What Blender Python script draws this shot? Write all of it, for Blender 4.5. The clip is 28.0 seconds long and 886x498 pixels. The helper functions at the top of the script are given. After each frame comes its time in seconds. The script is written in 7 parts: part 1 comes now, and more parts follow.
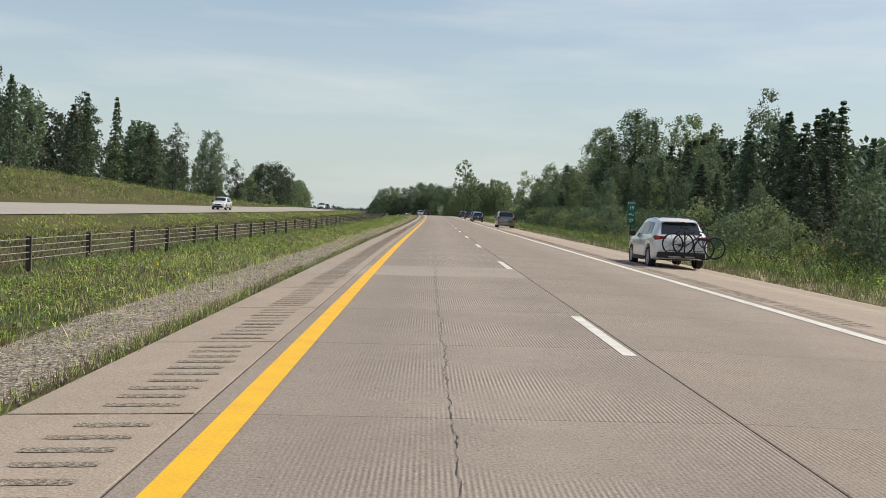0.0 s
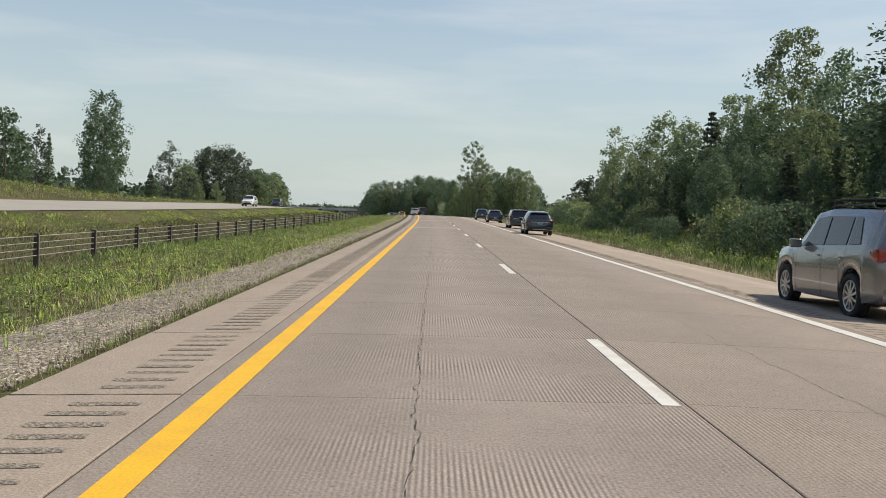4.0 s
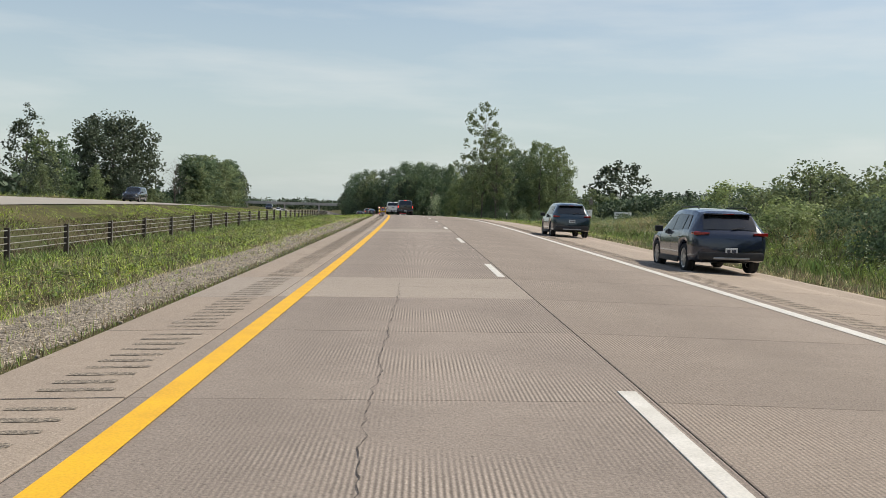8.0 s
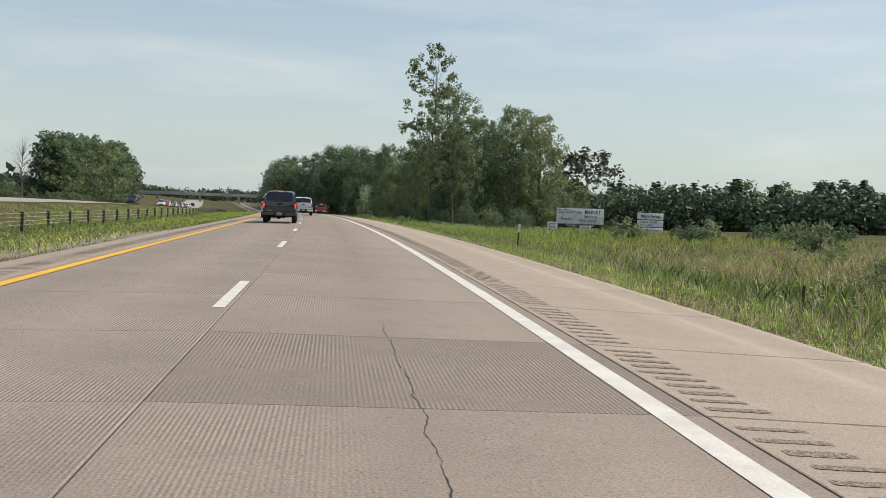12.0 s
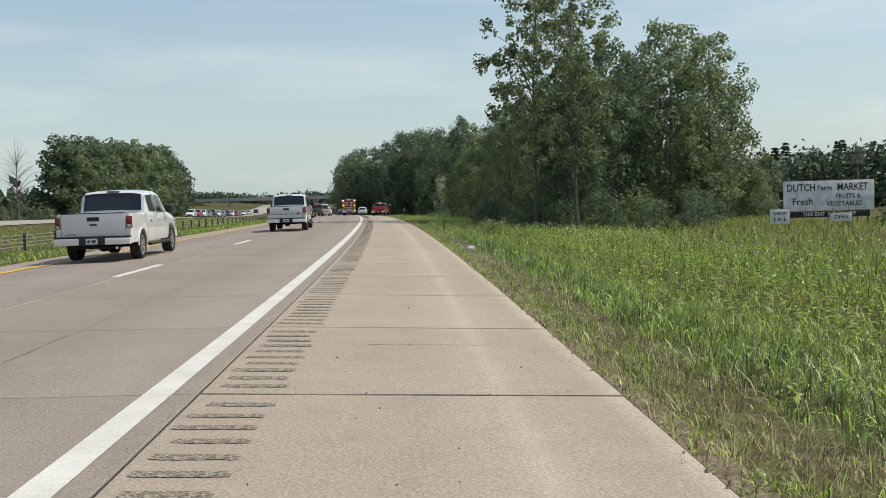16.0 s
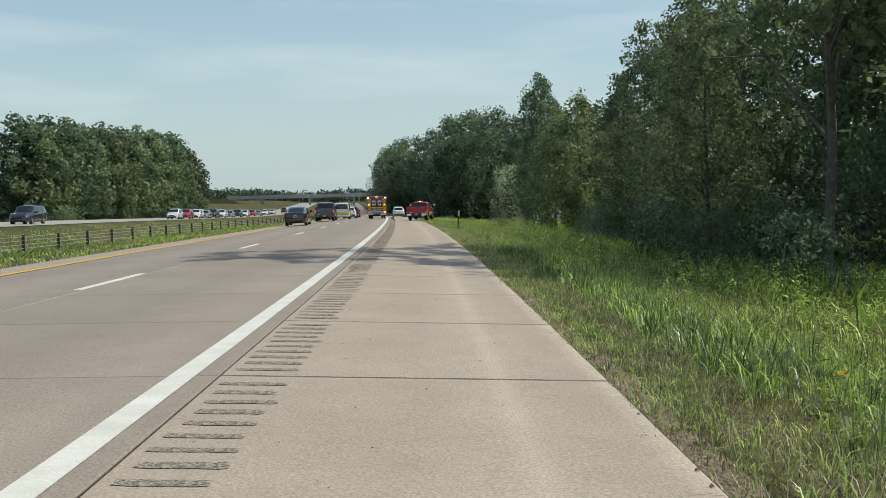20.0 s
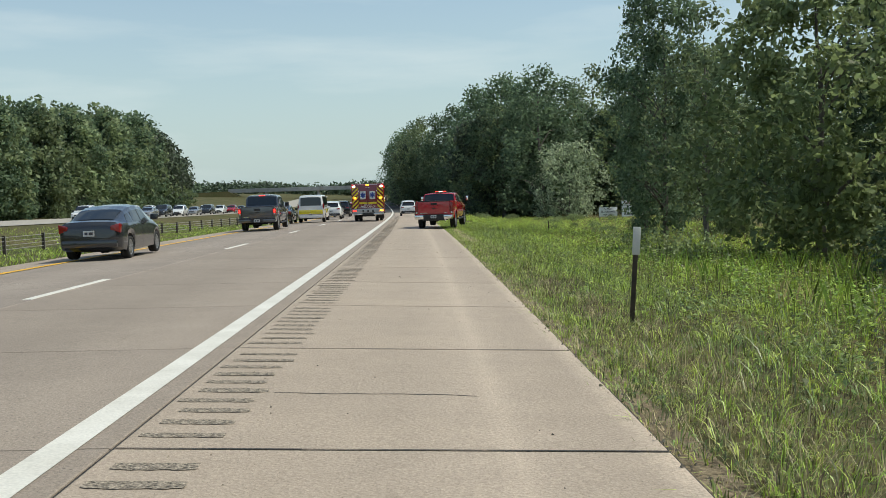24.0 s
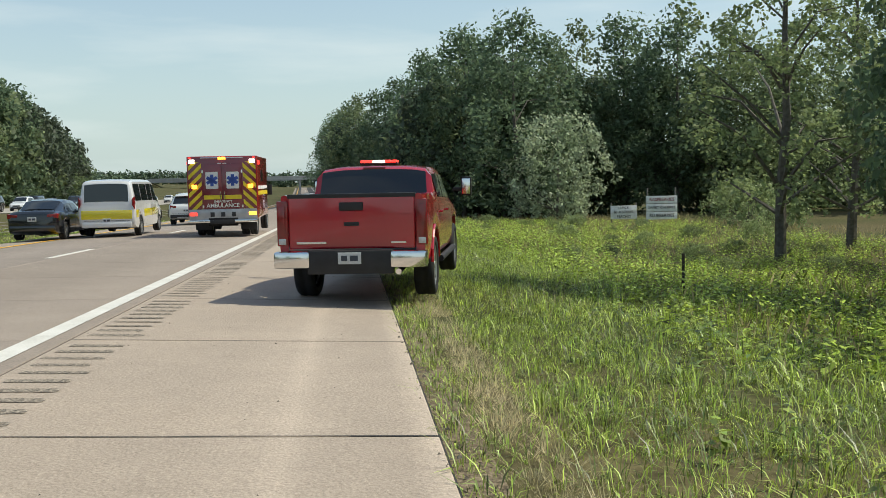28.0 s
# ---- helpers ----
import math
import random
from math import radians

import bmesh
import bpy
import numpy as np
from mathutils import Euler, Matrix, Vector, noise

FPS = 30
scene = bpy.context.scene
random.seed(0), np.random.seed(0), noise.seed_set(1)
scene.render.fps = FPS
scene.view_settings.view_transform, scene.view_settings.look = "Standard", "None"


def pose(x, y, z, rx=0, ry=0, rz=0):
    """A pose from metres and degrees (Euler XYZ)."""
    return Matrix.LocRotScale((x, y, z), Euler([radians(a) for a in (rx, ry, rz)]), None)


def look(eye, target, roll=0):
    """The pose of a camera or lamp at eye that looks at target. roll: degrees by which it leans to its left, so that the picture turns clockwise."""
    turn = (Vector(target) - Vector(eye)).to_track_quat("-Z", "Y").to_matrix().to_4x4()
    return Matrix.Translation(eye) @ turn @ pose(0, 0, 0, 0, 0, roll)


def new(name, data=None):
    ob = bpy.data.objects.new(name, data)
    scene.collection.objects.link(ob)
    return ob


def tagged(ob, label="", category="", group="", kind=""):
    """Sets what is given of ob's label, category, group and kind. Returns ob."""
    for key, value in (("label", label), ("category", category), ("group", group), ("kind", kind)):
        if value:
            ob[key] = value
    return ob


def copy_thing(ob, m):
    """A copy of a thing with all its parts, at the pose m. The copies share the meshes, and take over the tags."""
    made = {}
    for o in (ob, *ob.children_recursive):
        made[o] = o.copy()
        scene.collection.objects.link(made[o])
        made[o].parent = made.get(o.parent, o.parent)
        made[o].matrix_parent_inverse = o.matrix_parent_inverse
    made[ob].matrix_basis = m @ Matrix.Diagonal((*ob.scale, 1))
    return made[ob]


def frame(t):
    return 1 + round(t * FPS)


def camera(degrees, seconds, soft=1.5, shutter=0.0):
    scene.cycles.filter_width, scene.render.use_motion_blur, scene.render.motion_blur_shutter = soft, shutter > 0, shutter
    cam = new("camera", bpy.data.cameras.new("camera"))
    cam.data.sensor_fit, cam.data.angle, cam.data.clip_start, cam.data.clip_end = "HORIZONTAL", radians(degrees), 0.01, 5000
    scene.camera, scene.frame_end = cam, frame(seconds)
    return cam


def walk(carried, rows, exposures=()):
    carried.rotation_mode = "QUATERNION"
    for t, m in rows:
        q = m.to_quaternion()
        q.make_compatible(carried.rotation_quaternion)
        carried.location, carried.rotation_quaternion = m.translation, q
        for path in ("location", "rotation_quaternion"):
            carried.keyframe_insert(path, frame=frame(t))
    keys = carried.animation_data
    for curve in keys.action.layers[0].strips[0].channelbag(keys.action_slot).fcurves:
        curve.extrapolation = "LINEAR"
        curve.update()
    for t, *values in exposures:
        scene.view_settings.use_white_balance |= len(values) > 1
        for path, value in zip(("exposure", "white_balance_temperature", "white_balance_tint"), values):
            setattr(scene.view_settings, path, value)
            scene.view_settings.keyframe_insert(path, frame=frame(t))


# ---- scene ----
cam = camera(49.5, 28.0, soft=0.5)
ROWS = [
    (0, 1.31, -0.89, 1.459, -0.96, -1.92, -2.2),
    (0.5, 1.37, 9.93, 1.522, -0.93, -1.91, -1.99),
    (1, 1.41, 20.85, 1.583, -1, -1.96, -1.99),
    (1.5, 1.47, 31.98, 1.644, -0.99, -1.94, -1.8),
    (2, 1.56, 43.45, 1.703, -0.95, -1.92, -1.94),
    (2.5, 1.67, 55.39, 1.762, -0.92, -1.92, -2.17),
    (3, 1.82, 67.85, 1.824, -1, -1.86, -2.55),
    (3.5, 2.03, 80.75, 1.89, -0.98, -1.94, -2.31),
    (5.5, 2.3, 129.92, 2.183, -0.94, -2.19, -1.98),
    (6, 2.5, 142.67, 2.265, -1.01, -2.14, -2.27),
    (6.5, 2.67, 155.25, 2.348, -1.09, -2.16, -2.14),
    (7, 2.77, 167.15, 2.431, -1.29, -2.45, -2.09),
    (7.5, 2.85, 178.13, 2.511, -1.45, -2.34, -1.85),
    (8, 2.94, 188.41, 2.59, -1.45, -2.4, -1.7),
    (8.5, 3.05, 198.42, 2.67, -1.59, -2.41, -1.83),
    (9, 3.23, 208.2, 2.751, -1.78, -2.49, -1.89),
    (9.5, 3.46, 217.45, 2.832, -2.1, -2.38, -2.09),
    (10, 3.71, 226.07, 2.913, -2.26, -2.59, -1.98),
    (10.5, 4.02, 234.18, 2.989, -2.73, -2.6, -2.16),
    (11, 4.44, 241.9, 3.058, -3.7, -2.65, -2.22),
    (11.5, 4.99, 249.31, 3.114, -4.68, -2.67, -2.29),
    (12, 5.62, 256.1, 3.153, -5.27, -2.71, -2.18),
    (12.5, 6.3, 261.85, 3.177, -5.33, -2.76, -1.88),
    (14.5, 8.26, 290.2, 3.124, -3.02, -3.1, 1.86),
    (15, 8.45, 297.09, 3.091, -1.5, -3.11, 1.93),
    (15.5, 8.48, 303.74, 3.051, -0.38, -3.2, 1.65),
    (16, 8.36, 309.98, 3.01, -0.09, -3.26, 1.63),
    (16.5, 8.18, 315.81, 2.971, 0.41, -3.28, 1.9),
    (17, 7.96, 321.6, 2.934, 1, -3.3, 1.93),
    (17.5, 7.66, 327.58, 2.897, 1.5, -3.3, 1.67),
    (18, 7.31, 333.61, 2.857, 1.87, -3.3, 1.56),
    (18.5, 6.98, 339.7, 2.815, 2.02, -3.33, 1.5),
    (19, 6.66, 346, 2.77, 2.19, -3.31, 1.62),
    (19.5, 6.31, 352.47, 2.72, 2.43, -3.33, 1.67),
    (20, 5.9, 359.07, 2.667, 2.65, -3.28, 1.39),
    (20.5, 5.49, 365.79, 2.61, 2.81, -3.44, 1.31),
    (21, 5.04, 372.73, 2.55, 3, -3.48, 1.16),
    (21.5, 4.46, 379.85, 2.491, 2.96, -3.57, 1.48),
    (23.5, 2.82, 400.38, 2.265, 3.39, -3.66, 1.74),
    (24, 2.42, 406.7, 2.194, 3.74, -3.71, 1.77),
    (24.5, 1.94, 412.91, 2.118, 3.92, -3.77, 1.69),
    (25, 1.5, 418.71, 2.041, 4.02, -3.79, 1.67),
    (25.5, 1.1, 424.01, 1.967, 4.2, -3.82, 1.68),
    (26, 0.69, 428.98, 1.897, 4.21, -3.91, 1.64),
    (26.5, 0.34, 433.68, 1.829, 4.22, -3.9, 1.48),
    (27, 0.08, 437.87, 1.765, 3.75, -4.01, 1.16),
    (27.5, -0.09, 441.4, 1.706, 1.92, -4.09, 1.13),
    (28, -0.13, 444.32, 1.652, 0.16, -4.2, 1.16),
]
walk(cam, [(t, pose(x, y, z, 90 + pitch, roll, yaw)) for t, x, y, z, yaw, pitch, roll in ROWS],
     exposures=[(0, 0.0, 6850, 10), (13, 0.0, 6850, 10), (15, 0.0, 6700, 8), (18, 0.0, 6500, 4), (21, -0.05, 6400, 2), (24, 0.0, 6450, 2), (26, 0.0, 6550, 3), (28, 0.12, 6600, 3)])

# ---- light: a hazy summer morning, sun high to the right of the road
SUN_EL, SUN_AZ = radians(54), radians(83)
world = bpy.data.worlds.new("sky")
scene.world = world
world.use_nodes = True
wn = world.node_tree.nodes
sky = wn.new("ShaderNodeTexSky")
sky.sky_type, sky.sun_disc = "NISHITA", False
sky.sun_elevation, sky.sun_rotation = SUN_EL, SUN_AZ
sky.air_density, sky.dust_density, sky.ozone_density = 1.0, 1.0, 1.5
wl = world.node_tree.links
coord = wn.new("ShaderNodeTexCoord")
mapping = wn.new("ShaderNodeMapping")
mapping.inputs["Scale"].default_value = (1.3, 2.0, 9.0)
mapping.inputs["Rotation"].default_value = (0.0, 0.25, 0.5)
wl.new(coord.outputs["Generated"], mapping.inputs["Vector"])
cloud = wn.new("ShaderNodeTexNoise")
cloud.inputs["Scale"].default_value, cloud.inputs["Detail"].default_value, cloud.inputs["Roughness"].default_value = 2.2, 6, 0.55
wl.new(mapping.outputs["Vector"], cloud.inputs["Vector"])
cloud_ramp = wn.new("ShaderNodeValToRGB")
cloud_ramp.color_ramp.elements[0].position, cloud_ramp.color_ramp.elements[1].position = 0.46, 0.74
cloud_ramp.color_ramp.elements[1].color = (0.42, 0.42, 0.42, 1)
wl.new(cloud.outputs["Fac"], cloud_ramp.inputs["Fac"])
# pale summer haze towards the horizon, thin wisps over it
sep = wn.new("ShaderNodeSeparateXYZ")
wl.new(coord.outputs["Generated"], sep.inputs["Vector"])
haze = wn.new("ShaderNodeMapRange")
haze.inputs["From Min"].default_value, haze.inputs["From Max"].default_value = 0.0, 0.34
haze.inputs["To Min"].default_value, haze.inputs["To Max"].default_value = 0.85, 0.0
wl.new(sep.outputs["Z"], haze.inputs["Value"])
haze_mix = wn.new("ShaderNodeMixRGB")
haze_mix.inputs["Color2"].default_value = (3.88, 4.62, 4.82, 1)
wl.new(haze.outputs["Result"], haze_mix.inputs["Fac"])
wl.new(sky.outputs["Color"], haze_mix.inputs["Color1"])
cloud_mix = wn.new("ShaderNodeMixRGB")
cloud_mix.inputs["Color2"].default_value = (5.9, 6.2, 6.3, 1)
wl.new(cloud_ramp.outputs["Color"], cloud_mix.inputs["Fac"])
wl.new(haze_mix.outputs["Color"], cloud_mix.inputs["Color1"])
wl.new(cloud_mix.outputs["Color"], wn["Background"].inputs["Color"])
wn["Background"].inputs["Strength"].default_value = 0.137
sun = new("sun", bpy.data.lights.new("sun", "SUN"))
sun.data.energy, sun.data.angle, sun.data.color = 3.7, radians(0.6), (1.0, 0.94, 0.83)
SUN_WAY = Vector((math.sin(SUN_AZ) * math.cos(SUN_EL), math.cos(SUN_AZ) * math.cos(SUN_EL), math.sin(SUN_EL)))
sun.matrix_world = look(SUN_WAY * 100, (0, 0, 0))


# ---- materials
def mat(name, base, rough=0.6, metal=0.0, vary=0.15, scale=3.0, bump=0.0, bump_scale=40.0, clear=0.0, other=None, fine=0.0, spec=0.5, per_piece=0.0, detail=4):
    """A surface whose colour drifts between base and other (or darker base) at a large and a fine scale."""
    m = bpy.data.materials.new(name)
    m.use_nodes = True
    n, l = m.node_tree.nodes, m.node_tree.links
    b = n["Principled BSDF"]
    b.inputs["Roughness"].default_value, b.inputs["Metallic"].default_value = rough, metal
    b.inputs["Specular IOR Level"].default_value = spec
    b.inputs["Coat Weight"].default_value = clear
    b.inputs["Coat Roughness"].default_value = 0.06
    tc = n.new("ShaderNodeTexCoord")
    no = n.new("ShaderNodeTexNoise")
    no.inputs["Scale"].default_value, no.inputs["Detail"].default_value = scale, detail
    l.new(tc.outputs["Object"], no.inputs["Vector"])
    mix = n.new("ShaderNodeMixRGB")
    mix.inputs["Color1"].default_value = (*base, 1)
    mix.inputs["Color2"].default_value = (*(other or [c * (1 - vary * 2) for c in base]), 1)
    ramp = n.new("ShaderNodeMapRange")
    ramp.inputs["From Min"].default_value, ramp.inputs["From Max"].default_value = 0.35, 0.68
    l.new(no.outputs["Fac"], ramp.inputs["Value"])
    l.new(ramp.outputs["Result"], mix.inputs["Fac"])
    colour = mix.outputs["Color"]
    if fine:
        n2 = n.new("ShaderNodeTexNoise")
        n2.inputs["Scale"].default_value, n2.inputs["Detail"].default_value = bump_scale, 3
        l.new(tc.outputs["Object"], n2.inputs["Vector"])
        r2 = n.new("ShaderNodeMapRange")
        r2.inputs["From Min"].default_value, r2.inputs["From Max"].default_value = 0.3, 0.7
        r2.inputs["To Min"].default_value, r2.inputs["To Max"].default_value = 1 - fine, 1 + fine
        l.new(n2.outputs["Fac"], r2.inputs["Value"])
        mul = n.new("ShaderNodeVectorMath")
        mul.operation = "SCALE"
        l.new(colour, mul.inputs[0])
        l.new(r2.outputs["Result"], mul.inputs["Scale"])
        colour = mul.outputs["Vector"]
    if per_piece:
        info = n.new("ShaderNodeObjectInfo")
        r3 = n.new("ShaderNodeMapRange")
        r3.inputs["To Min"].default_value, r3.inputs["To Max"].default_value = 1 - per_piece, 1 + per_piece
        l.new(info.outputs["Random"], r3.inputs["Value"])
        mul = n.new("ShaderNodeVectorMath")
        mul.operation = "SCALE"
        l.new(colour, mul.inputs[0])
        l.new(r3.outputs["Result"], mul.inputs["Scale"])
        colour = mul.outputs["Vector"]
    l.new(colour, b.inputs["Base Color"])
    if bump:
        n3 = n.new("ShaderNodeTexNoise")
        n3.inputs["Scale"].default_value, n3.inputs["Detail"].default_value = bump_scale, 4
        l.new(tc.outputs["Object"], n3.inputs["Vector"])
        bp = n.new("ShaderNodeBump")
        bp.inputs["Strength"].default_value, bp.inputs["Distance"].default_value = bump, 0.02
        l.new(n3.outputs["Fac"], bp.inputs["Height"])
        l.new(bp.outputs["Normal"], b.inputs["Normal"])
    return m


def leaf_mat(name, base, other, glow=0.35, scale=0.6, vary=0.0):
    """Foliage: islands (leaves) differ, each tree differs a little, light passes through."""
    m = mat(name, base, 0.42 if vary else 0.55, other=other, scale=scale, per_piece=0.22, spec=0.5 if vary else 0.3)
    n, l = m.node_tree.nodes, m.node_tree.links
    b = n["Principled BSDF"]
    src = b.inputs["Base Color"].links[0].from_socket
    geo = n.new("ShaderNodeNewGeometry")
    r = n.new("ShaderNodeMapRange")
    r.inputs["To Min"].default_value, r.inputs["To Max"].default_value = max(0.22, 0.6 - 0.25 * vary), 1.45 + 0.3 * vary
    l.new(geo.outputs["Random Per Island"], r.inputs["Value"])
    mul = n.new("ShaderNodeVectorMath")
    mul.operation = "SCALE"
    l.new(src, mul.inputs[0])
    l.new(r.outputs["Result"], mul.inputs["Scale"])
    l.new(mul.outputs["Vector"], b.inputs["Base Color"])
    tr = n.new("ShaderNodeBsdfTranslucent")
    l.new(mul.outputs["Vector"], tr.inputs["Color"])
    mx = n.new("ShaderNodeMixShader")
    mx.inputs["Fac"].default_value = glow
    l.new(b.outputs["BSDF"], mx.inputs[1])
    l.new(tr.outputs["BSDF"], mx.inputs[2])
    l.new(mx.outputs["Shader"], n["Material Output"].inputs["Surface"])
    return m


def emit_mat(name, colour, strength):
    m = bpy.data.materials.new(name)
    m.use_nodes = True
    b = m.node_tree.nodes["Principled BSDF"]
    b.inputs["Base Color"].default_value = (*colour, 1)
    b.inputs["Emission Color"].default_value = (*colour, 1)
    b.inputs["Emission Strength"].default_value = strength
    b.inputs["Roughness"].default_value = 0.2
    return m


def glass_mat(name, tint, rough=0.03):
    m = mat(name, tint, rough, spec=0.8, vary=0.1, scale=0.8)
    return m


def scaled(m, value):
    """Multiplies the base colour of m by a value socket."""
    n, l = m.node_tree.nodes, m.node_tree.links
    b = n["Principled BSDF"]
    mul = n.new("ShaderNodeVectorMath")
    mul.operation = "SCALE"
    l.new(b.inputs["Base Color"].links[0].from_socket, mul.inputs[0])
    l.new(value, mul.inputs["Scale"])
    l.new(mul.outputs["Vector"], b.inputs["Base Color"])


def spread(m, value, a, b, c, d):
    """Maps a value socket from a..b to c..d."""
    r = m.node_tree.nodes.new("ShaderNodeMapRange")
    for k, v in (("From Min", a), ("From Max", b), ("To Min", c), ("To Max", d)):
        r.inputs[k].default_value = v
    m.node_tree.links.new(value, r.inputs["Value"])
    return r.outputs["Result"]


def concrete(name, base, other, tined=0.0, spacing=0.025, streaks=(), piece=0.025, band=(0, 1), pits=0.0):
    m = mat(name, base, 0.85, other=other, scale=0.35, bump=0.5, bump_scale=45, fine=0.17, per_piece=piece, spec=0.3)
    n, l = m.node_tree.nodes, m.node_tree.links
    tc = n.new("ShaderNodeTexCoord")
    # dark and pale bits of aggregate, then blotchy stains
    for scale, a, b, c, d in ((110, 0.60, 0.70, 1.0, 0.62), (70, 0.32, 0.40, 1.22, 1.0), (2.3, 0.35, 0.70, 1.03, 0.965)):
        no = n.new("ShaderNodeTexNoise")
        no.inputs["Scale"].default_value, no.inputs["Detail"].default_value = scale, 2
        geo = n.new("ShaderNodeNewGeometry")
        l.new(geo.outputs["Position"], no.inputs["Vector"])
        scaled(m, spread(m, no.outputs["Fac"], a, b, c, d))
    if pits:
        hole = n.new("ShaderNodeTexVoronoi")
        hole.inputs["Scale"].default_value = 11
        geo = n.new("ShaderNodeNewGeometry")
        l.new(geo.outputs["Position"], hole.inputs["Vector"])
        scaled(m, spread(m, hole.outputs["Distance"], 0.06, 0.14, 1 - pits, 1.0))
    # lengthwise wear where wheels and oil drips run
    sx = n.new("ShaderNodeSeparateXYZ")
    l.new(tc.outputs["Object"], sx.inputs["Vector"])
    for at, half, gain in streaks:
        off = n.new("ShaderNodeMath")
        off.operation = "SUBTRACT"
        l.new(sx.outputs["X"], off.inputs[0])
        off.inputs[1].default_value = at
        ab = n.new("ShaderNodeMath")
        ab.operation = "ABSOLUTE"
        l.new(off.outputs["Value"], ab.inputs[0])
        scaled(m, spread(m, ab.outputs["Value"], 0.0, half, gain, 1.0))
    if tined:
        n, l = m.node_tree.nodes, m.node_tree.links
        b = n["Principled BSDF"]
        tc = n.new("ShaderNodeTexCoord")
        sep = n.new("ShaderNodeSeparateXYZ")
        l.new(tc.outputs["Object"], sep.inputs["Vector"])
        mu = n.new("ShaderNodeMath")
        mu.operation = "MULTIPLY"
        mu.inputs[1].default_value = 2 * math.pi / spacing
        l.new(sep.outputs["X"], mu.inputs[0])
        si = n.new("ShaderNodeMath")
        si.operation = "SINE"
        l.new(mu.outputs["Value"], si.inputs[0])
        patch = n.new("ShaderNodeTexNoise")
        patch.inputs["Scale"].default_value, patch.inputs["Detail"].default_value = 0.5, 3
        l.new(tc.outputs["Object"], patch.inputs["Vector"])
        worn = n.new("ShaderNodeMapRange")
        worn.inputs["From Min"].default_value, worn.inputs["From Max"].default_value = 0.38, 0.62
        l.new(patch.outputs["Fac"], worn.inputs["Value"])
        amp = n.new("ShaderNodeMath")
        amp.operation = "MULTIPLY"
        l.new(si.outputs["Value"], amp.inputs[0])
        # traffic has polished the tines away in the wheel tracks
        inside = spread(m, sep.outputs["X"], band[0], band[1], 0.0, 1.0)
        both = n.new("ShaderNodeMath")
        both.operation = "MULTIPLY"
        l.new(worn.outputs["Result"], both.inputs[0])
        l.new(inside, both.inputs[1])
        l.new(both.outputs["Value"], amp.inputs[1])
        sc = n.new("ShaderNodeMapRange")
        sc.inputs["From Min"].default_value, sc.inputs["From Max"].default_value = -1, 1
        sc.inputs["To Min"].default_value, sc.inputs["To Max"].default_value = 1 - tined, 1 + tined * 0.6
        l.new(amp.outputs["Value"], sc.inputs["Value"])
        src = b.inputs["Base Color"].links[0].from_socket
        mul = n.new("ShaderNodeVectorMath")
        mul.operation = "SCALE"
        l.new(src, mul.inputs[0])
        l.new(sc.outputs["Result"], mul.inputs["Scale"])
        l.new(mul.outputs["Vector"], b.inputs["Base Color"])
    return m


M_LANE = concrete("lane_concrete", (0.330, 0.276, 0.229), (0.286, 0.239, 0.200), 0.52, 0.036, ((2.129, 0.930, 1.10), (0.75, 0.5, 0.94)), band=(0.2, 1.5), pits=0.45)
M_LANE_R = concrete("right_lane_concrete", (0.325, 0.269, 0.218), (0.286, 0.236, 0.193), 0.36, 0.036, streaks=((6.888, 0.992, 1.119), (5.5, 0.45, 0.94)), band=(5.6, 4.3), pits=0.45)
M_TINED = concrete("grooved_concrete", (0.284, 0.236, 0.192), (0.250, 0.208, 0.170), 0.45, 0.04)
M_PATCH = concrete("repair_concrete", (0.362, 0.309, 0.254), (0.330, 0.280, 0.230))
M_SHOULDER = concrete("shoulder_concrete", (0.402, 0.327, 0.256), (0.351, 0.288, 0.229), streaks=((10.958, 0.198, 1.323), (10.05, 0.14, 1.12), (9.957, 0.620, 1.143)), piece=0.03)
M_SHOULDER_L = concrete("left_shoulder_concrete", (0.366, 0.298, 0.233), (0.324, 0.265, 0.210))
M_JOINT = mat("joint_tar", (0.045, 0.040, 0.036), 0.8, vary=0.3, scale=6)
# rough milled concrete, darkened so the colour carries the shade of a recess
M_GROOVE_SHADED = mat("rumble_groove_shaded", (0.345, 0.290, 0.225), 0.95, vary=0.30, scale=16, fine=0.80, bump=1.0, bump_scale=42)
M_CRACK = mat("crack_shadow", (0.075, 0.064, 0.055), 0.9, vary=0.3, scale=8)
M_YELLOW = mat("yellow_paint", (0.84, 0.47, 0.012), 0.6, other=(0.76, 0.41, 0.02), scale=2.5, fine=0.10, bump_scale=50, bump=0.1)
M_WHITE = mat("white_paint", (0.72, 0.69, 0.62), 0.6, other=(0.60, 0.57, 0.50), scale=2.5, fine=0.10, bump_scale=50, bump=0.1)
M_GRASS_GROUND = mat("grass_ground", (0.068, 0.074, 0.028), 0.95, other=(0.118, 0.098, 0.048), scale=0.11, fine=0.4, bump=0.8, bump_scale=7, spec=0.1)
M_GRAVEL = mat("gravel", (0.450, 0.385, 0.300), 0.95, other=(0.315, 0.272, 0.204), scale=1.2, fine=0.45, bump=1.0, bump_scale=22, spec=0.2)
gravel_nodes, gravel_links = M_GRAVEL.node_tree.nodes, M_GRAVEL.node_tree.links
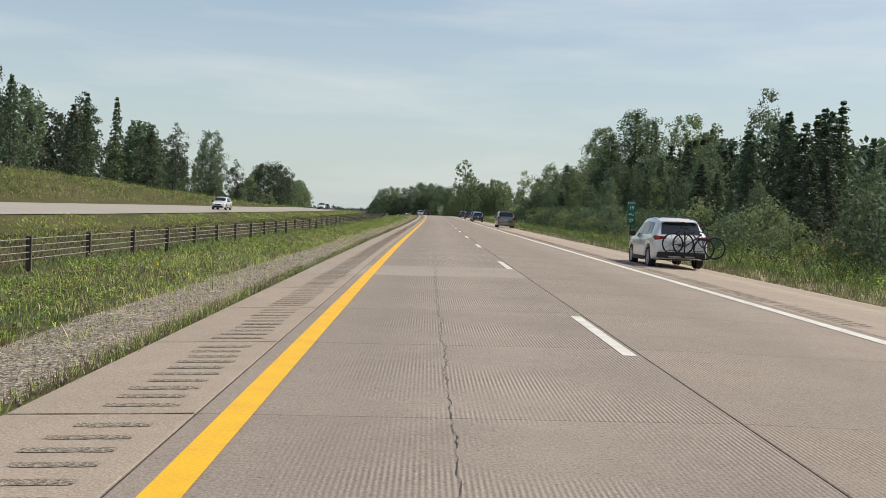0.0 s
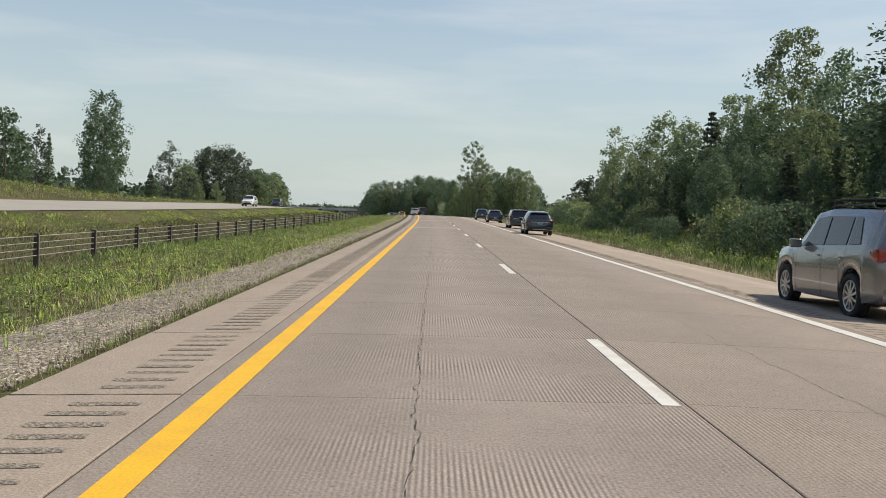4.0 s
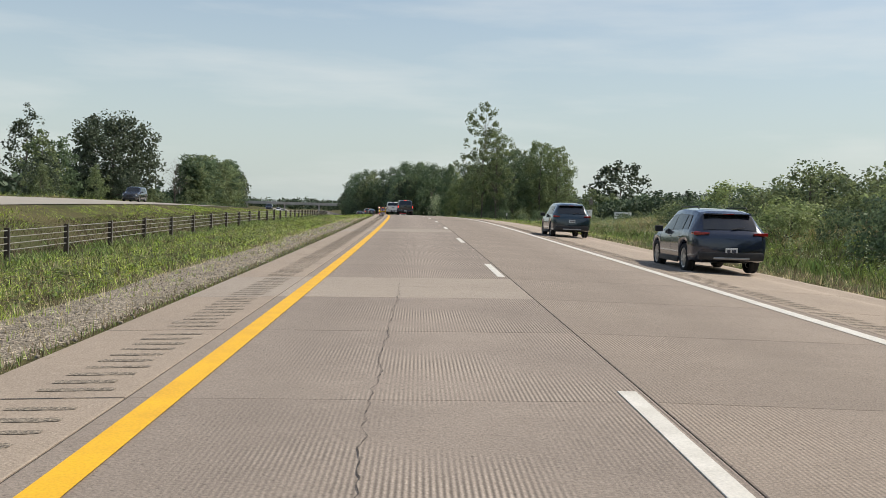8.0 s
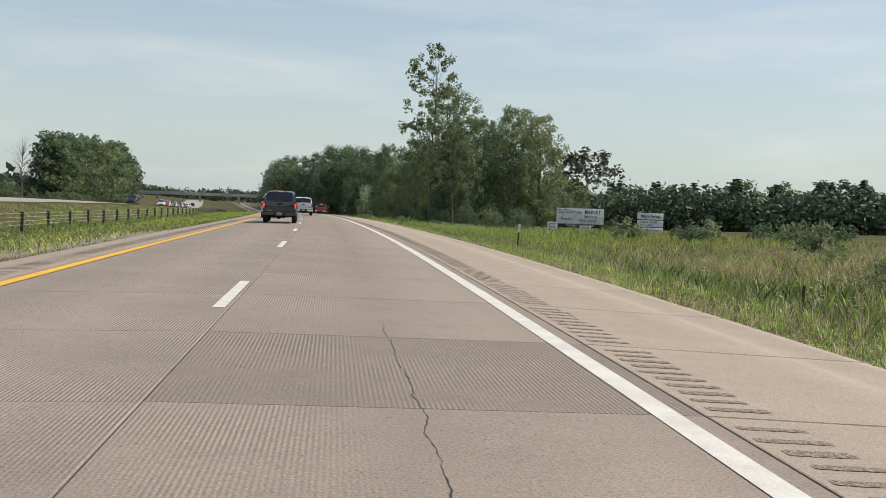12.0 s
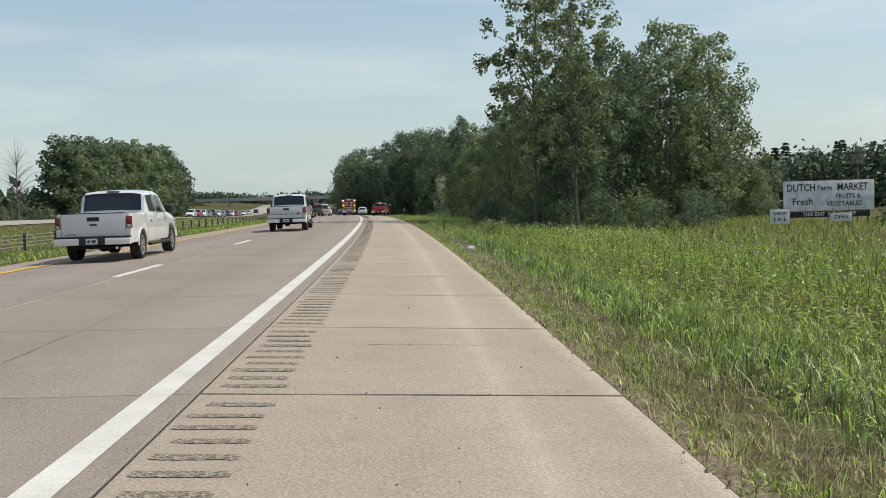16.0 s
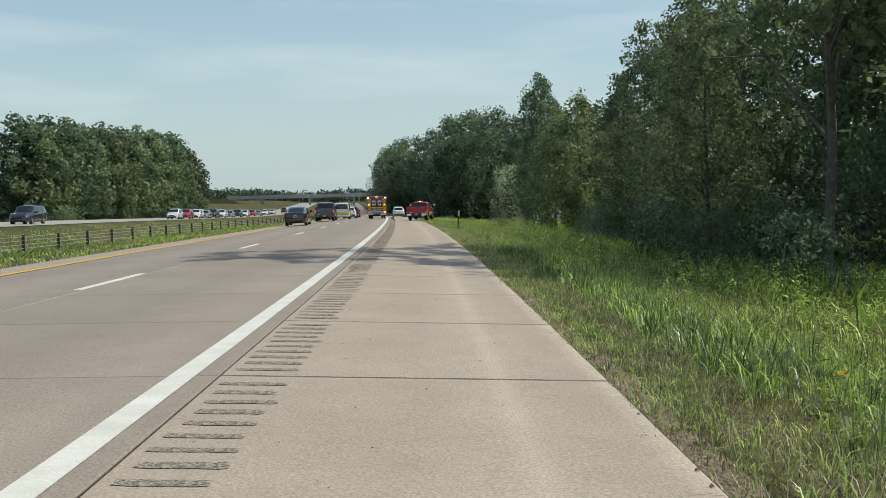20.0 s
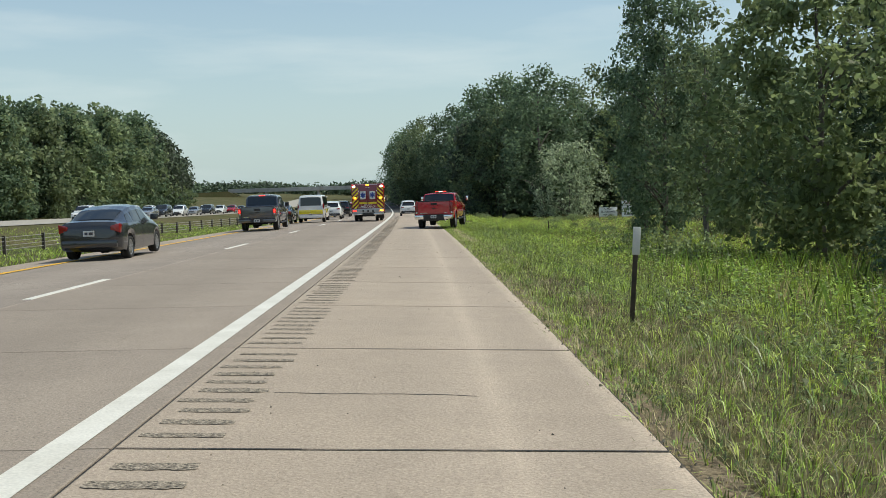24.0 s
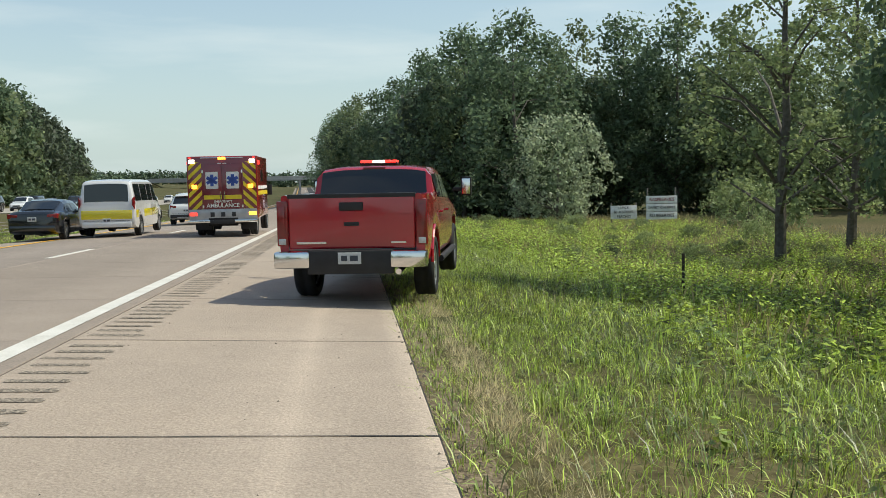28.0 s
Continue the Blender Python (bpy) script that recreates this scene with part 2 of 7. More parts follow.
for cells, low, high in ((26, 0.45, 1.55), (55, 0.6, 1.4)):
    cell = gravel_nodes.new("ShaderNodeTexVoronoi")
    cell.inputs["Scale"].default_value = cells
    where = gravel_nodes.new("ShaderNodeNewGeometry")
    gravel_links.new(where.outputs["Position"], cell.inputs["Vector"])
    grey = gravel_nodes.new("ShaderNodeSeparateColor")
    gravel_links.new(cell.outputs["Color"], grey.inputs["Color"])
    scaled(M_GRAVEL, spread(M_GRAVEL, grey.outputs["Red"], 0.0, 1.0, low, high))
    scaled(M_GRAVEL, spread(M_GRAVEL, cell.outputs["Distance"], 0.45, 0.75, 1.0, 0.45))
M_FAR_CONCRETE = mat("far_carriageway_concrete", (0.37, 0.335, 0.28), 0.85, other=(0.33, 0.30, 0.255), scale=0.2, fine=0.08)
M_BARK = mat("bark", (0.10, 0.085, 0.068), 0.95, other=(0.165, 0.15, 0.125), scale=5, bump=0.6, bump_scale=20)
M_DEADWOOD = mat("dead_wood", (0.23, 0.20, 0.17), 0.95, vary=0.25, scale=5)
M_LEAF_DARK = leaf_mat("leaf_dark", (0.156, 0.214, 0.118), (0.126, 0.180, 0.102), 0.52)
M_LEAF_MID = leaf_mat("leaf_mid", (0.218, 0.262, 0.124), (0.176, 0.222, 0.112), 0.48)
M_LEAF_HILL = leaf_mat("leaf_blackgreen", (0.100, 0.124, 0.076), (0.080, 0.104, 0.066), 0.34)
M_LEAF_LIGHT = leaf_mat("leaf_light", (0.275, 0.325, 0.138), (0.212, 0.268, 0.122), 0.50)
M_LEAF_GREY = leaf_mat("leaf_greygreen", (0.384, 0.432, 0.282), (0.288, 0.348, 0.216), 0.48)
M_NEEDLE = leaf_mat("needle_dark", (0.110, 0.158, 0.088), (0.090, 0.134, 0.078), 0.30)
M_NEEDLE_MID = leaf_mat("needle_mid", (0.150, 0.204, 0.102), (0.114, 0.165, 0.088), 0.31)
M_FAR_LEAF = leaf_mat("far_wood_leaf", (0.105, 0.147, 0.081), (0.081, 0.119, 0.070), 0.2)
M_BLADE = leaf_mat("grass_blade", (0.228, 0.335, 0.051), (0.372, 0.419, 0.088), 0.26, 1.8, 1.4)
M_BLADE_DEEP = leaf_mat("deep_green_blade", (0.126, 0.200, 0.052), (0.209, 0.237, 0.074), 0.26, 1.2, 1.4)
M_BLADE_DRY = leaf_mat("dry_grass_blade", (0.500, 0.415, 0.235), (0.380, 0.340, 0.150), 0.45)
M_STRAW = leaf_mat("straw_blade", (0.640, 0.545, 0.330), (0.480, 0.425, 0.225), 0.46, 2.0, 0.7)
M_BLADE_TALL = leaf_mat("tall_weed", (0.200, 0.330, 0.048), (0.339, 0.419, 0.084), 0.26, 1.6, 1.4)
M_BLADE_BROWN = leaf_mat("brown_seed_grass", (0.190, 0.140, 0.090), (0.140, 0.118, 0.066), 0.35)
M_BLADE_LIME = leaf_mat("lime_grass", (0.363, 0.437, 0.065), (0.251, 0.353, 0.058), 0.26, 1.3, 1.4)
M_FLOWER = leaf_mat("white_flower", (0.66, 0.66, 0.46), (0.50, 0.53, 0.30), 0.3)
M_FLOWER_Y = leaf_mat("yellow_flower", (0.66, 0.50, 0.04), (0.50, 0.40, 0.05), 0.3)
M_POST = mat("post_steel", (0.082, 0.062, 0.046), 0.8, metal=0.0, vary=0.25, scale=6)
M_CABLE = mat("cable_steel", (0.42, 0.40, 0.36), 0.5, metal=0.15, vary=0.15, scale=4)
M_SIGN_GREEN = mat("sign_green", (0.010, 0.160, 0.095), 0.4, vary=0.1, scale=4)
M_SIGN_WHITE = mat("sign_white", (0.86, 0.86, 0.83), 0.5, other=(0.62, 0.61, 0.57), scale=2, fine=0.05)
M_WOOD = mat("weathered_wood", (0.29, 0.26, 0.22), 0.9, vary=0.25, scale=5)
M_BRIDGE = mat("bridge_concrete", (0.40, 0.39, 0.37), 0.85, vary=0.12, scale=0.4)
M_LETTER = mat("sign_letter_black", (0.025, 0.022, 0.020), 0.6)
M_LETTER_RED = mat("sign_letter_red", (0.30, 0.022, 0.030), 0.6)
M_DIRT = mat("bare_soil", (0.165, 0.128, 0.082), 0.95, other=(0.235, 0.188, 0.125), scale=4, fine=0.5, bump=1.0, bump_scale=30, spec=0.1)
M_STONE = mat("pebble", (0.42, 0.35, 0.265), 0.9, other=(0.24, 0.21, 0.17), scale=3, per_piece=0.3)

# ---- the plan: y runs up the road, d to the right of the yellow edge line
KNOTS = np.arange(16) * 60.0 - 60
BEND = np.array([-0.78, 0.0, 0.83, 0.77, 0.39, -0.99, -3.75, -6.58, -9.19, -10.5, -11.58, -12.46, -13.21, -13.86, -14.44, -15.0]) / 100
GRADE = np.array([0.0, 0.6, 0.47, 0.64, 0.72, 0.95, -0.51, -0.79, -1.29, -1.76, -1.8, -1.5, -0.8, -0.2, 0.3, 0.6]) / 100
FINE = np.arange(-800, 5000, 5.0)


def summed(v):
    out = np.concatenate([[0], np.cumsum((v[1:] + v[:-1]) / 2 * 5)])
    return out - np.interp(0, FINE, out)


SLOPE = np.interp(FINE, KNOTS, BEND)
AXIS = summed(SLOPE)
RISE = summed(np.where(FINE > 1000, 0.0, np.interp(FINE, KNOTS, GRADE)))
S_OF_Y = summed(np.sqrt(1 + SLOPE ** 2))


def axis(y):
    return np.interp(y, FINE, AXIS)


def turn(y):
    """The road's turn at y in degrees, to the left positive."""
    return float(np.degrees(-np.arctan(np.interp(y, FINE, SLOPE))))


def rise(y):
    return np.interp(y, FINE, RISE)


def y_at(s):
    return float(np.interp(s, S_OF_Y, FINE))


# transverse joints of the concrete, 12.5 ft apart
JOINT_K = [-12, 0, 39, 58, 62, 63, 83, 93, 110, 142]
JOINT_S = [-16.72, 28.76, 176.63, 248.57, 262.75, 266.2, 344.2, 381.4, 445.67, 566.95]
BAY = 3.79


def joint(k):
    """Length along the road of joint k."""
    return float(np.interp(k, JOINT_K, JOINT_S))


def crown(d):
    return np.interp(d, [-1.7, 0, 3.66, 7.7, 11.0], [-0.115, -0.048, 0.0, -0.053, -0.195])


def on_plan(d, y):
    """World x, y of the point d metres right of the axis at y."""
    s = np.interp(y, FINE, SLOPE)
    c = 1 / np.sqrt(1 + s * s)
    return axis(y) + d * c, y - d * s * c


RD = [11.0, 11.5, 12.8, 16, 20, 26, 34, 60, 150, 3500]
RY = [-100, 60, 130, 220, 262, 300, 360, 420, 480, 560, 900]
RZ = np.array([
    [-.25, -.27, -.40, -.50, .20, 1.3, 2.5, 4.0, 5, 5],
    [-.25, -.27, -.40, -.50, .20, 1.3, 2.5, 4.0, 5, 5],
    [-.25, -.27, -.45, -.60, .10, 1.2, 2.2, 3.0, 4, 4],
    [-.25, -.27, -.45, -.60, .20, 1.3, 1.6, 1.8, 3, 3],
    [-.25, -.27, -.45, -.70, -.1, 0.9, 1.2, 1.2, 2, 2],
    [-.25, -.27, -.45, -.85, -.9, -.6, -.3, -.2, 0, 0],
    [-.25, -.27, -.45, -.85, -1.2, -1.2, -1.0, -.5, 0, 0],
    [-.25, -.27, -.45, -.85, -1.3, -1.5, -1.5, -1.2, 0, 0],
    [-.25, -.27, -.45, -.85, -1.4, -1.8, -1.9, -1.7, 0, 0],
    [-.25, -.27, -.45, -.80, -1.2, -1.5, -1.4, -1.0, 1, 1],
    [-.25, -.27, -.45, -.80, -1.0, -0.9, 0.0, 1.0, 2, 2]])
LD = [-3500, -150, -70, -52, -42, -35.5, -34.5, -22.6, -21.8, -18.5, -13.5, -9, -5, -2.9, -1.7]
LY = [-100, 60, 130, 190, 250, 360, 480, 640, 900]
LZ = np.array([
    [9, 9, 7.0, 6.0, 4.2, 1.0, 0.80, 0.30, 0.20, -.4, -.9, -.75, -.45, -.28, -.16],
    [9, 9, 7.0, 5.6, 3.8, 1.0, 0.80, 0.30, 0.20, -.4, -.9, -.75, -.45, -.28, -.16],
    [7, 7, 5.6, 4.8, 3.2, 1.0, 0.85, 0.38, 0.28, -.3, -.9, -.75, -.45, -.28, -.16],
    [5, 5, 4.2, 3.4, 2.2, 0.9, 0.80, 0.38, 0.28, -.3, -.9, -.75, -.45, -.28, -.16],
    [1, 1, 1.4, 1.2, 0.9, 0.8, 0.75, 0.38, 0.28, -.3, -.9, -.75, -.45, -.28, -.16],
    [0, 0, 0.3, 0.3, 0.4, 0.7, 0.70, 0.38, 0.28, -.3, -.8, -.70, -.45, -.28, -.16],
    [0, 0, 0.3, 0.3, 0.4, 0.7, 0.70, 0.38, 0.28, -.3, -.7, -.65, -.45, -.28, -.16],
    [3, 3, 1.5, 1.0, 0.6, 0.7, 0.70, 0.38, 0.28, -.3, -.7, -.65, -.45, -.28, -.16],
    [5, 5, 2.5, 1.5, 0.6, 0.7, 0.70, 0.38, 0.28, -.3, -.7, -.65, -.45, -.28, -.16]])


def table(d, y, ds, ys, zs):
    rows = np.array([np.interp(d, ds, z) for z in zs])
    k = np.clip(np.interp(y, ys, np.arange(len(ys))), 0, len(ys) - 1.001)
    i = k.astype(int)
    f = k - i
    f = f * f * (3 - 2 * f)
    cols = np.arange(rows.shape[1])
    return rows[i, cols] * (1 - f) + rows[i + 1, cols] * f


def land(d, y):
    """Height of the ground at d, y (arrays or numbers)."""
    d, y = np.broadcast_arrays(np.asarray(d, float), np.asarray(y, float))
    shape = d.shape
    d, y = d.ravel(), y.ravel()
    z = np.where(d > 5, table(d, y, RD, RY, RZ), table(d, y, LD, LY, LZ))
    under = (d > -1.75) & (d < 11.05)
    z = np.where(under, crown(np.clip(d, -1.7, 11)) - 0.14, z)
    rough = np.clip((np.abs(d - 4.6) - 7.5) / 6, 0, 1) * np.where((d < -22) & (d > -35.2), 0, 1)
    z = z + rough * (0.10 * np.sin(y * 0.31 + d * 0.5) * np.sin(d * 0.43 + y * 0.07) + 0.06 * np.sin(y * 0.9 + d * 1.3))
    return (z + rise(y)).reshape(shape)


def spot(d, y, up=0.0):
    """A world point on the ground or road at d, y."""
    x, yy = on_plan(d, y)
    z = rise(y) + crown(d) if -1.7 <= d <= 11.0 else float(land(d, y))
    return Vector((float(x), float(yy), float(z) + up))


def place(d, y, up=0.0, rz=0.0):
    """A pose on the ground at d, y, turned with the road and by rz degrees more."""
    p = spot(d, y, up)
    return pose(p.x, p.y, p.z, 0, 0, turn(y) + rz)


# ---- building helpers
def mesh_of(name, verts, faces, material=None, smooth=False):
    me = bpy.data.meshes.new(name)
    me.from_pydata([tuple(v) for v in verts], [], [tuple(f) for f in faces])
    if material:
        me.materials.append(material)
    if smooth:
        me.polygons.foreach_set("use_smooth", np.ones(len(me.polygons), bool))
    me.update()
    return me


def quads_mesh(name, corners, material):
    """A mesh of loose quads from an array (n, 4, 3)."""
    n = len(corners)
    me = bpy.data.meshes.new(name)
    me.vertices.add(n * 4)
    me.vertices.foreach_set("co", np.asarray(corners, np.float32).ravel())
    me.loops.add(n * 4)
    me.loops.foreach_set("vertex_index", np.arange(n * 4, dtype=np.int32))
    me.polygons.add(n)
    me.polygons.foreach_set("loop_start", np.arange(0, n * 4, 4, dtype=np.int32))
    me.polygons.foreach_set("loop_total", np.full(n, 4, dtype=np.int32))
    me.materials.append(material)
    me.update(calc_edges=True)
    return me


def part(name, bm, material, parent, label="", smooth=None):
    """Links a bmesh (or a mesh) as one mesh object under a thing or a part."""
    if isinstance(bm, bmesh.types.BMesh):
        me = bpy.data.meshes.new(name)
        bm.to_mesh(me)
        bm.free()
        if smooth:
            me.polygons.foreach_set("use_smooth", np.ones(len(me.polygons), bool))
        elif smooth is None:
            me.set_sharp_from_angle(angle=radians(35))
            me.polygons.foreach_set("use_smooth", np.ones(len(me.polygons), bool))
    else:
        me = bm
    if material and not me.materials:
        me.materials.append(material)
    ob = new(name, me)
    ob.parent = parent
    if label:
        ob["label"] = label
    return ob


def thing(name, m, label, category, group="", kind=""):
    ob = new(name)
    ob.empty_display_size = 0.2
    ob.matrix_world = m
    return tagged(ob, label, category, group, kind)


def box(bm, x0, x1, y0, y1, z0, z1, bevel=0.0, segments=2):
    """Adds a box, with rounded edges if bevel is given."""
    r = bmesh.ops.create_cube(bm, size=1, matrix=Matrix.Translation(((x0 + x1) / 2, (y0 + y1) / 2, (z0 + z1) / 2)) @ Matrix.Diagonal((x1 - x0, y1 - y0, z1 - z0, 1)))
    if bevel:
        edges = {e for v in r["verts"] for e in v.link_edges}
        bmesh.ops.bevel(bm, geom=list(edges), offset=bevel, segments=segments, affect="EDGES", profile=0.6)
    return bm


def tube(bm, a, b, r0, r1=None, sides=8):
    """Adds a tapered rod from a to b."""
    a, b = Vector(a), Vector(b)
    way = b - a
    turnq = way.to_track_quat("Z", "Y").to_matrix().to_4x4()
    bmesh.ops.create_cone(bm, cap_ends=True, segments=sides, radius1=r0, radius2=r0 if r1 is None else r1, depth=way.length,
                          matrix=Matrix.Translation((a + b) / 2) @ turnq)
    return bm


def made(*steps):
    bm = bmesh.new()
    for f, *args in steps:
        f(bm, *args)
    return bm


def lettering(name, text, size, material, parent, m, label="", depth=0.004, squeeze=1.0):
    """Raised letters in the built-in font, centred at the pose m, reading along its x and standing along its y."""
    cu = bpy.data.curves.new(name, "FONT")
    cu.body, cu.size, cu.extrude, cu.offset = text, size, depth, size * 0.012
    cu.align_x, cu.align_y = "CENTER", "CENTER"
    cu.resolution_u = 2
    tmp = new(name, cu)
    me = bpy.data.meshes.new_from_object(tmp.evaluated_get(bpy.context.evaluated_depsgraph_get()))
    bpy.data.objects.remove(tmp)
    me.materials.clear()
    me.materials.append(material)
    ob = new(name, me)
    ob.parent = parent
    ob.matrix_local = m @ Matrix.Diagonal((squeeze, 1, 1, 1))
    if label:
        ob["label"] = label
    return ob


# ---- the ground, one sheet to the horizon
def strip(name, ds, ys, height, material, kind="structure", label="", category=""):
    D, Y = np.meshgrid(ds, ys)
    X, YY = on_plan(D, Y)
    Z = height(D, Y)
    n, k = D.shape
    verts = np.stack([X, YY, Z], -1).reshape(-1, 3)
    idx = np.arange(n * k).reshape(n, k)
    faces = np.stack([idx[:-1, :-1], idx[:-1, 1:], idx[1:, 1:], idx[1:, :-1]], -1).reshape(-1, 4)
    ob = new(name, mesh_of(name, verts, faces, material, True))
    return tagged(ob, label, category, kind=kind)


LAT = np.concatenate([[-3000, -1500, -700, -350], np.arange(-200, -72, 12), np.arange(-70, -36, 2.5), [-35.6, -34.5, -32, -29, -26, -22.6, -21.7], np.arange(-20.5, -2, 0.9),
                      [-1.75, -1.6, 1.5, 4.6, 7.7, 10.9, 11.06], np.arange(11.6, 30, 0.9), np.arange(31, 72, 3), np.arange(75, 200, 12), [250, 350, 700, 1500, 3000]])
LON = np.concatenate([[-700, -300, -150], np.arange(-90, 600, 2.5), np.arange(605, 1000, 12), [1050, 1150, 1300, 1600, 2200, 3000, 4500]])
ground = strip("ground", LAT, LON, land, M_GRASS_GROUND, label="mown and wild grass verge, median and fields", category="ground")
gravel = strip("gravel_verge", np.array([-3.95, -3.55, -2.9, -2.5, -2.1, -1.695]), np.arange(-60, 300, 1.0),
               lambda d, y: land(d, y) + 0.035 - 0.05 * (d < -3.7), M_GRAVEL, label="grey gravel verge with weeds beside the left shoulder", category="gravel")
far_road = strip("opposite_road", np.array([-34.4, -31.4, -27.7, -24, -22.7]), np.arange(-300, 1010, 5.0), lambda d, y: land(d, y) + 0.06, M_FAR_CONCRETE,
                 label="pale concrete opposite carriageway beyond the median", category="road")

# ---- road markings
def ribbon(name, d, width, y0, y1, up, material, label, category):
    ys = np.arange(y0, y1 + 0.1, 2.0)
    return strip(name, np.array([d - width / 2, d + width / 2]), ys, lambda D, Y: rise(Y) + crown(D) + up, material, label=label, category=category)


ribbon("yellow_edge_line", 0.0, 0.23, -60, 1000, 0.006, M_YELLOW, "solid yellow edge line along the left lane", "road marking")
ribbon("white_edge_line", 7.40, 0.22, -60, 1000, 0.006, M_WHITE, "solid white edge line along the right lane", "road marking")
bm = bmesh.new()
box(bm, -0.075, 0.075, 0, 3.81, -0.004, 0.006, 0.002, 1)
dash_mesh = bpy.data.meshes.new("lane_dash")
bm.to_mesh(dash_mesh)
bm.free()
dash_mesh.materials.append(M_WHITE)
for n in range(-3, 60):
    y = y_at(9.26 + 15.24 * n)
    ob = new("lane_dash", dash_mesh)
    ob.matrix_world = place(3.52, y, 0.002) @ pose(0, 0, 0, math.degrees(math.atan(float(np.interp(y, KNOTS, GRADE)))))
    tagged(ob, "white painted lane dash on worn concrete", "road marking", "lane dashes")


# ---- trees
def leaves(rng, centres, radii, per, size, up=0.35):
    """Loose leaf quads, per for each clump."""
    n = len(centres) * per
    c = np.repeat(centres, per, 0)
    r = np.repeat(radii, per)[:, None]
    v = rng.normal(size=(n, 3))
    v /= np.linalg.norm(v, axis=1)[:, None]
    p = c + v * r * rng.uniform(0.25, 1, (n, 1)) ** 0.6
    nrm = v * 0.7 + rng.normal(size=(n, 3)) * 0.7 + np.array([0, 0, up])
    nrm /= np.linalg.norm(nrm, axis=1)[:, None]
    a = np.cross(nrm, rng.normal(size=(n, 3)))
    a /= np.linalg.norm(a, axis=1)[:, None]
    b = np.cross(nrm, a)
    s = size * rng.uniform(0.55, 1.3, (n, 1))
    a, b = a * s, b * s * 0.62
    return np.stack([p - a, p - b * 0.9, p + a, p + b], 1)


def crown_points(rng, count, height, base, radius, shape, lobes=0.35):
    """Clump centres inside a crown whose outline is uneven. shape(h) gives the radius share at height share h."""
    out = []
    ph = rng.uniform(0, 6.28, 6)
    while len(out) < count:
        h = rng.uniform(0, 1)
        a = rng.uniform(0, 6.28)
        bulge = 1 + lobes * (0.5 * math.sin(3 * a + ph[0] + 5 * h) + 0.35 * math.sin(5 * a + ph[1] - 9 * h) + 0.35 * math.sin(2 * a + 11 * h + ph[2]))
        r = radius * shape(h) * bulge * rng.uniform(0.25, 1) ** 0.5
        if rng.uniform() < (shape(h) + 0.12):
            out.append((r * math.cos(a), r * math.sin(a), base + h * (height - base)))
    return np.array(out)


def trunk_mesh(rng, height, r0, points, limbs=9, material=None, lean=0.03):
    bm = bmesh.new()
    at = Vector((0, 0, -0.4))
    steps = 5
    spine = [at]
    for i in range(steps):
        at = at + Vector((rng.normal() * lean * height / steps, rng.normal() * lean * height / steps, height * 0.9 / steps))
        spine.append(at)
    for i in range(steps):
        tube(bm, spine[i], spine[i + 1], r0 * (1 - i / steps) + 0.02, r0 * (1 - (i + 1) / steps) + 0.02, 7)
    if len(points):
        for k in rng.choice(len(points), min(limbs, len(points)), replace=False):
            p = Vector(points[k])
            t = max(0.15, min(0.85, (p.z - (p.xy.length * 0.6)) / (height * 0.9)))
            i = int(t * steps)
            q = spine[i].lerp(spine[i + 1], t * steps - i)
            mid = q.lerp(p, 0.5) + Vector((0, 0, 0.06 * height * rng.uniform(0, 1)))
            rr = r0 * (1 - t) * 0.45 + 0.015
            tube(bm, q, mid, rr, rr * 0.65, 5)
            tube(bm, mid, p, rr * 0.65, rr * 0.25, 5)
    me = bpy.data.meshes.new("trunk")
    bm.to_mesh(me)
    bm.free()
    me.materials.append(material or M_BARK)
    return me


def tree_kind(seed, name, label, category, height, base, radius, shape, clumps, per, size, clump_r, leaf, r0=0.2, limbs=9, lobes=0.35, up=0.35):
    """One model tree, kept far behind the start; copies of it are planted."""
    rng = np.random.default_rng(seed)
    pts = crown_points(rng, clumps, height, base, radius, shape, lobes)
    quads = leaves(rng, pts, rng.uniform(0.6, 1.25, len(pts)) * clump_r, per, size, up)
    t = thing(name, pose(0, -2000, 0), label, category)
    part("trunk", trunk_mesh(rng, height, r0, pts, limbs), None, t)
    part("crown", quads_mesh("crown", quads, leaf), None, t)
    t["height"] = height
    return t


def conifer_kind(seed, name, label, height, base, radius, tiers, boughs, per, size, leaf, droop=0.0, blunt=0.85, r0=0.14):
    """A model conifer: tiers of boughs, each a spray of needle tufts, under a sharp top."""
    rng = np.random.default_rng(seed)
    pts = []
    for i in range(tiers):
        h = (i + rng.uniform(-0.3, 0.3)) / tiers
        reach = radius * ((1 - h) ** blunt * 0.95 + 0.04)
        n = max(3, int(boughs * (1 - 0.5 * h)))
        for a in rng.uniform(0, 6.28) + np.arange(n) * 6.283 / n + rng.normal(size=n) * 0.22:
            long = reach * rng.uniform(0.62 if r0 < 0.2 else 0.3, 1.12)
            f = rng.uniform(0.12, 1, per) ** 0.7
            z = base + h * (height - base) - (f ** 1.5) * long * (0.28 + droop) + rng.normal(size=per) * (0.06 if r0 < 0.2 else 0.4)
            w = rng.normal(size=per) * 0.13 * long * f
            pts.append(np.stack([np.cos(a) * f * long - np.sin(a) * w, np.sin(a) * f * long + np.cos(a) * w, np.maximum(z, 0.15)], 1))
    pts = np.concatenate(pts)
    quads = leaves(rng, pts, np.full(len(pts), 0.12), 1, size * 1.15, 0.9)
    t = thing(name, pose(0, -2000, 0), label, "tree")
    part("trunk", trunk_mesh(rng, height * 1.08, r0, pts, 12, None, 0.008), None, t)
    part("crown", quads_mesh("crown", quads, leaf), None, t)
    t["height"] = height
    return t


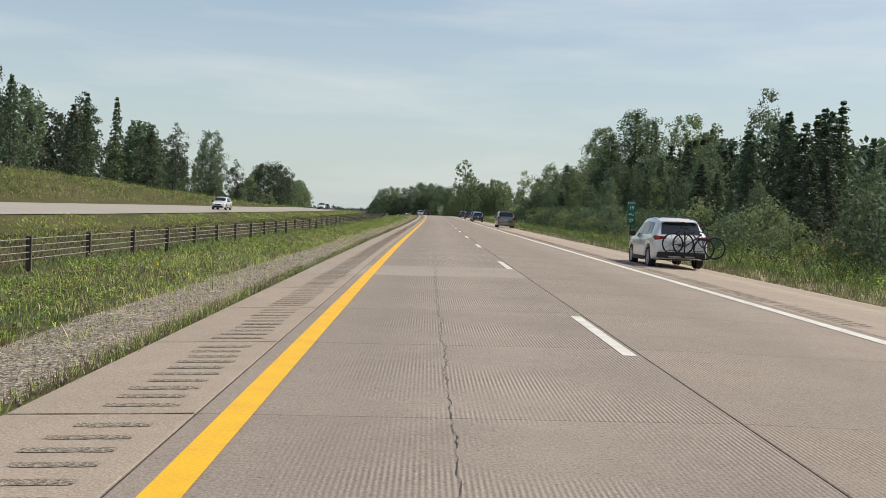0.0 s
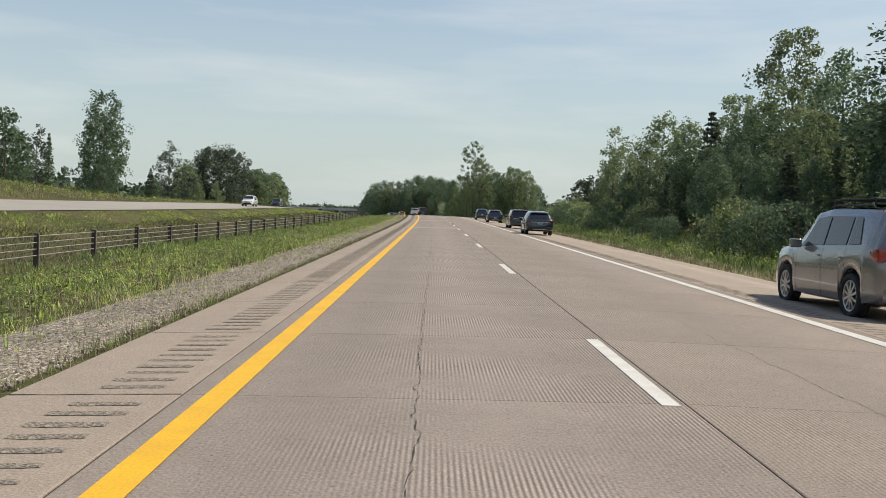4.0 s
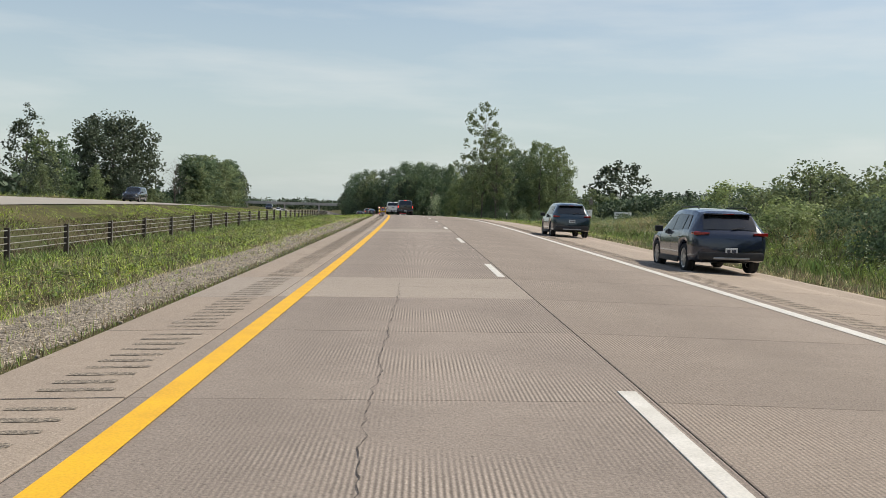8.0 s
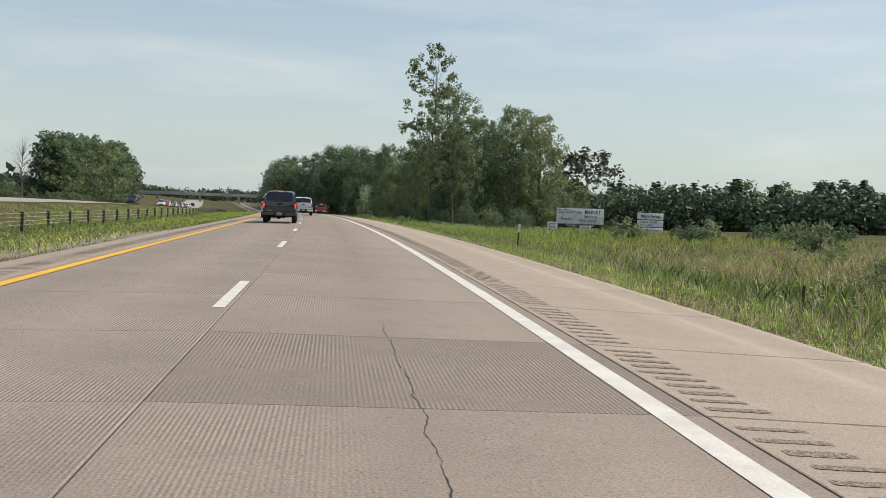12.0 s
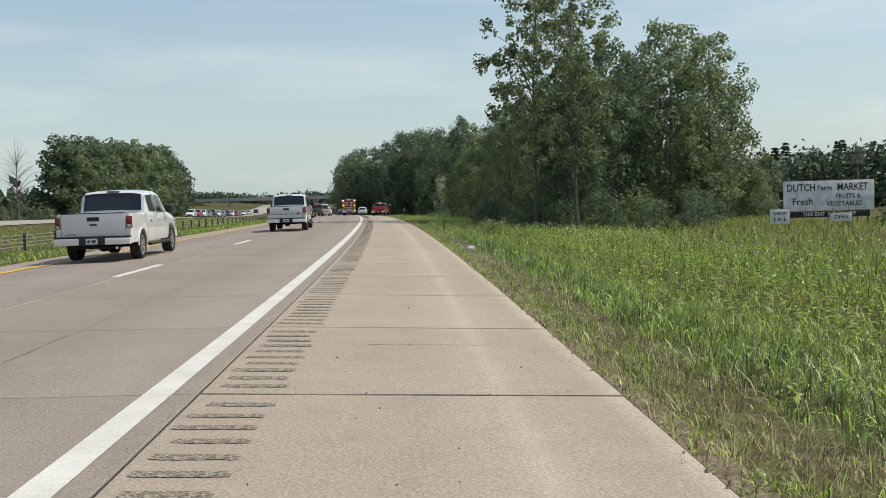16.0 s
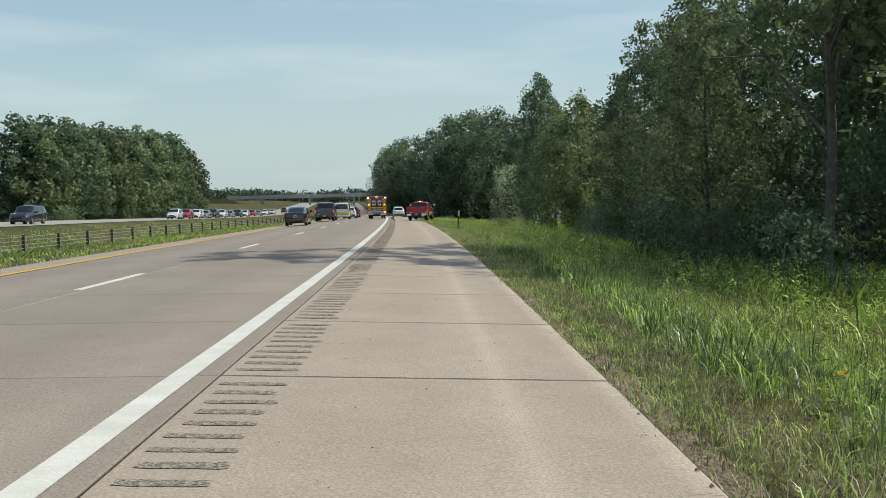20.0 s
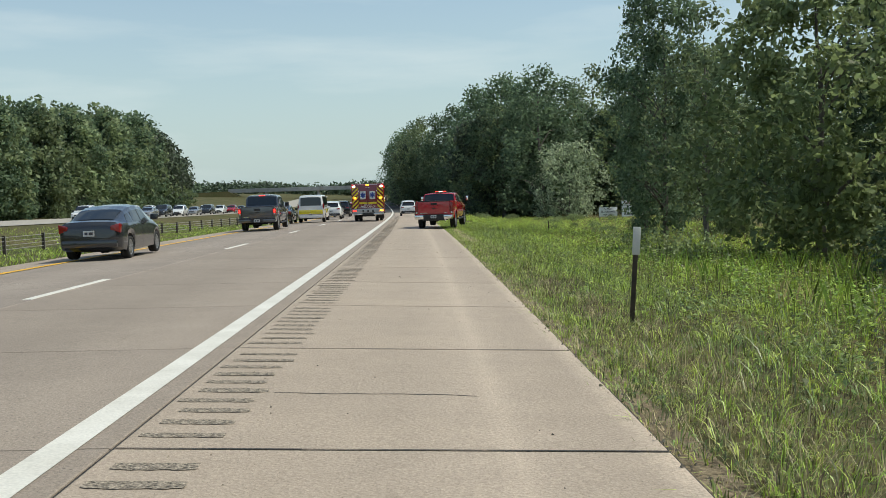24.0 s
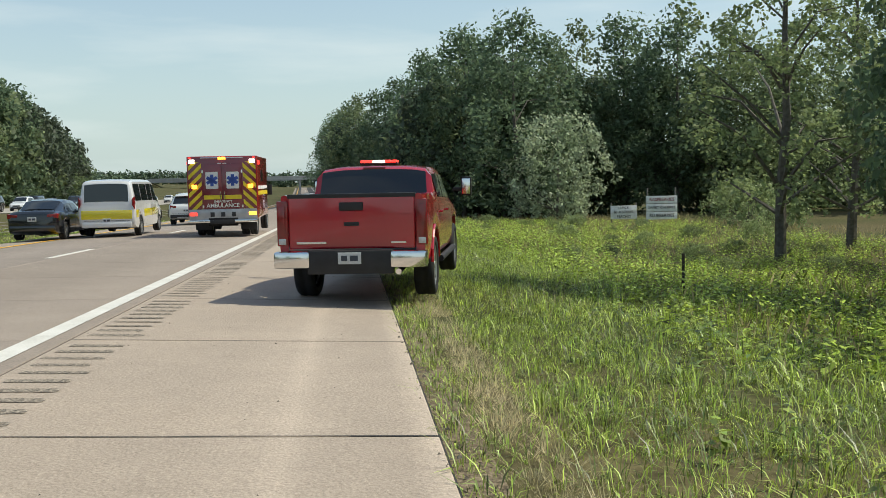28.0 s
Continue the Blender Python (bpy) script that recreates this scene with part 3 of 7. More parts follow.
def plan_of(x, y):
    """d, y on the plan of a world x, y."""
    d, yy = x - float(axis(y)), y
    for _ in range(4):
        s = float(np.interp(yy, FINE, SLOPE))
        c = 1 / math.sqrt(1 + s * s)
        yy = y + d * s * c
        d = (x - float(axis(yy))) / c
    return d, yy


OVAL = lambda h: max(0.0, math.sin(math.pi * min(1, (h * 0.93 + 0.07)) ** 0.75)) ** 0.7
ROUND = lambda h: math.sqrt(max(0.0, 1 - (2 * h - 0.9) ** 2 * 0.95 / 1.21))
CONE = lambda h: (1 - h) ** 0.8 * 0.95 + 0.04
DOME = lambda h: math.sqrt(max(0.0, 1 - h * h * 0.98))
COLUMN = lambda h: 0.55 + 0.45 * math.sin(math.pi * (0.15 + 0.8 * h)) if h < 0.9 else 0.5
LEAFY = "full leafy crown in summer"
KINDS = {
    "oval": [tree_kind(11, "broadleaf_tree", "dark green broadleaf tree, " + LEAFY, "tree", 14, 1.0, 4.0, OVAL, 150, 42, 0.19, 1.0, M_LEAF_DARK),
             tree_kind(12, "broadleaf_tree", "mid green broadleaf tree, " + LEAFY, "tree", 14, 1.2, 4.3, OVAL, 150, 42, 0.19, 1.0, M_LEAF_MID)],
    "far": [tree_kind(31, "broadleaf_tree", "dark green tree standing in a wood", "tree", 14, 0.8, 4.2, OVAL, 90, 30, 0.34, 1.2, M_LEAF_DARK),
            tree_kind(32, "broadleaf_tree", "mid green tree standing in a wood", "tree", 14, 0.8, 4.4, OVAL, 90, 30, 0.34, 1.2, M_LEAF_MID),
            tree_kind(33, "round_tree", "round green tree standing in a wood", "tree", 14, 1.0, 5.2, ROUND, 95, 30, 0.35, 1.3, M_LEAF_HILL),
            tree_kind(38, "broadleaf_tree", "dense green tree of the sunlit woodlot", "tree", 14, 0.6, 4.0, lambda h: CONE(h) ** 0.6, 130, 34, 0.27, 1.0, M_LEAF_DARK)],
    "wood": [tree_kind(34, "broadleaf_tree", "dark dense tree of the roadside wood", "tree", 14, 0.6, 4.0, OVAL, 190, 38, 0.165, 0.95, M_LEAF_DARK),
             tree_kind(35, "broadleaf_tree", "grey-green dense tree of the roadside wood", "tree", 14, 0.6, 4.2, OVAL, 190, 38, 0.165, 0.95, M_LEAF_MID)],
    "round": [tree_kind(13, "round_tree", "wide round dark green tree, " + LEAFY, "tree", 13, 1.0, 6.0, ROUND, 420, 40, 0.22, 1.1, M_LEAF_HILL, 0.3)],
    "tall": [tree_kind(15, "tall_tree", "tall dark tree at the wood's edge", "tree", 19, 2.0, 4.2, COLUMN, 230, 42, 0.19, 1.0, M_LEAF_DARK, 0.28, 14),
             tree_kind(16, "tall_tree", "tall lighter green tree at the wood's edge", "tree", 19, 1.6, 4.4, COLUMN, 220, 40, 0.20, 1.0, M_LEAF_MID, 0.28, 14)],
    "poplar": [tree_kind(17, "cottonwood_tree", "tall cottonwood with an open crown above its neighbours", "tree", 26, 7, 5.0, COLUMN, 160, 44, 0.20, 0.72, M_LEAF_MID, 0.17, 60, 0.5)],
    "conifer": [conifer_kind(18, "conifer_tree", "dark pointed conifer with layered boughs", 10, 0.3, 2.1, 26, 9, 14, 0.145, M_NEEDLE),
                conifer_kind(19, "conifer_tree", "dark green cedar, pointed and dense", 10, 0.2, 2.4, 24, 10, 18, 0.15, M_LEAF_HILL, -0.1),
                conifer_kind(28, "conifer_tree", "narrow mid green spruce with a sharp top", 10, 0.3, 1.8, 26, 8, 14, 0.145, M_NEEDLE_MID, 0.12)],
    "pine": [conifer_kind(29, "pine_tree", "tall dark pine with boughs in open layers", 17, 3.0, 3.9, 30, 9, 40, 0.15, M_NEEDLE_MID, -0.35, 0.4, 0.22)],
    "shrub": [tree_kind(20, "shrub", "bushy green roadside shrub", "shrub", 3.0, 0.1, 2.0, DOME, 50, 34, 0.115, 0.6, M_LEAF_MID, 0.05, 8),
              tree_kind(21, "shrub", "light green leafy shrub", "shrub", 2.6, 0.1, 1.9, DOME, 50, 34, 0.11, 0.55, M_LEAF_LIGHT, 0.05, 8),
              tree_kind(22, "shrub", "dark green shrub at the wood's edge", "shrub", 3.4, 0.1, 2.1, DOME, 54, 34, 0.12, 0.62, M_LEAF_DARK, 0.05, 8)],
    "scrub": [tree_kind(40, "shrub", "rounded green shrub in the open field", "shrub", 3.0, 0.1, 2.0, DOME, 28, 24, 0.22, 0.7, M_LEAF_MID, 0.05, 5),
              tree_kind(41, "shrub", "dark green shrub on rough ground", "shrub", 3.0, 0.1, 2.0, DOME, 28, 24, 0.22, 0.7, M_LEAF_DARK, 0.05, 5)],
    "willow": [tree_kind(23, "willow_tree", "yellow-green willow with hanging foliage", "tree", 12, 0.8, 4.4, OVAL, 230, 60, 0.16, 0.85, M_LEAF_LIGHT, 0.22)],
    "silver": [tree_kind(24, "olive_shrub", "tall grey-green round shrub before the dark wood", "shrub", 8, 0.2, 4.3, lambda h: math.sqrt(max(0, 1 - (2 * h - 0.75) ** 2 / 1.6)), 260, 28, 0.16, 0.75, M_LEAF_GREY, 0.1, 14)],
    "thin": [tree_kind(25, "slender_tree", "slender open tree with light showing through", "tree", 15, 3, 2.6, OVAL, 90, 44, 0.16, 0.75, M_LEAF_MID, 0.15, 12, 0.5),
             tree_kind(37, "slender_tree", "slender dark tree on the hill", "tree", 15, 2.5, 3.0, OVAL, 90, 34, 0.20, 0.75, M_LEAF_HILL, 0.17, 16, 0.6)],
    "edge": [tree_kind(26, "edge_tree", "open yellow-green tree standing before the wood", "tree", 20, 2.5, 4.2, OVAL, 120, 56, 0.135, 0.8, M_LEAF_LIGHT, 0.24, 30, 0.6),
             tree_kind(27, "edge_tree", "leafy green tree standing before the wood", "tree", 20, 1.5, 4.4, OVAL, 240, 64, 0.15, 0.95, M_LEAF_MID, 0.24, 20, 0.45),
             tree_kind(30, "edge_tree", "dense dark green tree standing before the wood", "tree", 18, 0.8, 3.9, lambda h: OVAL(h) ** 0.8, 320, 60, 0.15, 0.85, M_LEAF_DARK, 0.22, 18, 0.4)],
}
prng = np.random.default_rng(5)


def plant(kind, d, y, height, group="", spread=1.0, which=None):
    """A copy of a model tree of that height on the ground at d, y."""
    models = KINDS[kind]
    model = models[int(prng.integers(min(3, len(models)))) if which is None else which]
    k = height / model["height"]
    w = k * spread * prng.uniform(0.92, 1.1)
    t = copy_thing(model, place(d, y, 0, float(prng.uniform(0, 360))) @ Matrix.Diagonal((w, w, k, 1)))
    del t["height"]
    if group:
        t["group"] = group
    return t


def plant_to(kind, x, y, top, group="", spread=1.0, which=None):
    """The same at a world x, y, reaching up to the world height top."""
    d, yy = plan_of(x, y)
    return plant(kind, d, yy, top - float(land(d, yy)), group, spread, which)


# woods to the right of the first stretch
WOOD_1 = "trees of the roadside wood"
for y in np.arange(36, 226, 4.0):
    near = 0.8 if y < 64 else 1.0 if y < 195 else 0.75
    for d0, lo, hi, kinds in ((21.5, 4.0, 6.5, ("conifer", "oval", "conifer")), (26, 6.5, 8.6, ("conifer", "oval", "conifer")), (32, 7.5, 9.6, ("far", "conifer", "conifer"))):
        kind = kinds[int(prng.integers(3))]
        if kind == "conifer" and y > 150 and prng.uniform() < 0.6:
            kind = "oval"
        plant(kind, d0 + prng.uniform(-1.5, 2.5), y + prng.uniform(-1.8, 1.8), prng.uniform(lo, hi) * near, WOOD_1, 1.0 if kind != "conifer" else 1.25, 0 if kind != "conifer" and prng.uniform() < 0.7 else None)
for y in np.arange(30, 232, 3.6):
    plant("shrub", 18.6 + prng.uniform(-0.8, 1.2), y, prng.uniform(1.3, 3.0), "shrubs before the wood", 1.0, 1 if prng.uniform() < 0.15 else 2 if prng.uniform() < 0.7 else 0)
for x, y, top, kind in ((31.4, 140, 18.0, "pine"), (34.5, 143, 17.2, "pine"), (29, 146, 15, "pine"), (38, 136, 17, "tall"), (33, 175, 18.6, "tall"), (38, 205, 17, "tall"), (25.2, 188.5, 12.6, "oval"), (20, 185.5, 11, "thin"), (33.6, 123, 11.5, "conifer"),
                        (36.5, 117, 13.5, "far"), (35.5, 96.7, 15.7, "thin"), (30, 158, 14, "oval"), (29, 166, 13, "oval"), (27, 178, 12, "conifer"), (30, 196, 13, "oval"), (28, 206, 12, "oval"), (26, 215, 11, "thin"), (27, 222, 10.5, "oval")):
    plant_to(kind, x, y, top, WOOD_1, 1.5 if kind == "pine" else 1.0)
# low growth on the bank, then open ground
for y in np.arange(230, 292, 3.4):
    for d0 in (21, 25, 30, 37):
        if prng.uniform() < (0.9 if y < 258 else 0.35):
            plant("shrub", d0 + prng.uniform(-2, 3), y + prng.uniform(-1.5, 1.5), prng.uniform(1.0, 2.3) * (1.35 if y < 258 and d0 > 24 else 1 if y < 258 else 0.65), "shrubs on the bank", 1.3)
plant("shrub", 30, 239, 4.0, "shrubs on the bank", 1.2)
plant("shrub", 25, 244, 3.2, "shrubs on the bank", 1.2)
plant("shrub", 28, 249, 3.0, "shrubs on the bank", 1.2)
for y in np.arange(292, 372, 5.0):
    for d0 in (31, 40, 50):
        if prng.uniform() < 0.6:
            plant("scrub", d0 + prng.uniform(-3, 4), y + prng.uniform(-2, 2), prng.uniform(0.8, 1.7), "shrubs in the field", 1.2)
# far wood across the field
FIELD = "far wood beyond the field"
for k in range(44):
    plant("far", 58 + k * 3.6 + prng.uniform(-3, 3), 560 - k * 4.2 + prng.uniform(-6, 6), prng.uniform(8.5, 12.5), FIELD)
for k in range(60):
    plant("conifer" if k % 3 else "far", 60 + k * 2.2, 470 - k * 1.6 + prng.uniform(-5, 5), prng.uniform(7.5, 11.5), "far pines beyond the field", 1.9)
plant_to("far", 87.7, 592, 24.2, FIELD, 1.2, 2)
for d, y, h in ((46, 402, 6), (44, 396, 5), (50, 408, 7), (48, 415, 8), (43, 404, 4)):
    plant("far", d, y, h, FIELD)
# the cottonwood and its neighbours
GROVE = "trees round the cottonwood"
plant_to("poplar", 15.9, 388, 24.5)
plant_to("poplar", 18.2, 394, 19.5)
plant_to("poplar", 18.6, 383, 18.5)
for x, y, top in ((19.5, 389, 13.5), (23, 394, 15.5), (28.9, 396, 17.4), (33, 398, 16.5), (25, 402, 16), (30, 405, 17), (20, 413, 15), (19, 421, 13.5), (24, 418, 15.5), (35, 408, 15), (29, 416, 15), (22, 429, 14)):
    plant_to("tall", x, y, top, GROVE, 0.95, 0 if prng.uniform() < 0.75 else 1)
for x, y, top in ((14.8, 398, 11), (15.2, 405, 11.5), (14.6, 412, 11.5)):
    plant_to("edge", x, y, top, GROVE, 1.0, 1)
for x, y, h in ((17, 380.5, 2.6), (20, 379.5, 3.0), (23.5, 378.5, 2.4), (26.5, 378, 2.8), (14, 384, 2.2), (12.8, 389, 2.0), (12.3, 394, 2.4)):
    plant("shrub", *plan_of(x, y), h, "shrubs before the wood", 1.0, 2)
for y in np.arange(390, 436, 2.6):
    plant("shrub", 22.8 + prng.uniform(-0.8, 2), y, prng.uniform(1.5, 3.2), "shrubs before the wood", 1.0, 2 if prng.uniform() < 0.7 else 0)
for d, y in ((30, 386), (36, 389), (40, 394), (43, 398)):
    plant("shrub", d, y, prng.uniform(2.2, 3.4), "shrubs before the wood")
# wood along the second stretch
WOOD_2 = "trees of the second wood"
plant_to("willow", 13.9, 442.5, 10.6)
plant_to("edge", 18.0, 447, 11.5, which=2)
plant_to("willow", 17.0, 434, 6.5)
plant_to("edge", 11.75, 464.2, 15.2, "", 0.78, which=2)
plant_to("thin", 12.8, 457.5, 11.2)
plant_to("edge", 13.3, 483, 15.5, "", 1.15, which=0)
plant_to("edge", 19.5, 491, 13.5, "", 1.2, which=0)
plant_to("edge", 21.5, 476, 10.5, "", 1.1, which=2)
plant_to("edge", 26, 466, 10.5, "", 1.1, which=2)
plant_to("thin", 17.5, 481, 11.0)
for x, y, top in ((27, 452, 11), (31, 458, 11), (29, 468, 11.5), (34, 476, 12), (40, 486, 13), (48, 496, 14)):
    plant_to("tall", x, y, top, WOOD_2)
for x, y, top in ((7.8, 550, 19.4), (12, 561, 18.6), (2, 560, 19.5), (4, 575, 21), (-2.6, 600, 22), (-3.4, 617, 22.6), (3, 610, 22), (-9, 630, 21), (-14, 645, 20), (-20.7, 667, 19.2), (-19, 655, 20), (-24.7, 696, 21.8), (-30, 715, 21), (-34, 740, 21),
                  (17, 572, 21.5), (9, 590, 20), (21, 560, 20.5), (26, 553, 19.5), (31, 549, 18.5), (36, 545, 17), (41, 541, 17), (46, 538, 17), (52, 534, 17)):
    plant_to("wood", x, y, top, WOOD_2, 1.1, 0 if prng.uniform() < 0.75 else 1)
plant_to("silver", 11.2, 542.5, 7.6)
for k in range(16):
    plant_to("wood", 1 + 2.9 * k, 562 - 0.5 * k + prng.uniform(-3, 3), prng.uniform(12, 15.5), WOOD_2, 1.1)
for k in range(46):
    plant("shrub", prng.uniform(17, 32), prng.uniform(470, 530), prng.uniform(0.5, 1.0), "leafy growth in the ditch", 1.2, 1 if prng.uniform() < 0.7 else 0)
for y in np.arange(560, 860, 9.0):
    for d0 in (24, 32, 42):
        k = 0 if y < 650 else -8
        plant("far", d0 + k + prng.uniform(-2, 2), y + prng.uniform(-3, 3), prng.uniform(15, 19), WOOD_2)
for y in np.arange(505, 700, 5.0):
    k = 31 if y < 640 else 15
    if y > 572:
        plant("scrub", k + prng.uniform(-1, 2), y, prng.uniform(1.6, 3.4), "shrubs before the wood")
for d, y, h in ((31, 470, 2.2), (34, 476, 2.6), (33, 494, 1.5), (40, 505, 2.4), (41, 512, 3.2), (44, 520, 3.6), (47, 530, 3.4)):
    plant("shrub", d, y, h, "shrubs in the meadow", 1.0, 1)
# left of the opposite carriageway
HILL = "trees on the hill across the road"
for x, y, top, kind in ((-50, 118, 15.5, "conifer"), (-56, 126, 18, "thin"), (-49, 136, 14, "conifer"), (-58, 140, 17, "far"), (-52, 150, 17, "conifer"), (-56, 160, 18, "thin"), (-54.6, 172, 18.8, "conifer"), (-50, 178, 15, "conifer"),
                        (-60, 170, 16, "far"), (-55, 188, 16.5, "far"), (-58, 198, 17, "far"), (-53.7, 210, 17.8, "thin"), (-60, 212, 16, "far"), (-58, 224, 15, "conifer"), (-62, 240, 16, "far"), (-60, 252, 13, "conifer"), (-65, 293.6, 24.5, "tall"),
                        (-68, 300, 21, "oval"), (-62, 285, 12, "oval"), (-60, 310, 10, "conifer"), (-64, 325, 9, "far"), (-58, 270, 9, "far"), (-66, 262, 15, "thin")):
    plant_to(kind, x, y, top * (1.1 if y < 215 else 1.0), HILL, which={"thin": 1, "far": 0, "oval": 0}.get(kind))
for k in range(18):
    plant_to(("far", "oval", "conifer")[k % 3], -64 - 6 * (k % 2) + prng.uniform(-2, 2), 112 + k * 8.5, 18 + prng.uniform(-2, 2.5) - (0.25 * k if k > 8 else 0), HILL, which=(2, 0, 1)[k % 3])
for x, y, top in ((-58, 345, 8), (-62, 356, 10), (-66, 366, 14), (-60, 378, 9), (-57, 390, 9), (-70, 385, 15)):
    plant_to("far", x, y, top, "trees across the road")
plant_to("round", -64.5, 402, 20.6, spread=0.98, which=0)
plant_to("oval", -71, 406, 14.5, which=0)
plant_to("thin", -75, 382, 21)
LOT = "woodlot across the road"
for k in range(36):
    f = k / 35
    x, y = -75 - 7 * f + prng.uniform(-2.5, 2.5), 528 + 100 * f
    plant_to("far", x, y + prng.uniform(-3, 3), 14.5 + 5 * f + prng.uniform(-1, 1.5), LOT, 1.05, 3 if k % 3 else 1)
    if k % 2:
        plant_to("far", x - (4 if k < 24 else 9), y, 16 + 5 * f + prng.uniform(-1, 2), LOT, 1.1, 3 if k % 4 == 1 else 1)
for k in range(12):
    plant_to("far", -84 - 2.0 * k, 632 + 8 * k, 19 - 0.5 * k, LOT, 1.1)
for k in range(46):
    plant("scrub", -44 - prng.uniform(0, 24), 400 + k * 5.2, prng.uniform(1.5, 4), "growth across the road")
for k in range(16):
    plant("far", -60 - prng.uniform(0, 26), 420 + k * 6.5, prng.uniform(5, 8), "growth across the road")
# the dead tree and its smaller neighbour
for dd, yy, hh, seed in ((-59, 508, 18, 77), (-67, 506, 9, 78)):
    rng = np.random.default_rng(seed)
    dead = thing("dead_tree", place(dd, yy), "bare grey dead tree with many fine branches", "tree")
    pts = crown_points(rng, 70, hh, hh * 0.35, hh * 0.27, OVAL, 0.3)
    part("trunk", trunk_mesh(rng, hh * 0.85, 0.2, pts, 70, M_DEADWOOD), None, dead)
for models in KINDS.values():
    for model in models:
        for ob in (*model.children_recursive, model):
            bpy.data.objects.remove(ob)


def far_wood(name, d0, d1, y0, y1, h0, h1, n, label, deep=10, size=1.3):
    """A distant belt of trees: clumps heaped under an uneven skyline."""
    rng = np.random.default_rng(int(abs(d0) + y0))
    t = rng.uniform(0, 1, n)
    d, y = d0 + (d1 - d0) * t + rng.normal(size=n) * deep, y0 + (y1 - y0) * t + rng.normal(size=n) * deep
    x, yy = on_plan(d, y)
    length = math.hypot(d1 - d0, y1 - y0)
    u = t * length
    sky_line = 0.5 + 0.22 * np.sin(u / 17 + d0) + 0.16 * np.sin(u / 6.1 + 2) + 0.12 * np.sin(u / 41)
    h = h0 + (h1 - h0) * np.clip(sky_line, 0, 1)
    c = np.stack([x, yy, land(d, y) + h * rng.uniform(0.0, 0.92, n) ** 0.8], 1)
    ob = new(name, quads_mesh(name, leaves(rng, c, rng.uniform(1.5, 3.2, n), 6 if size > 1 else 16, size), M_FAR_LEAF))
    return tagged(ob, label, "woods", kind="stuff")


far_wood("distant_woods", -800, 450, 1250, 1180, 6, 12, 9000, "hazy distant tree line along the horizon")
far_wood("distant_woods", 60, 420, 700, 1150, 9, 16, 4200, "hazy distant tree line beyond the wood")
far_wood("distant_woods", -420, -150, 700, 1160, 4, 9, 3000, "scattered distant woods beyond the fields", 20)
far_wood("distant_woods", -240, -90, 90, 560, 7, 12, 4200, "wooded hill behind the opposite carriageway")
far_wood("distant_woods", 46, 62, 30, 232, 4, 8, 2400, "deep wood behind the roadside trees", 5, 0.5)
far_wood("distant_woods", 62, 240, 232, 420, 4, 7, 3200, "far hedge beyond the field")
far_wood("distant_woods", 56, 200, 466, 362, 4, 9, 2600, "dark thicket before the far pines", 5, 0.5)

# ---- vehicles
def paint(name, base, metal=0.25, other=None):
    return mat(name, base, 0.22, metal, vary=0.06, scale=1.2, clear=1.0, other=other, fine=0.03, bump_scale=90)


P_WHITE = paint("white_car_paint", (0.74, 0.74, 0.72), 0.0, (0.68, 0.68, 0.66))
P_PEARL = paint("pearl_car_paint", (0.80, 0.80, 0.77), 0.0, (0.74, 0.74, 0.71))
P_SILVER = paint("silver_car_paint", (0.36, 0.36, 0.355), 0.5)
P_PEWTER = paint("pewter_car_paint", (0.200, 0.192, 0.182), 0.5)
P_BLUEGREY = paint("blue_grey_car_paint", (0.020, 0.032, 0.044), 0.2)
P_NAVY = paint("navy_car_paint", (0.012, 0.020, 0.044), 0.2)
P_TEAL = paint("dark_teal_car_paint", (0.014, 0.032, 0.048), 0.2)
P_CHARCOAL = paint("charcoal_car_paint", (0.034, 0.036, 0.040), 0.3)
P_GREY = paint("grey_car_paint", (0.105, 0.110, 0.120), 0.4)
P_BLACK = paint("black_car_paint", (0.008, 0.009, 0.011), 0.1)
P_RED = paint("red_car_paint", (0.43, 0.010, 0.022), 0.05)
P_MAROON = paint("maroon_ambulance_paint", (0.155, 0.010, 0.018), 0.1)
P_FIRE = paint("fire_red_paint", (0.36, 0.016, 0.014), 0.1)
P_YELLOW = paint("van_yellow_paint", (0.78, 0.66, 0.02), 0.0, (0.72, 0.60, 0.03))
M_REFLECT_Y = mat("reflective_yellow", (0.80, 0.62, 0.02), 0.45, vary=0.1, scale=4)
M_GLASS = glass_mat("dark_car_glass", (0.012, 0.015, 0.017))
M_GLASS_CLEAR = glass_mat("tinted_car_glass", (0.045, 0.055, 0.058))
M_TYRE = mat("tyre_rubber", (0.022, 0.022, 0.022), 0.85, vary=0.2, scale=8, bump=0.3, bump_scale=60)
M_RIM = mat("alloy_rim", (0.52, 0.52, 0.52), 0.3, 0.8, vary=0.1, scale=6)
M_RIM_DARK = mat("dark_rim", (0.10, 0.10, 0.105), 0.35, 0.7, vary=0.1, scale=6)
M_PLASTIC = mat("black_plastic", (0.026, 0.026, 0.027), 0.65, vary=0.2, scale=5)
M_UNDER = mat("underbody_black", (0.010, 0.010, 0.010), 0.9, vary=0.2, scale=5)
M_CHROME = mat("chrome", (0.78, 0.78, 0.77), 0.12, 1.0, vary=0.05, scale=4)
M_LENS = mat("red_lens", (0.26, 0.006, 0.008), 0.15, vary=0.15, scale=9, clear=0.6)
M_LENS_CLEAR = mat("clear_lens", (0.62, 0.60, 0.58), 0.12, 0.3, vary=0.2, scale=14, clear=0.6)
M_PLATE = mat("licence_plate_white", (0.62, 0.64, 0.64), 0.4, vary=0.1, scale=9)
M_BAR = mat("plate_bar_dark", (0.05, 0.06, 0.08), 0.6)
M_SEAM = mat("panel_gap", (0.008, 0.008, 0.008), 0.9)
E_RED = emit_mat("lit_red_lamp", (1.0, 0.04, 0.03), 2.2)
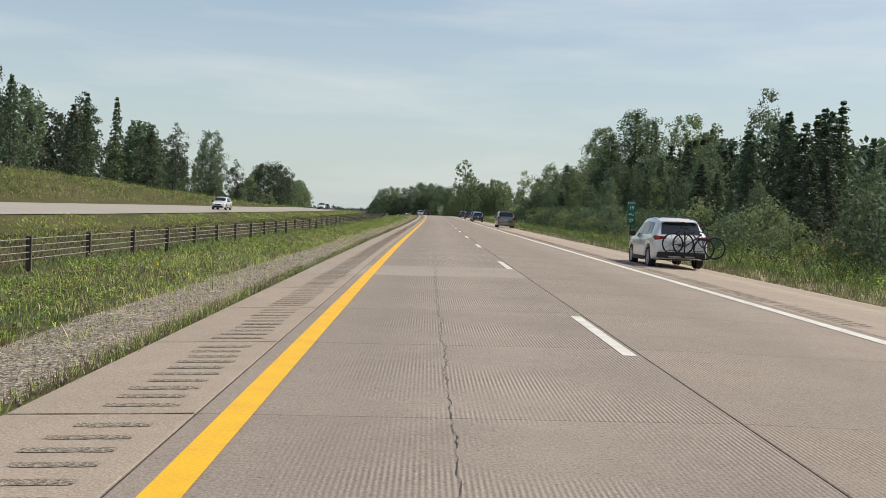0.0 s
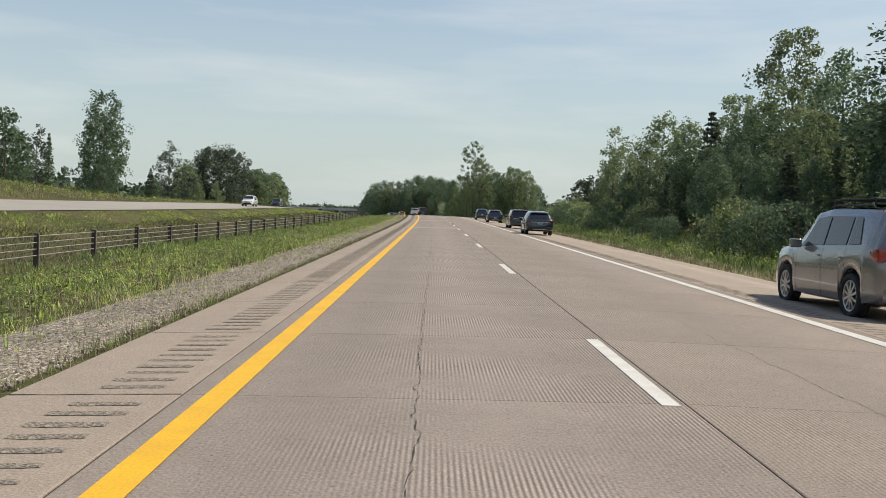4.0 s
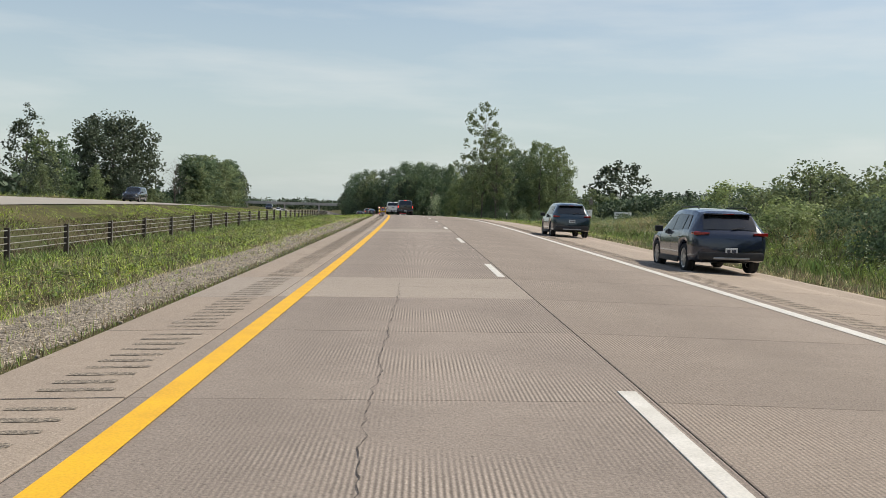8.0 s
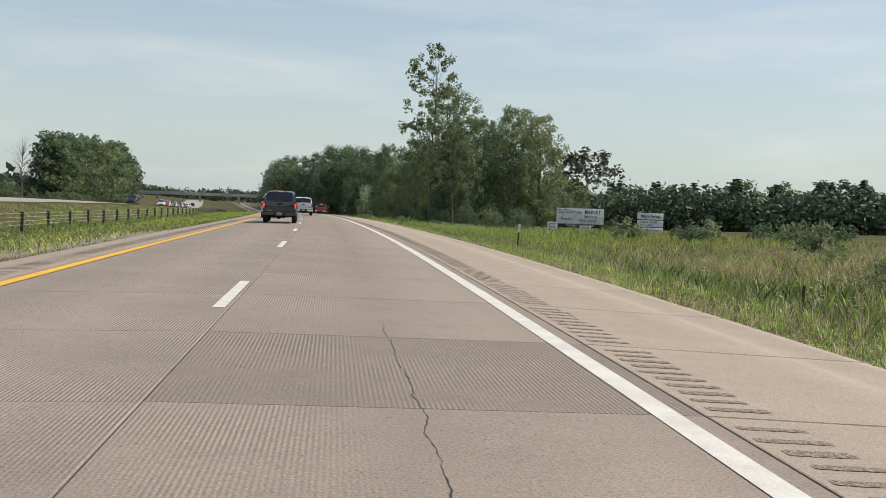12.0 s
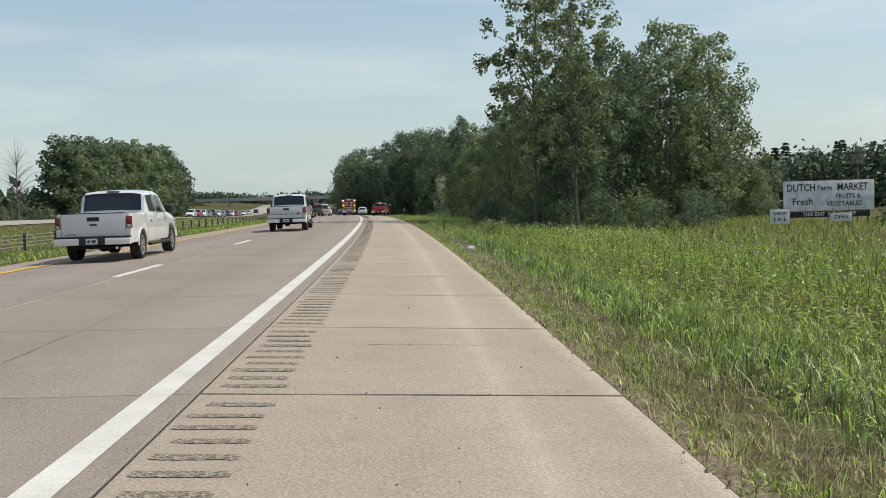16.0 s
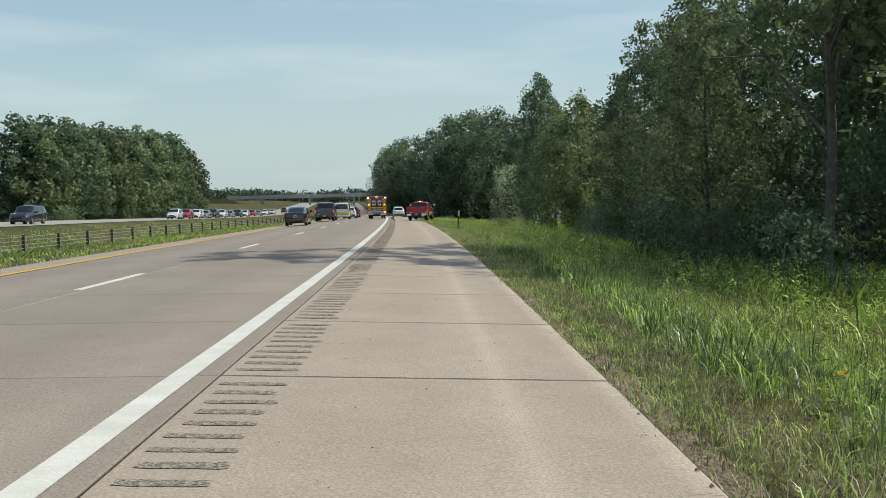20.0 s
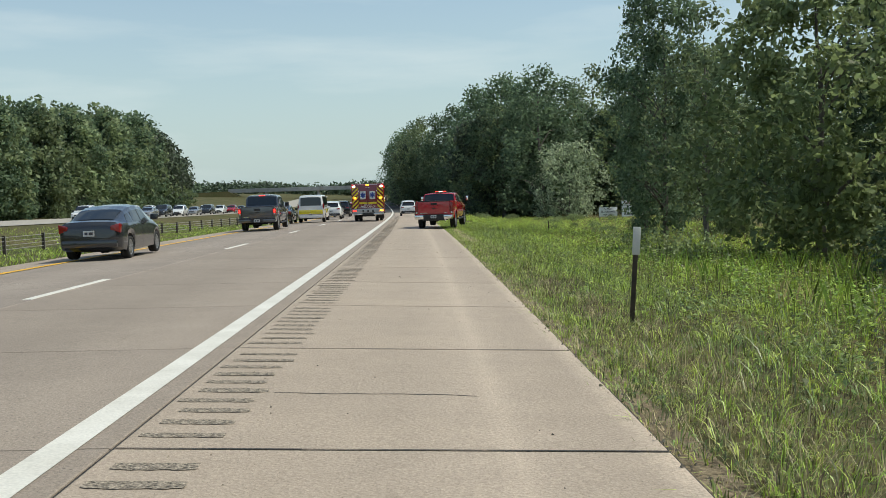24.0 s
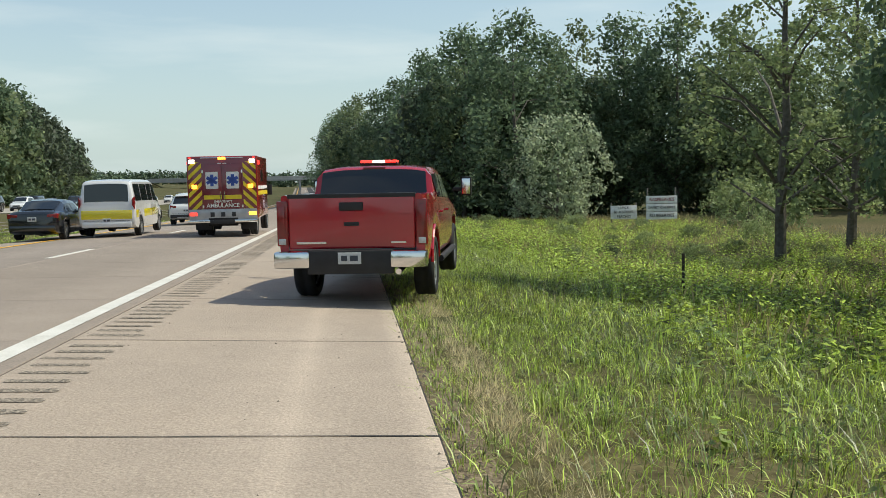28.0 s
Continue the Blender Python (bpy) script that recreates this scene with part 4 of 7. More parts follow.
E_AMBER = emit_mat("lit_amber_lamp", (1.0, 0.36, 0.04), 3.5)
E_WHITE = emit_mat("lit_white_lamp", (1.0, 0.86, 0.78), 2.6)
WHEELS = {}


def revolve(profile, sides, axis_x=True):
    """A lathe about the x axis; profile holds (x, r)."""
    verts, faces = [], []
    for i in range(sides):
        a = 2 * math.pi * i / sides
        for x, r in profile:
            verts.append((x, r * math.cos(a), r * math.sin(a)))
    k = len(profile)
    for i in range(sides):
        for j in range(k - 1):
            a, b = i * k + j, ((i + 1) % sides) * k + j
            faces.append((a, a + 1, b + 1, b))
    return verts, faces


def wheel_meshes(r, w, rim, spokes):
    key = (r, w, rim.name, spokes)
    if key not in WHEELS:
        h, q = w / 2, r * 0.70
        tyre = mesh_of("tyre", *revolve([(-h * .8, q), (-h, r * .80), (-h * .98, r * .93), (-h * .75, r * .99), (-h * .3, r), (-h * .28, r * .985), (h * .28, r * .985), (h * .3, r), (h * .75, r * .99),
                                                (h * .98, r * .93), (h, r * .80), (h * .8, q), (h * .3, q * .98)], 28), M_TYRE, True)
        bm = bmesh.new()
        v, f = revolve([(h * .80, q * 1.0), (h * .86, q * .97), (h * .80, q * .90), (h * .35, q * .86), (-h * .7, q * .88)], 24)
        vs = [bm.verts.new(p) for p in v]
        for c in f:
            bm.faces.new([vs[i] for i in c])
        bmesh.ops.create_cone(bm, cap_ends=True, segments=16, radius1=q * .22, radius2=q * .16, depth=h * .3, matrix=Matrix.Translation((h * .72, 0, 0)) @ Matrix.Rotation(radians(90), 4, "Y"))
        for i in range(spokes):
            m = Matrix.Rotation(2 * math.pi * i / spokes, 4, "X")
            g = bmesh.ops.create_cube(bm, size=1, matrix=m @ Matrix.Translation((h * .68, 0, q * .52)) @ Matrix.Diagonal((h * .22, q * (0.85 if spokes < 7 else 0.5) * .32, q * .82, 1)))
        rm = bpy.data.meshes.new("rim")
        bm.to_mesh(rm)
        bm.free()
        rm.materials.append(rim)
        dm = mesh_of("brake_disc", *revolve([(h * .30, 0.001), (h * .30, q * .62), (h * .2, q * .62), (-h * .5, q * .84)], 20), M_UNDER)
        WHEELS[key] = (tyre, rm, dm)
    return WHEELS[key]


def wheel(parent, x, y, r, w=0.24, rim=None, spokes=10):
    tyre, rm, dm = wheel_meshes(r, w, rim or M_RIM, spokes)
    hub = part("wheel", dm, None, parent)
    hub.matrix_local = pose(x, y, r, 0, 0, 0 if x > 0 else 180)
    part("tyre", tyre, None, hub)
    part("rim", rm, None, hub)
    return hub


class Shape:
    """A car body's curves: half width w, roof half width wr, bottom zb, belt zk and top zr along y."""

    def __init__(self, length, width, height, top, belt, bottom, plan, roof, axles, wheel_r):
        fy, fz = length / top[-1][0], height / max(z for _, z in top)
        self.length, self.half, self.axles, self.r = length, width / 2, axles, wheel_r
        self.c = {}
        for key, pts, f in (("top", top, fz), ("belt", belt, fz), ("bottom", bottom, 1), ("plan", plan, 1), ("roof", roof, 1)):
            s = length / pts[-1][0]
            self.c[key] = ([p[0] * s for p in pts], [p[1] * f for p in pts])

    def at(self, key, y):
        return float(np.interp(y, *self.c[key]))

    def half_ring(self, y, arches=True):
        w, wr = self.at("plan", y) * self.half, self.at("roof", y) * self.half
        zb, zk, zr = self.at("bottom", y), self.at("belt", y), self.at("top", y)
        for a in self.axles if arches else ():
            q = (self.r + 0.055) ** 2 - (y - a) ** 2
            if q > 0:
                zb = max(zb, self.r + math.sqrt(q) * 0.98)
        zr = max(zr, zk + 0.02)
        zb = min(zb, zk - 0.04)
        g = zk - zb
        cab = min(1, max(0, (zr - zk - 0.02) / 0.4))
        return [(0, zb), (w * .82, zb), (w * .955, zb + min(.04, g * .1)), (w * .988, zb + g * .22), (w, zb + g * .55), (w * .985, zk - min(.09, g * .3)), (w * .955, zk),
                (wr + .02 * cab, zr - .02 - .08 * cab), (wr * .95, zr - .008 - .03 * cab), (wr * .62, zr), (0, zr + .008)]

    def stations(self, y0, y1):
        ys = set(np.round(np.linspace(y0, y1, int((y1 - y0) / 0.14) + 2), 3))
        for a in self.axles:
            for k in range(-8, 9):
                ys.add(round(a + (self.r + 0.056) * math.sin(k / 8 * math.pi / 2), 3))
        for k in ("top", "plan"):
            ys |= {round(v, 3) for v in self.c[k][0]}
        return sorted(v for v in ys if y0 <= v <= y1)

    def loft(self, y0=0.0, y1=None):
        ys = self.stations(y0, self.length if y1 is None else y1)
        verts, faces = [], []
        for y in ys:
            h = self.half_ring(y)
            verts += [(x, y, z) for x, z in h] + [(-x, y, z) for x, z in h[-2:0:-1]]
        k = 20
        for i in range(len(ys) - 1):
            for j in range(k):
                a, b = i * k + j, i * k + (j + 1) % k
                faces.append((a, b, b + k, a + k))
        faces.append(tuple(range(k)))
        faces.append(tuple(reversed(range((len(ys) - 1) * k, len(ys) * k))))
        return verts, faces

    def pane(self, y0, y1, share, back, n=7):
        """A sheet on the sloping top between two stations, for a windscreen or rear window."""
        verts, faces, m = [], [], 9
        for i in range(n + 1):
            y = y0 + (y1 - y0) * i / n
            ring = self.half_ring(y)[7:]
            xs, zs = [p[0] for p in ring][::-1], [p[1] for p in ring][::-1]
            for j in range(m):
                x = (2 * j / (m - 1) - 1) * share * xs[-1]
                verts.append((x, y + back, float(np.interp(abs(x), xs, zs)) + 0.010))
        for i in range(n):
            for j in range(m - 1):
                a = i * m + j
                faces.append((a, a + 1, a + m + 1, a + m))
        return verts, faces

    def side(self, y0, y1, f0, f1, sign, lean0=0.0, lean1=0.0, n=6):
        """A side window between belt and roof edge. lean shifts the upper corners."""
        verts, faces = [], []
        for j in range(4):
            f = f0 + (f1 - f0) * j / 3
            for i in range(n + 1):
                y = (y0 + lean0 * j / 3) + ((y1 + lean1 * j / 3) - (y0 + lean0 * j / 3)) * i / n
                r = self.half_ring(y, False)
                p, q = r[6], r[7]
                verts.append((sign * (p[0] + (q[0] - p[0]) * f + 0.012), y, p[1] + (q[1] - p[1]) * f))
        for j in range(3):
            for i in range(n):
                a = j * (n + 1) + i
                faces.append((a, a + 1, a + n + 2, a + n + 1))
        return verts, faces

    def seam(self, y, sign, wide=0.009):
        """A door gap from sill to belt at y."""
        r = self.half_ring(y, False)[2:7]
        verts = [(sign * (p[0] + 0.003), y + s, p[1]) for p in r for s in (-wide / 2, wide / 2)]
        return verts, [(2 * i, 2 * i + 1, 2 * i + 3, 2 * i + 2) for i in range(len(r) - 1)]


def from_lists(v, f):
    bm = bmesh.new()
    vs = [bm.verts.new(p) for p in v]
    for c in f:
        bm.faces.new([vs[i] for i in c])
    bmesh.ops.recalc_face_normals(bm, faces=bm.faces[:])
    return bm


def glass(name, vf, parent, material=None, label=""):
    return part(name, from_lists(*vf), material or M_GLASS, parent, label, True)


def fitting(name, parent, material, x0, x1, y0, y1, z0, z1, bevel=0.012, label=""):
    return part(name, made((box, x0, x1, y0, y1, z0, z1, bevel)), material, parent, label)


def plate(parent, x, y, z, tilt=0):
    p = part("licence_plate", made((box, -.152, .152, -.006, .006, -.076, .076, .004, 1)), M_PLATE, parent)
    p.matrix_local = pose(x, y, z, tilt)
    for k, (a, b) in enumerate(((-.11, -.03), (.005, .11))):
        part("bar", made((box, a, b, -.0095, -.006, -.035, .035)), M_BAR, p)
    return p


def lower_parts(t, s, wheel_w, rim, spokes, track=None, low=0.29):
    track = track or s.half - wheel_w / 2 - 0.015
    for a in s.axles:
        for k in (-1, 1):
            wheel(t, k * track, a, s.r, wheel_w, rim, spokes)
    inner = s.half - wheel_w - 0.06
    part("underbody", made((box, -inner, inner, 0.25, s.length - 0.3, low, 0.66, 0.03)), M_UNDER, t)


def mirrors(t, s, y, z, material=None):
    for k in (-1, 1):
        x = s.at("plan", y) * s.half
        part("mirror", made((box, k * (x - .02) if k > 0 else -x - .20, x + .20 if k > 0 else -(x - .02), y - .05, y + .07, z - .07, z + .10, .035, 3)), material or M_PLASTIC, t)


WAGON = dict(
    top=[(0, .90), (.03, 1.00), (.10, 1.10), (.44, 1.53), (.62, 1.60), (1.0, 1.65), (1.9, 1.68), (2.5, 1.63), (2.9, 1.44), (3.45, 1.08), (3.6, 1.035), (4.2, .94), (4.48, .82), (4.6, .66)],
    belt=[(0, .86), (.10, 1.05), (.4, 1.10), (1.1, 1.06), (3.2, 0.99), (3.5, .98), (4.2, .87), (4.48, .74), (4.6, .56)],
    bottom=[(0, .50), (.06, .42), (.2, .32), (.6, .25), (3.9, .24), (4.4, .28), (4.6, .40)],
    plan=[(0, .80), (.05, .90), (.16, .965), (.5, 1), (3.5, 1), (4.1, .96), (4.4, .87), (4.55, .72), (4.6, .60)],
    roof=[(0, .78), (.1, .80), (.44, .69), (.7, .70), (1.6, .72), (2.5, .71), (3.3, .80), (3.6, .86), (4.3, .80), (4.6, .52)])
BOXY = dict(WAGON,
    top=[(0, .92), (.02, 1.05), (.06, 1.14), (.22, 1.60), (.32, 1.66), (.8, 1.69), (2.2, 1.70), (2.7, 1.64), (3.35, 1.14), (3.5, 1.09), (4.25, 1.0), (4.5, .86), (4.6, .70)],
    roof=[(0, .80), (.1, .82), (.25, .75), (.6, .765), (2.5, .755), (3.3, .82), (3.6, .87), (4.3, .82), (4.6, .6)])
HATCH = dict(WAGON,
    top=[(0, .84), (.03, .96), (.12, 1.05), (.35, 1.09), (1.05, 1.35), (1.6, 1.45), (2.2, 1.49), (2.7, 1.42), (3.4, 1.06), (3.75, .93), (4.2, .78), (4.38, .66), (4.45, .54)],
    belt=[(0, .80), (.12, .96), (.4, 1.0), (2.4, .94), (3.5, .90), (4.1, .74), (4.38, .58), (4.45, .46)],
    bottom=[(0, .42), (.06, .34), (.3, .24), (.6, .20), (3.9, .19), (4.3, .22), (4.45, .32)])
SEDAN = dict(HATCH,
    top=[(0, .84), (.03, .98), (.15, 1.05), (.62, 1.09), (1.35, 1.40), (1.8, 1.45), (2.4, 1.44), (2.8, 1.37), (3.5, 1.0), (3.75, .96), (4.3, .82), (4.55, .70), (4.65, .56)])
VAN = dict(WAGON,
    top=[(0, .95), (.015, 1.12), (.03, 1.25), (.09, 1.97), (.16, 2.07), (.5, 2.12), (3.6, 2.12), (3.95, 2.05), (4.75, 1.30), (4.95, 1.20), (5.35, 1.08), (5.5, .90), (5.55, .7)],
    belt=[(0, .90), (.03, 1.22), (.4, 1.25), (4.4, 1.2), (4.9, 1.08), (5.4, .92), (5.55, .6)],
    bottom=[(0, .52), (.06, .42), (.3, .32), (.6, .28), (4.9, .28), (5.4, .32), (5.55, .42)],
    plan=[(0, .90), (.03, .95), (.12, 1), (4.4, 1), (5.1, .94), (5.45, .8), (5.55, .62)],
    roof=[(0, .86), (.09, .80), (.5, .82), (3.6, .81), (4.7, .84), (5.2, .8), (5.55, .55)])


def wagon(m, label, category, body_paint, form=WAGON, size=(4.6, 1.86, 1.68), wheel_r=0.355, axles=(0.92, 3.60), rim=None, spokes=10, rear=(0.12, 0.42), front=(2.62, 3.36),
          sides=((0.70, 1.12, .20, .0), (1.2, 2.0, 0, 0), (2.06, 3.06, 0, -.46)), lamps=(.52, .86, .86, 1.06), lit=False, cladding=True, rails=True, name="car", facing=1, wiper=True, side_glass=None, group="", plate_z=0.78,
          chrome_strip=False):
    """A car with a rear hatch: crossovers, vans, hatchbacks and sedans. y runs forward from the rear bumper."""
    t = thing(name, m, label, category, group)
    s = Shape(size[0], size[1], size[2], form["top"], form["belt"], form["bottom"], form["plan"], form["roof"], axles, wheel_r)
    fy = size[0] / form["top"][-1][0]
    fz = size[2] / max(z for _, z in form["top"])
    part("body", from_lists(*s.loft()), body_paint, t)
    lower_parts(t, s, 0.235, rim, spokes)
    glass("rear_window", s.pane(rear[0] * fy, rear[1] * fy, 0.90, -0.012), t)
    glass("windscreen", s.pane(front[0] * fy, front[1] * fy, 0.92, 0.012), t)
    for k in (-1, 1):
        for a, b, l0, l1 in sides:
            glass("side_window", s.side(a * fy, b * fy, .10, .90, k, l0 * fy, l1 * fy), t, side_glass or M_GLASS_CLEAR)
        for y in (1.16, 2.03, 3.12):
            part("door_gap", from_lists(*s.seam(y * fy, k)), M_SEAM, t)
        for y in (1.28, 2.12):
            x = s.half * 0.99
            part("door_handle", made((box, k * x - .02, k * x + .02, y * fy, y * fy + .17, .90 * fz, .925 * fz, .008)), body_paint, t)
        # rear lamps wrap the corner
        x0, x1, z0, z1 = lamps
        lens_bm = made((box, k * x0 * s.half if k > 0 else -x1 * s.half, x1 * s.half if k > 0 else -x0 * s.half, -.012, .30 if z1 - z0 < .25 else .16, z0 * fz, z1 * fz, .02, 3))
        zc = (z0 * .4 + z1 * .6) * fz
        for v in lens_bm.verts:
            f = (abs(v.co.x) / s.half - x0) / (x1 - x0)
            v.co.z = zc + (v.co.z - zc) * (.42 + .58 * f - .45 * max(0, v.co.y - .05) / .25)
            v.co.y += .05 * f * f
        part("tail_light", lens_bm, E_RED if lit else M_LENS, t)
        fitting("headlight", t, M_LENS_CLEAR, min(k * .50, k * .80) * s.half, max(k * .50, k * .80) * s.half, s.length - .34, s.length - .10, .66 * fz, .80 * fz, .03)
        if rails:
            xr = s.at("roof", 1.5 * fy) * s.half * .90
            zt = s.at("top", 1.6 * fy)
            part("roof_rail", made((tube, (k * xr, .75 * fy, zt - .02), (k * xr, .85 * fy, zt + .035), .014), (tube, (k * xr, .85 * fy, zt + .035), (k * xr, 2.25 * fy, zt + .03), .014),
                                   (tube, (k * xr, 2.25 * fy, zt + .03), (k * xr, 2.38 * fy, zt - .04), .014)), M_PLASTIC, t)
        if cladding:
            part("sill_trim", made((box, k * s.half - .035 if k > 0 else -s.half - .012, s.half + .012 if k > 0 else -s.half + .035, axles[0] + wheel_r + .07, axles[1] - wheel_r - .07, .23, .36, .012)), M_PLASTIC, t)
    w0 = s.half * 0.86
    fitting("rear_bumper", t, M_PLASTIC if cladding else body_paint, -w0, w0, -.05, .25, .36, .36 + .20 * fz, .05)
    if cladding:
        fitting("bumper_trim", t, M_SILVER_TRIM, -w0 * .55, w0 * .55, -.058, 0, .38, .43, .01)
    if chrome_strip:
        fitting("chrome_strip", t, M_CHROME, -w0 * .75, w0 * .75, -.018, .03, .885 * fz, .905 * fz, .006)
    fitting("tailgate_gap", t, M_SEAM, -w0 * .92, w0 * .92, -.004, .02, .40 + .20 * fz, .412 + .20 * fz, .001)
    fitting("front_bumper", t, M_PLASTIC if cladding else body_paint, -w0 * .8, w0 * .8, s.length - .22, s.length + .04, .28, .52, .05)
    fitting("grille", t, M_PLASTIC, -w0 * .5, w0 * .5, s.length - .14, s.length + .015, .56 * fz, .72 * fz, .02)
    plate(t, 0, -.03, plate_z * fz)
    mirrors(t, s, 2.95 * fy, 1.07 * fz, body_paint if not cladding else None)
    if wiper:
        part("rear_wiper", made((tube, (0.02, rear[0] * fy - .03, s.at("top", rear[0] * fy) + .02), (.36, rear[0] * fy + .01, s.at("top", rear[0] * fy) + .07), .010, .006)), M_PLASTIC, t)
        zsp = s.at("top", rear[1] * fy)
        fitting("spoiler", t, body_paint, -s.half * .62, s.half * .62, rear[1] * fy - .12, rear[1] * fy + .22, zsp + .005, zsp + .045, .02)
        fitting("brake_lamp", t, M_LENS, -.14, .14, rear[1] * fy - .13, rear[1] * fy - .10, zsp + .012, zsp + .034, .004)
    return t


M_SATIN = mat("satin_silver", (0.66, 0.66, 0.65), 0.34, 0.6, vary=0.08, scale=3)
M_SILVER_TRIM = mat("silver_trim", (0.42, 0.42, 0.43), 0.35, 0.7, vary=0.1, scale=5)
CAB = dict(
    top=[(0, 1.28), (.03, 1.34), (.15, 1.84), (.26, 1.92), (.9, 1.95), (1.5, 1.94), (2.0, 1.86), (2.72, 1.34), (2.9, 1.27), (3.7, 1.19), (3.92, 1.08), (4.02, .80)],
    belt=[(0, 1.22), (.3, 1.27), (2.5, 1.22), (2.9, 1.16), (3.7, 1.04), (3.95, .9), (4.02, .6)],
    bottom=[(0, .42), (3.2, .42), (3.8, .40), (4.02, .50)],
    plan=[(0, .965), (.2, .97), (2.8, .975), (3.4, .98), (3.75, .93), (3.95, .84), (4.02, .74)],
    roof=[(0, .90), (.1, .86), (.3, .79), (.9, .81), (1.9, .80), (2.6, .84), (2.9, .88), (3.6, .84), (4.02, .7)])


def pickup(m, label, body_paint, bumper, rim=None, spokes=10, topper=False, lamp_kind="tall", lit=False, chrome_gate=False, group="", light_bar=False, step=True, tow_mirror=False, wheel_r=0.40, split_bumper=False, rail=1.30, roof=1.95):
    """A crew-cab pickup. y runs forward from the tailgate; rail and roof are the heights of the bed and of the cab."""
    t = thing("pickup_truck", m, label, "pickup truck", group)
    half, bed, length = 1.01, 1.82, 5.84
    axles = (1.18, 4.86)
    top_line = [(y, z if z < 1.34 else 1.34 + (z - 1.34) * (roof - 1.34) / 0.61) for y, z in CAB["top"]]
    cab = Shape(length - bed, half * 2, roof, top_line, CAB["belt"], CAB["bottom"], CAB["plan"], CAB["roof"], (axles[1] - bed,), wheel_r)
    body = part("cab", from_lists(*cab.loft()), body_paint, t)
    body.location.y = bed
    panes = [("rear_window", cab.pane(.035, .155, .90, -.012), M_GLASS), ("windscreen", cab.pane(2.03, 2.66, .92, .012), M_GLASS)]
    for k in (-1, 1):
        panes += [("side_window", cab.side(.42, 1.16, .08, .92, k, -.04, 0), M_GLASS_CLEAR), ("side_window", cab.side(1.26, 2.34, .08, .92, k, 0, -.42), M_GLASS_CLEAR)]
    for name, vf, g in panes:
        glass(name, vf, t, g).location.y = bed
    for k in (-1, 1):
        for y in (.10, 1.21, 2.36):
            part("door_gap", from_lists(*cab.seam(y, k)), M_SEAM, t).location.y = bed
        for y in (.34, 1.38):
            part("door_handle", made((box, k * half * .985 - .02, k * half * .985 + .025, bed + y, bed + y + .2, 1.06, 1.095, .01)), M_CHROME if chrome_gate else body_paint, t)
        # bed side with its wheel arch
        ys = sorted(set(np.round(np.linspace(0, bed - .03, 10), 3)) | {round(axles[0] + (wheel_r + .07) * math.sin(i / 8 * math.pi / 2), 3) for i in range(-8, 9)})
        ys = [y for y in ys if 0 <= y <= bed - .03]
        verts, faces = [], []
        for y in ys:
            q = (wheel_r + .07) ** 2 - (y - axles[0]) ** 2
            zb = max(.50, wheel_r + math.sqrt(q)) if q > 0 else .50
            g = rail - zb
            xi, xo = half - .16, half * (.955 if y < .04 else .98)
            verts += [(k * x, y, z) for x, z in ((xi, zb), (xo - .02, zb), (xo, zb + g * .2), (xo + .01, zb + g * .5), (xo - .005, zb + g * .82), (xo - .03, rail), (xi + .04, rail + .015), (xi, rail))]
        for i in range(len(ys) - 1):
            for j in range(8):
                a, b = i * 8 + j, i * 8 + (j + 1) % 8
                faces.append((a, b, b + 8, a + 8))
        faces += [tuple(range(8)), tuple(range(len(verts) - 8, len(verts)))]
        part("bed_side", from_lists(verts, faces), body_paint, t)
        # wheel-arch lip
        lip = bmesh.new()
        for i in range(9):
            a0, a1 = math.pi * (i / 9), math.pi * ((i + 1) / 9)
            rr = wheel_r + .065
            tube(lip, (k * (half - .02), axles[0] + rr * math.cos(a0), wheel_r + rr * math.sin(a0)), (k * (half - .02), axles[0] + rr * math.cos(a1), wheel_r + rr * math.sin(a1)), .022, .022, 6)
        part("arch_trim", lip, body_paint, t)
        z0, z1, wd = (.72 if split_bumper else .86, rail - .06, .16) if lamp_kind == "tall" else (.90, rail - .08, .15)
        lens = part("tail_light", made((box, k * (half - wd) if k > 0 else -half + .008, half - .008 if k > 0 else -(half - wd), -.012, .12, z0, z1, .022, 3)), M_LENS, t)
        part("lamp_bulb", made((box, k * (half - wd * .75) if k > 0 else -half + .03, half - .03 if k > 0 else -(half - wd * .75), -.022, 0, z0 + .12, z1 - .06, .012)), E_RED if lit else M_LENS, lens)
        part("reversing_lamp", made((box, k * (half - wd * .8) if k > 0 else -half + .03, half - .03 if k > 0 else -(half - wd * .8), -.020, 0, z0 + .02, z0 + .10, .008)), M_LENS_CLEAR, lens)
        if step:
            part("side_step", made((tube, (k * (half - .02), bed + .1, .38), (k * (half - .02), bed + 2.5, .38), .05)), M_PLASTIC, t)
        fitting("headlight", t, M_LENS_CLEAR, min(k * .62, k * .92), max(k * .62, k * .92), length - .28, length - .04, .86, 1.06, .03)
    lower = Shape(length, half * 2, 1.95, [(0, 1), (length, 1.95)], [(0, 1), (length, 1)], [(0, .4), (length, .4)], [(0, 1), (length, 1)], [(0, 1), (length, 1)], axles, wheel_r)
    lower_parts(t, lower, 0.285, rim, spokes, None, 0.47)
    part("axle", made((tube, (-half + .28, axles[0], wheel_r), (half - .28, axles[0], wheel_r), .05), (tube, (-.06, axles[0] - .14, wheel_r - .02), (-.06, axles[0] + .14, wheel_r - .02), .15, .15, 12)), M_UNDER, t)
    part("bed_floor", made((box, -half + .15, half - .15, .03, bed, .60, .66, .01)), M_PLASTIC, t)
    part("bed_wall", made((box, -half + .10, half - .10, bed - .06, bed - .02, .62, rail - .01, .01)), body_paint, t)
    gate = part("tailgate", made((box, -half + .17, half - .17, -.02, .06, .68, rail + .01, .03, 3)), body_paint, t)
